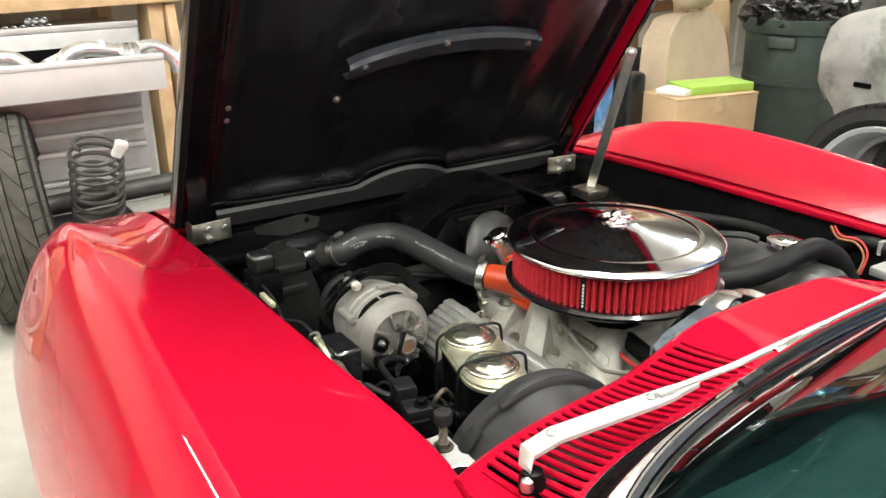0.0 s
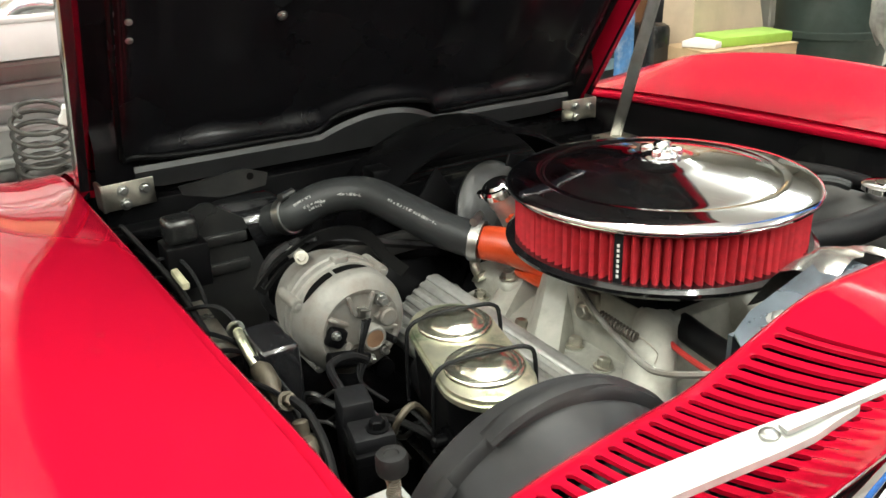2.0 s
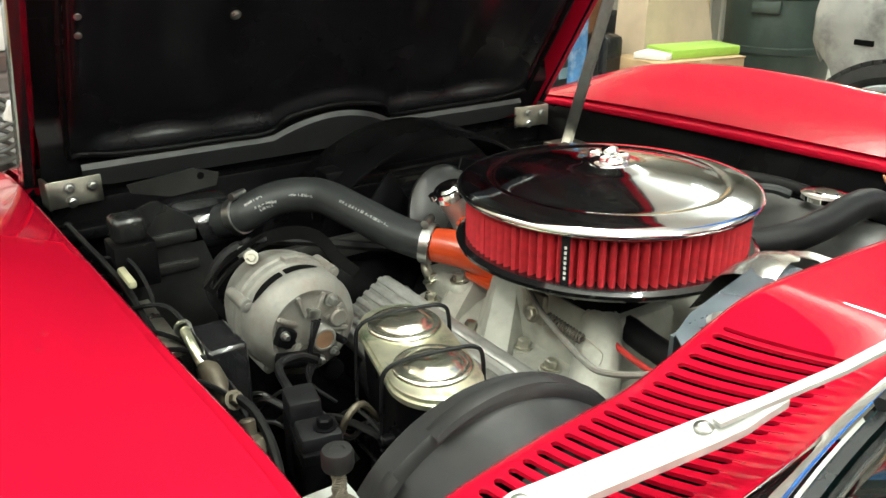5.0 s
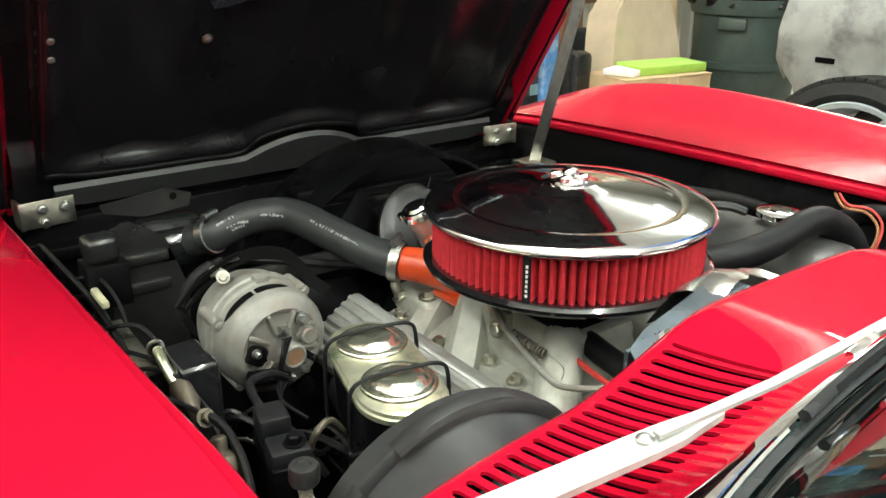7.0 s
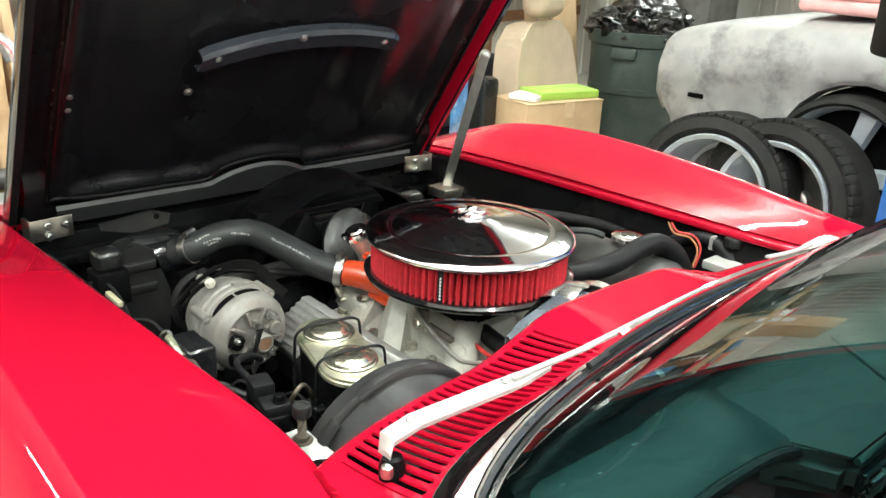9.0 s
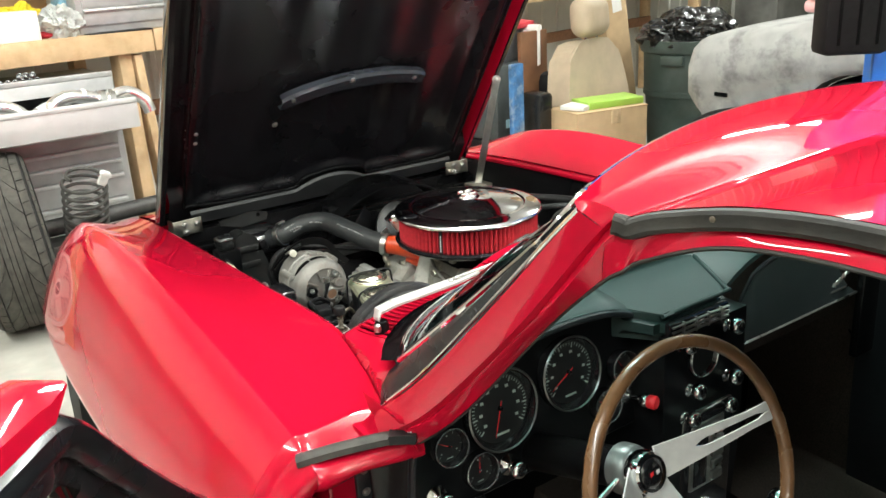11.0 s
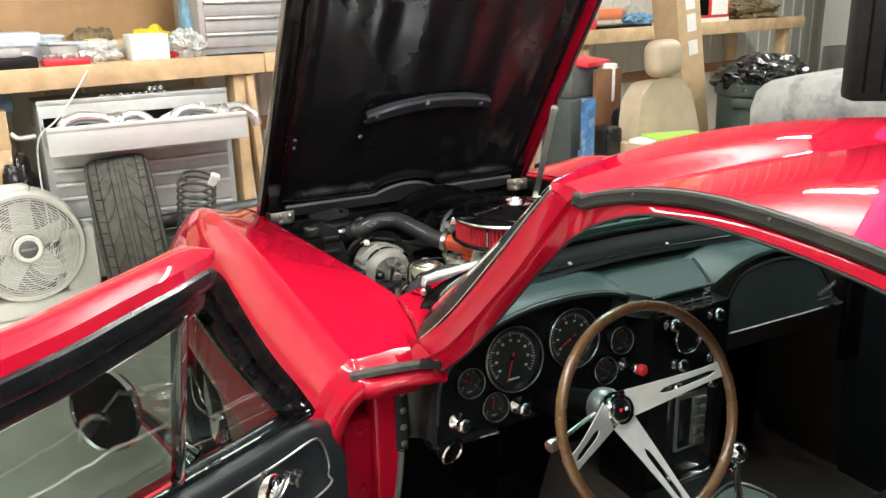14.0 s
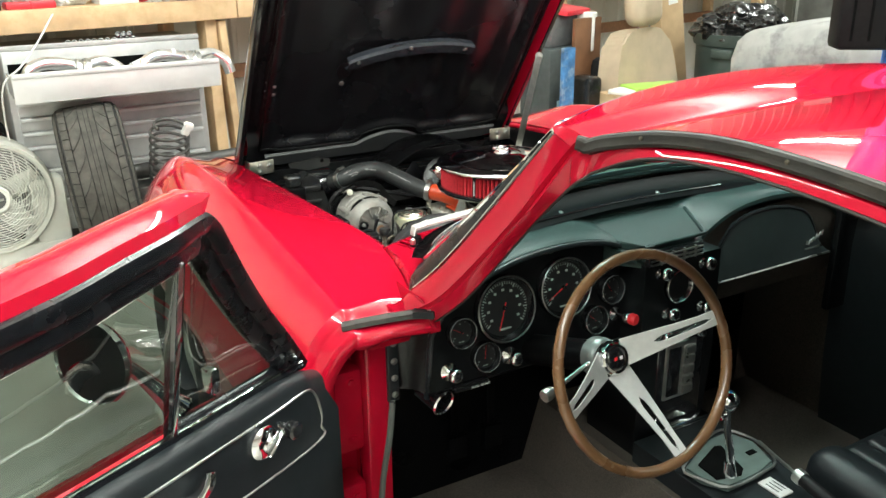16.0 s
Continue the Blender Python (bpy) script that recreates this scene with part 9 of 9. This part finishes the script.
def console():
    c = part("shift_console", add_prism(B(), [(-0.115, 0.27), (0.105, 0.27), (0.10, 0.02), (0.075, -0.03), (0.07, -0.7), (-0.085, -0.7), (-0.09, -0.03), (-0.115, 0.03)], 0.05, pose(0, 0, 0.40)), VINYL, car, "black console between the seats")
    bm = add_prism(B(), [(-0.110, 0.125), (0.02, 0.178), (0.072, 0.178), (0.094, 0.118), (0.068, 0.045), (0.01, 0.032), (-0.079, 0.031), (-0.108, 0.08)], 0.016, pose(0, 0, 0.452))
    bmesh.ops.bevel(bm, geom=bm.edges[:], offset=0.005, segments=2, affect="EDGES")
    p = smooth(part("shift_plate", bm, CONSOLE, c, "grey-green metal shifter plate"), 30)
    part("plate_trim", add_tube(B(), [(-0.112, 0.126, 0.469), (0.02, 0.18, 0.469), (0.073, 0.18, 0.469), (0.096, 0.118, 0.469), (0.069, 0.043, 0.469), (0.01, 0.030, 0.469), (-0.08, 0.029, 0.469), (-0.110, 0.08, 0.469)], 0.003, 6, n=3, closed=True), STEEL, p)
    bm = add_prism(B(), [(-0.085, 0.06), (-0.080, 0.115), (0.0, 0.146), (0.014, 0.14), (-0.010, 0.058), (-0.03, 0.045)], 0.003, pose(0, 0, 0.4685))
    part("boot", bm, DARK, p)
    # near-black bar for the shade inside the ash slot
    part("ash_slot", add_box(B(), (0.040, 0.085, 0.4685), (0.062, 0.097, 0.471)), DARK, p)
    part("pattern_plate", add_box(B(), (-0.004, -0.033, 0.451), (0.034, 0.025, 0.456), bevel=0.002), WHITEP, c, "white shift pattern plate")
    for k in range(3):
        part("pattern_bar", add_box(B(), (0.004 + 0.010 * k, -0.020, 0.4565), (0.006 + 0.010 * k, 0.012, 0.457)), RUBBER, c)
    s = smooth(part("gear_lever", add_tube(B(), [(-0.045, 0.062, 0.46), (-0.052, 0.062, 0.52), (-0.066, 0.064, 0.58), (-0.072, 0.066, 0.632)], [0.012, 0.009, 0.007, 0.006], 14), CHROME, car, "chrome gear lever"))
    smooth(part("shift_knob", add_lathe(B(), [(0.009, -0.02), (0.016, -0.014), (0.0215, -0.004), (0.022, 0.003), (0.017, 0.014), (0.008, 0.02), (0, 0.021)], (-0.072, 0.066, 0.646), (-0.1, 0, 1), 28), CHROME, s), 60)
    part("reverse_lever", add_tube(B(), [(-0.095, 0.06, 0.615), (-0.05, 0.07, 0.615)], 0.004, 8), CHROME, s)
    part("wheel_lever", add_cyl(B(), (-0.05, 0.06, 0.47), (-0.052, 0.062, 0.50), 0.017, 0.010), CHROME, s)
    h = smooth(part("park_brake", add_cyl(B(), (0.045, -0.030, 0.487), (0.030, -0.16, 0.475), 0.014, seg=18), RUBBER, car, "black park brake grip with steel collar"), 30)
    part("collar", add_lathe(B(), [(0.0155, -0.004), (0.0165, 0.004), (0.0155, 0.014)], (0.045, -0.030, 0.487), (-0.015, -0.13, -0.01), 18), STEEL, h)
    part("brake_rod", add_tube(B(), [(0.045, -0.030, 0.487), (0.062, 0.03, 0.484), (0.085, 0.10, 0.480)], 0.0035, 6), STEEL, h)


console()


def seat(x):
    def pad(w, l, h, m, r=0.05):
        bm = add_box(B(), (-w / 2, -l / 2, 0), (w / 2, l / 2, h), m, bevel=r, seg=4)
        return bm
    s = smooth(part("bucket_seat", pad(0.50, 0.52, 0.15, pose(x, -0.21, 0.29, 4)), VINYL, car, "black vinyl bucket seat"), 50)
    for sg in (-1, 1):
        smooth(part("bolster", pad(0.11, 0.50, 0.17, pose(x + sg * 0.20, -0.21, 0.305, 4), 0.045), VINYL, s), 50)
    for k in range(5):
        smooth(part("pleat", pad(0.055, 0.42, 0.03, pose(x - 0.118 + 0.059 * k, -0.21, 0.428, 4), 0.012), VINYL, s), 50)
    smooth(part("seatback", pad(0.48, 0.13, 0.50, pose(x, -0.58, 0.36, 16), 0.05), VINYL, s), 50)
    return s


seat(-0.385)
seat(0.385)

# ---- driver's door, swung open ----
DOOR_OPEN = 63
DH = pose(-0.815, 0.395, 0, 0, 0, -DOOR_OPEN)
# the door's own frame when shut: y runs back from the hinge (negative), x inwards


def dp(s, n, z):
    """s metres back along the door from its hinge, n inwards, z up."""
    return DH @ Vector((n, -s, z))


def driver_door():
    d = part("driver_door", add_loft(B(), [[dp(s, n, z - (drop if z > 0.8 else 0.0)) for n, z in ((0.070, 0.852), (0.030, 0.845), (0.0, 0.82), (-0.045, 0.70), (-0.060, 0.615), (-0.045, 0.585), (0.0, 0.24), (0.02, 0.22))] for s, drop in ((0.10, 0.045), (0.14, 0.012), (0.3, 0.0), (0.6, 0.0), (0.9, 0.0), (1.09, 0.0))]), RED, car, "driver's door swung open, red outside and black inside")
    smooth(d, 45)
    # window frame: front post, top rail, rear post, as the roof and pillar lines have it
    fr = catmull([(0.082, 0.066, 0.842), (0.16, 0.112, 0.93), (0.246, 0.160, 1.022), (0.322, 0.208, 1.108), (0.386, 0.250, 1.186), (0.405, 0.263, 1.209), (0.420, 0.272, 1.222), (0.438, 0.281, 1.229), (0.50, 0.312, 1.234), (0.58, 0.337, 1.235), (0.65, 0.358, 1.235), (0.76, 0.370, 1.232), (0.92, 0.376, 1.222), (1.09, 0.374, 1.195)], 6)
    frame_pts = [dp(p.x, p.y, p.z) for p in fr]
    inw = DH.to_3x3() @ Vector((0.8, 0, 0.2))
    n = len(frame_pts)
    rows = []
    for i, p in enumerate(fr):
        dn = fr[min(i + 1, n - 1)] - fr[max(i - 1, 0)]
        t = Vector((dn.x, 0, dn.z)).normalized()
        nrm = Vector((-t.z, 0, t.x))
        if i < 4:
            nrm = (nrm + Vector((-0.4, 0, 0.0))).normalized()
        rows.append((p, nrm))

    def band(offs, material, name, label="", parent=d):
        sel = rows if name != "roof_flange" else [q for q in rows if q[0].x > 0.432]
        rr = [[dp(p.x + nr.x * a, p.y + b, p.z + nr.z * a) for a, b in offs] for p, nr in sel]
        if name == "roof_flange":
            tip = dp(0.408, 0.272, 1.250)
            rr = [[tip + (q - rr[0][3]) * 0.12 for q in rr[0]]] + rr
        return smooth(part(name, add_loft(B(), rr), material, parent, label), 40)
    band([(0.020, -0.050), (0.028, -0.036), (0.028, -0.012), (0.020, 0.004), (0.008, 0.008)], RED, "roof_flange", "red painted upper edge")
    band([(0.009, -0.02), (0.009, 0.006), (0.006, 0.014), (-0.004, 0.016), (-0.010, 0.014), (-0.015, 0.010), (-0.017, 0.0), (-0.017, -0.012)], SEALB, "frame_rubber", "thick black rubber frame seal")
    band([(-0.016, 0.004), (-0.026, 0.006), (-0.036, 0.003), (-0.041, -0.004), (-0.039, -0.016)], SEALB, "run_channel")
    # glass, division bar and vent window
    zb = 0.865

    def top_at(s):
        i = min(range(n), key=lambda k: abs(fr[k].x - s))
        return fr[i].z - 0.045, fr[i].y - 0.01
    S_BAR, TOP_LEAN = 0.365, 0.118
    rows = []
    for k in range(14):
        s0 = S_BAR + (1.09 - S_BAR) * k / 13
        s = S_BAR + TOP_LEAN + (1.09 - S_BAR - TOP_LEAN) * k / 13
        zt, nt = top_at(s)
        rows.append([dp(s0 + (s - s0) * f, 0.080 + (nt - 0.080) * f, zb + (zt - zb) * f) for f in (0, 0.33, 0.66, 1)])
    g = smooth(part("door_glass", add_loft(B(), rows), GLASS_SIDE, d, "clear side window glass"))
    g.visible_shadow = False
    rows = []
    for k in range(12):
        s0 = 0.155 + (S_BAR - 0.155) * k / 11
        s = 0.165 + (S_BAR + TOP_LEAN - 0.165) * k / 11
        zt, nt = top_at(s)
        zt = max(zt, zb + 0.004)
        rows.append([dp(s0 + (s - s0) * f, 0.080 + (nt - 0.080) * f, zb + (zt - zb) * f) for f in (0, 0.5, 1)])
    g = smooth(part("vent_glass", add_loft(B(), rows), GLASS_SIDE, d, "small vent window glass"))
    g.visible_shadow = False
    zt, nt = top_at(S_BAR + TOP_LEAN)
    a, b = dp(S_BAR, 0.084, zb - 0.02), dp(S_BAR + TOP_LEAN, nt + 0.002, zt + 0.012)
    part("division_bar", add_sweep(B(), [a, b], [(-0.0065, -0.008), (0.0065, -0.008), (0.0065, 0.000), (0.004, 0.003), (-0.004, 0.003), (-0.0065, 0.000)], up=inw), GLOSSB, d)
    part("division_chrome", add_sweep(B(), [a + inw * 0.011, b + inw * 0.011], [(-0.0016, -0.003), (0.0016, -0.003), (0.001, 0.003), (-0.001, 0.003)], up=inw), CHROME, d, "bright window division bar")
    v0 = [dp(0.155, 0.084, zb), dp(0.26, 0.084, zb), dp(S_BAR - 0.012, 0.084, zb)]
    smooth(part("vent_frame", add_tube(B(), v0, 0.0105, 10), SEALB, d, "black rubber vent window frame"))
    part("vent_latch", add_box(B(), (-0.012, -0.004, -0.02), (0.012, 0.012, 0.02), DH @ pose(0.10, -0.30, 0.92), bevel=0.004), CHROME, d)
    # inner trim panel: black vinyl with a rolled top and a chrome-edged recess
    prof = ((0.086, 0.835), (0.090, 0.858), (0.105, 0.866), (0.118, 0.866), (0.128, 0.858), (0.132, 0.838), (0.134, 0.76), (0.134, 0.55), (0.13, 0.30), (0.115, 0.25))
    rows = []
    for k in range(24):
        s = 0.045 + 1.045 * k / 23
        pinch = max(0, 1 - k / 2.0)
        rows.append([dp(s + (0.012 if pinch and z > 0.8 else 0), nn - 0.035 * pinch * (0.6 if z < 0.8 else 1), z - 0.008 * pinch - (0.040 * max(0.0, 1 - k / 2.6) ** 1.4 if z > 0.8 else 0.0)) for nn, z in prof])
    smooth(part("door_trim", add_loft(B(), rows), VINYL, d, "black vinyl door trim panel"), 45)
    # end of the door facing the hinge
    part("door_end", add_loft(B(), [[dp(0.052, nn, z) for nn in (0.0, 0.045, 0.085)] for z in (0.25, 0.55, 0.79)]), RED, d)
    ax0 = DH.to_3x3() @ Vector((1, 0, 0))
    sill = [dp(0.12 + 0.97 * k / 20, 0.103, 0.866) for k in range(21)]
    smooth(part("sill_rubber", add_tube(B(), sill, 0.0085, 8, raw=True), SEALB, d, "black window sill rubber"))
    smooth(part("sill_trim", add_tube(B(), [p + Vector((0, 0, 0.007)) + ax0 * 0.004 for p in sill], 0.0026, 8, raw=True), CHROME, d, "thin bright window sill trim"))
    bead = [dp(1.08, 0.136, 0.835), dp(0.6, 0.137, 0.833), dp(0.24, 0.136, 0.835), dp(0.165, 0.135, 0.838), dp(0.125, 0.128, 0.828), dp(0.102, 0.122, 0.79), dp(0.105, 0.126, 0.755), dp(0.155, 0.137, 0.733), dp(0.6, 0.137, 0.735), dp(1.08, 0.137, 0.735)]
    part("panel_bead", add_tube(B(), bead, 0.0022, 8, n=6), STEEL, d, "thin bright bead round the trim panel")
    # window crank and inside handle
    ax = DH.to_3x3() @ Vector((1, 0, 0))
    c = smooth(part("window_crank", add_lathe(B(), [(0.026, -0.006), (0.027, 0.004), (0.022, 0.010), (0.012, 0.014), (0.010, 0.018), (0, 0.018)], dp(0.243, 0.135, 0.800), ax, 32), CHROME, d, "chrome window crank"), 30)
    part("crank_arm", add_tube(B(), [dp(0.250, 0.150, 0.790), dp(0.235, 0.156, 0.808), dp(0.223, 0.158, 0.820)], [0.013, 0.009, 0.007], 10, flat=0.5), CHROME, c)
    smooth(part("crank_knob", add_lathe(B(), [(0.006, -0.006), (0.007, 0.006), (0.012, 0.010), (0.0145, 0.018), (0.0135, 0.026), (0.010, 0.029), (0, 0.029)], dp(0.221, 0.158, 0.824), ax, 22), GLOSSB, c, "black crank knob with a bright face"))
    smooth(part("door_handle", add_tube(B(), [dp(0.40, 0.140, 0.792), dp(0.385, 0.158, 0.802), dp(0.372, 0.166, 0.822), dp(0.368, 0.164, 0.834)], [0.010, 0.015, 0.014, 0.010], 12, flat=0.6), CHROME, d, "chrome inside door handle"))
    # round mirror on a swept stalk outside the glass
    mb = smooth(part("door_mirror", add_tube(B(), [dp(0.30, 0.020, 0.845), dp(0.315, 0.010, 0.875), dp(0.345, 0.0, 0.925), dp(0.37, -0.005, 0.955)], [0.028, 0.016, 0.011, 0.010], 14), CHROME, d, "round chrome door mirror"), 60)
    o = dp(0.397, -0.015, 0.963)
    na = DH.to_3x3() @ Vector((0.22, -0.97, 0.12))
    smooth(part("mirror_shell", add_lathe(B(), [(0.0, -0.030), (0.030, -0.026), (0.055, -0.012), (0.062, 0.0), (0.060, 0.006)], o, na, 36, caps=False), CHROME, mb), 60)
    # mirror face tinted near-black to paint in a dark reflection
    part("mirror_glass", add_lathe(B(), [(0.058, 0.0045), (0.0, 0.0046)], o, na, 36), mat("dark_reflection", (0.03, 0.03, 0.032), 0.03, 1.0, vary=0.0), mb)
    part("mirror_ring", add_lathe(B(), [(0.058, 0.004), (0.061, 0.008), (0.064, 0.003)], o, na, 36, caps=False), CHROME, mb)


driver_door()
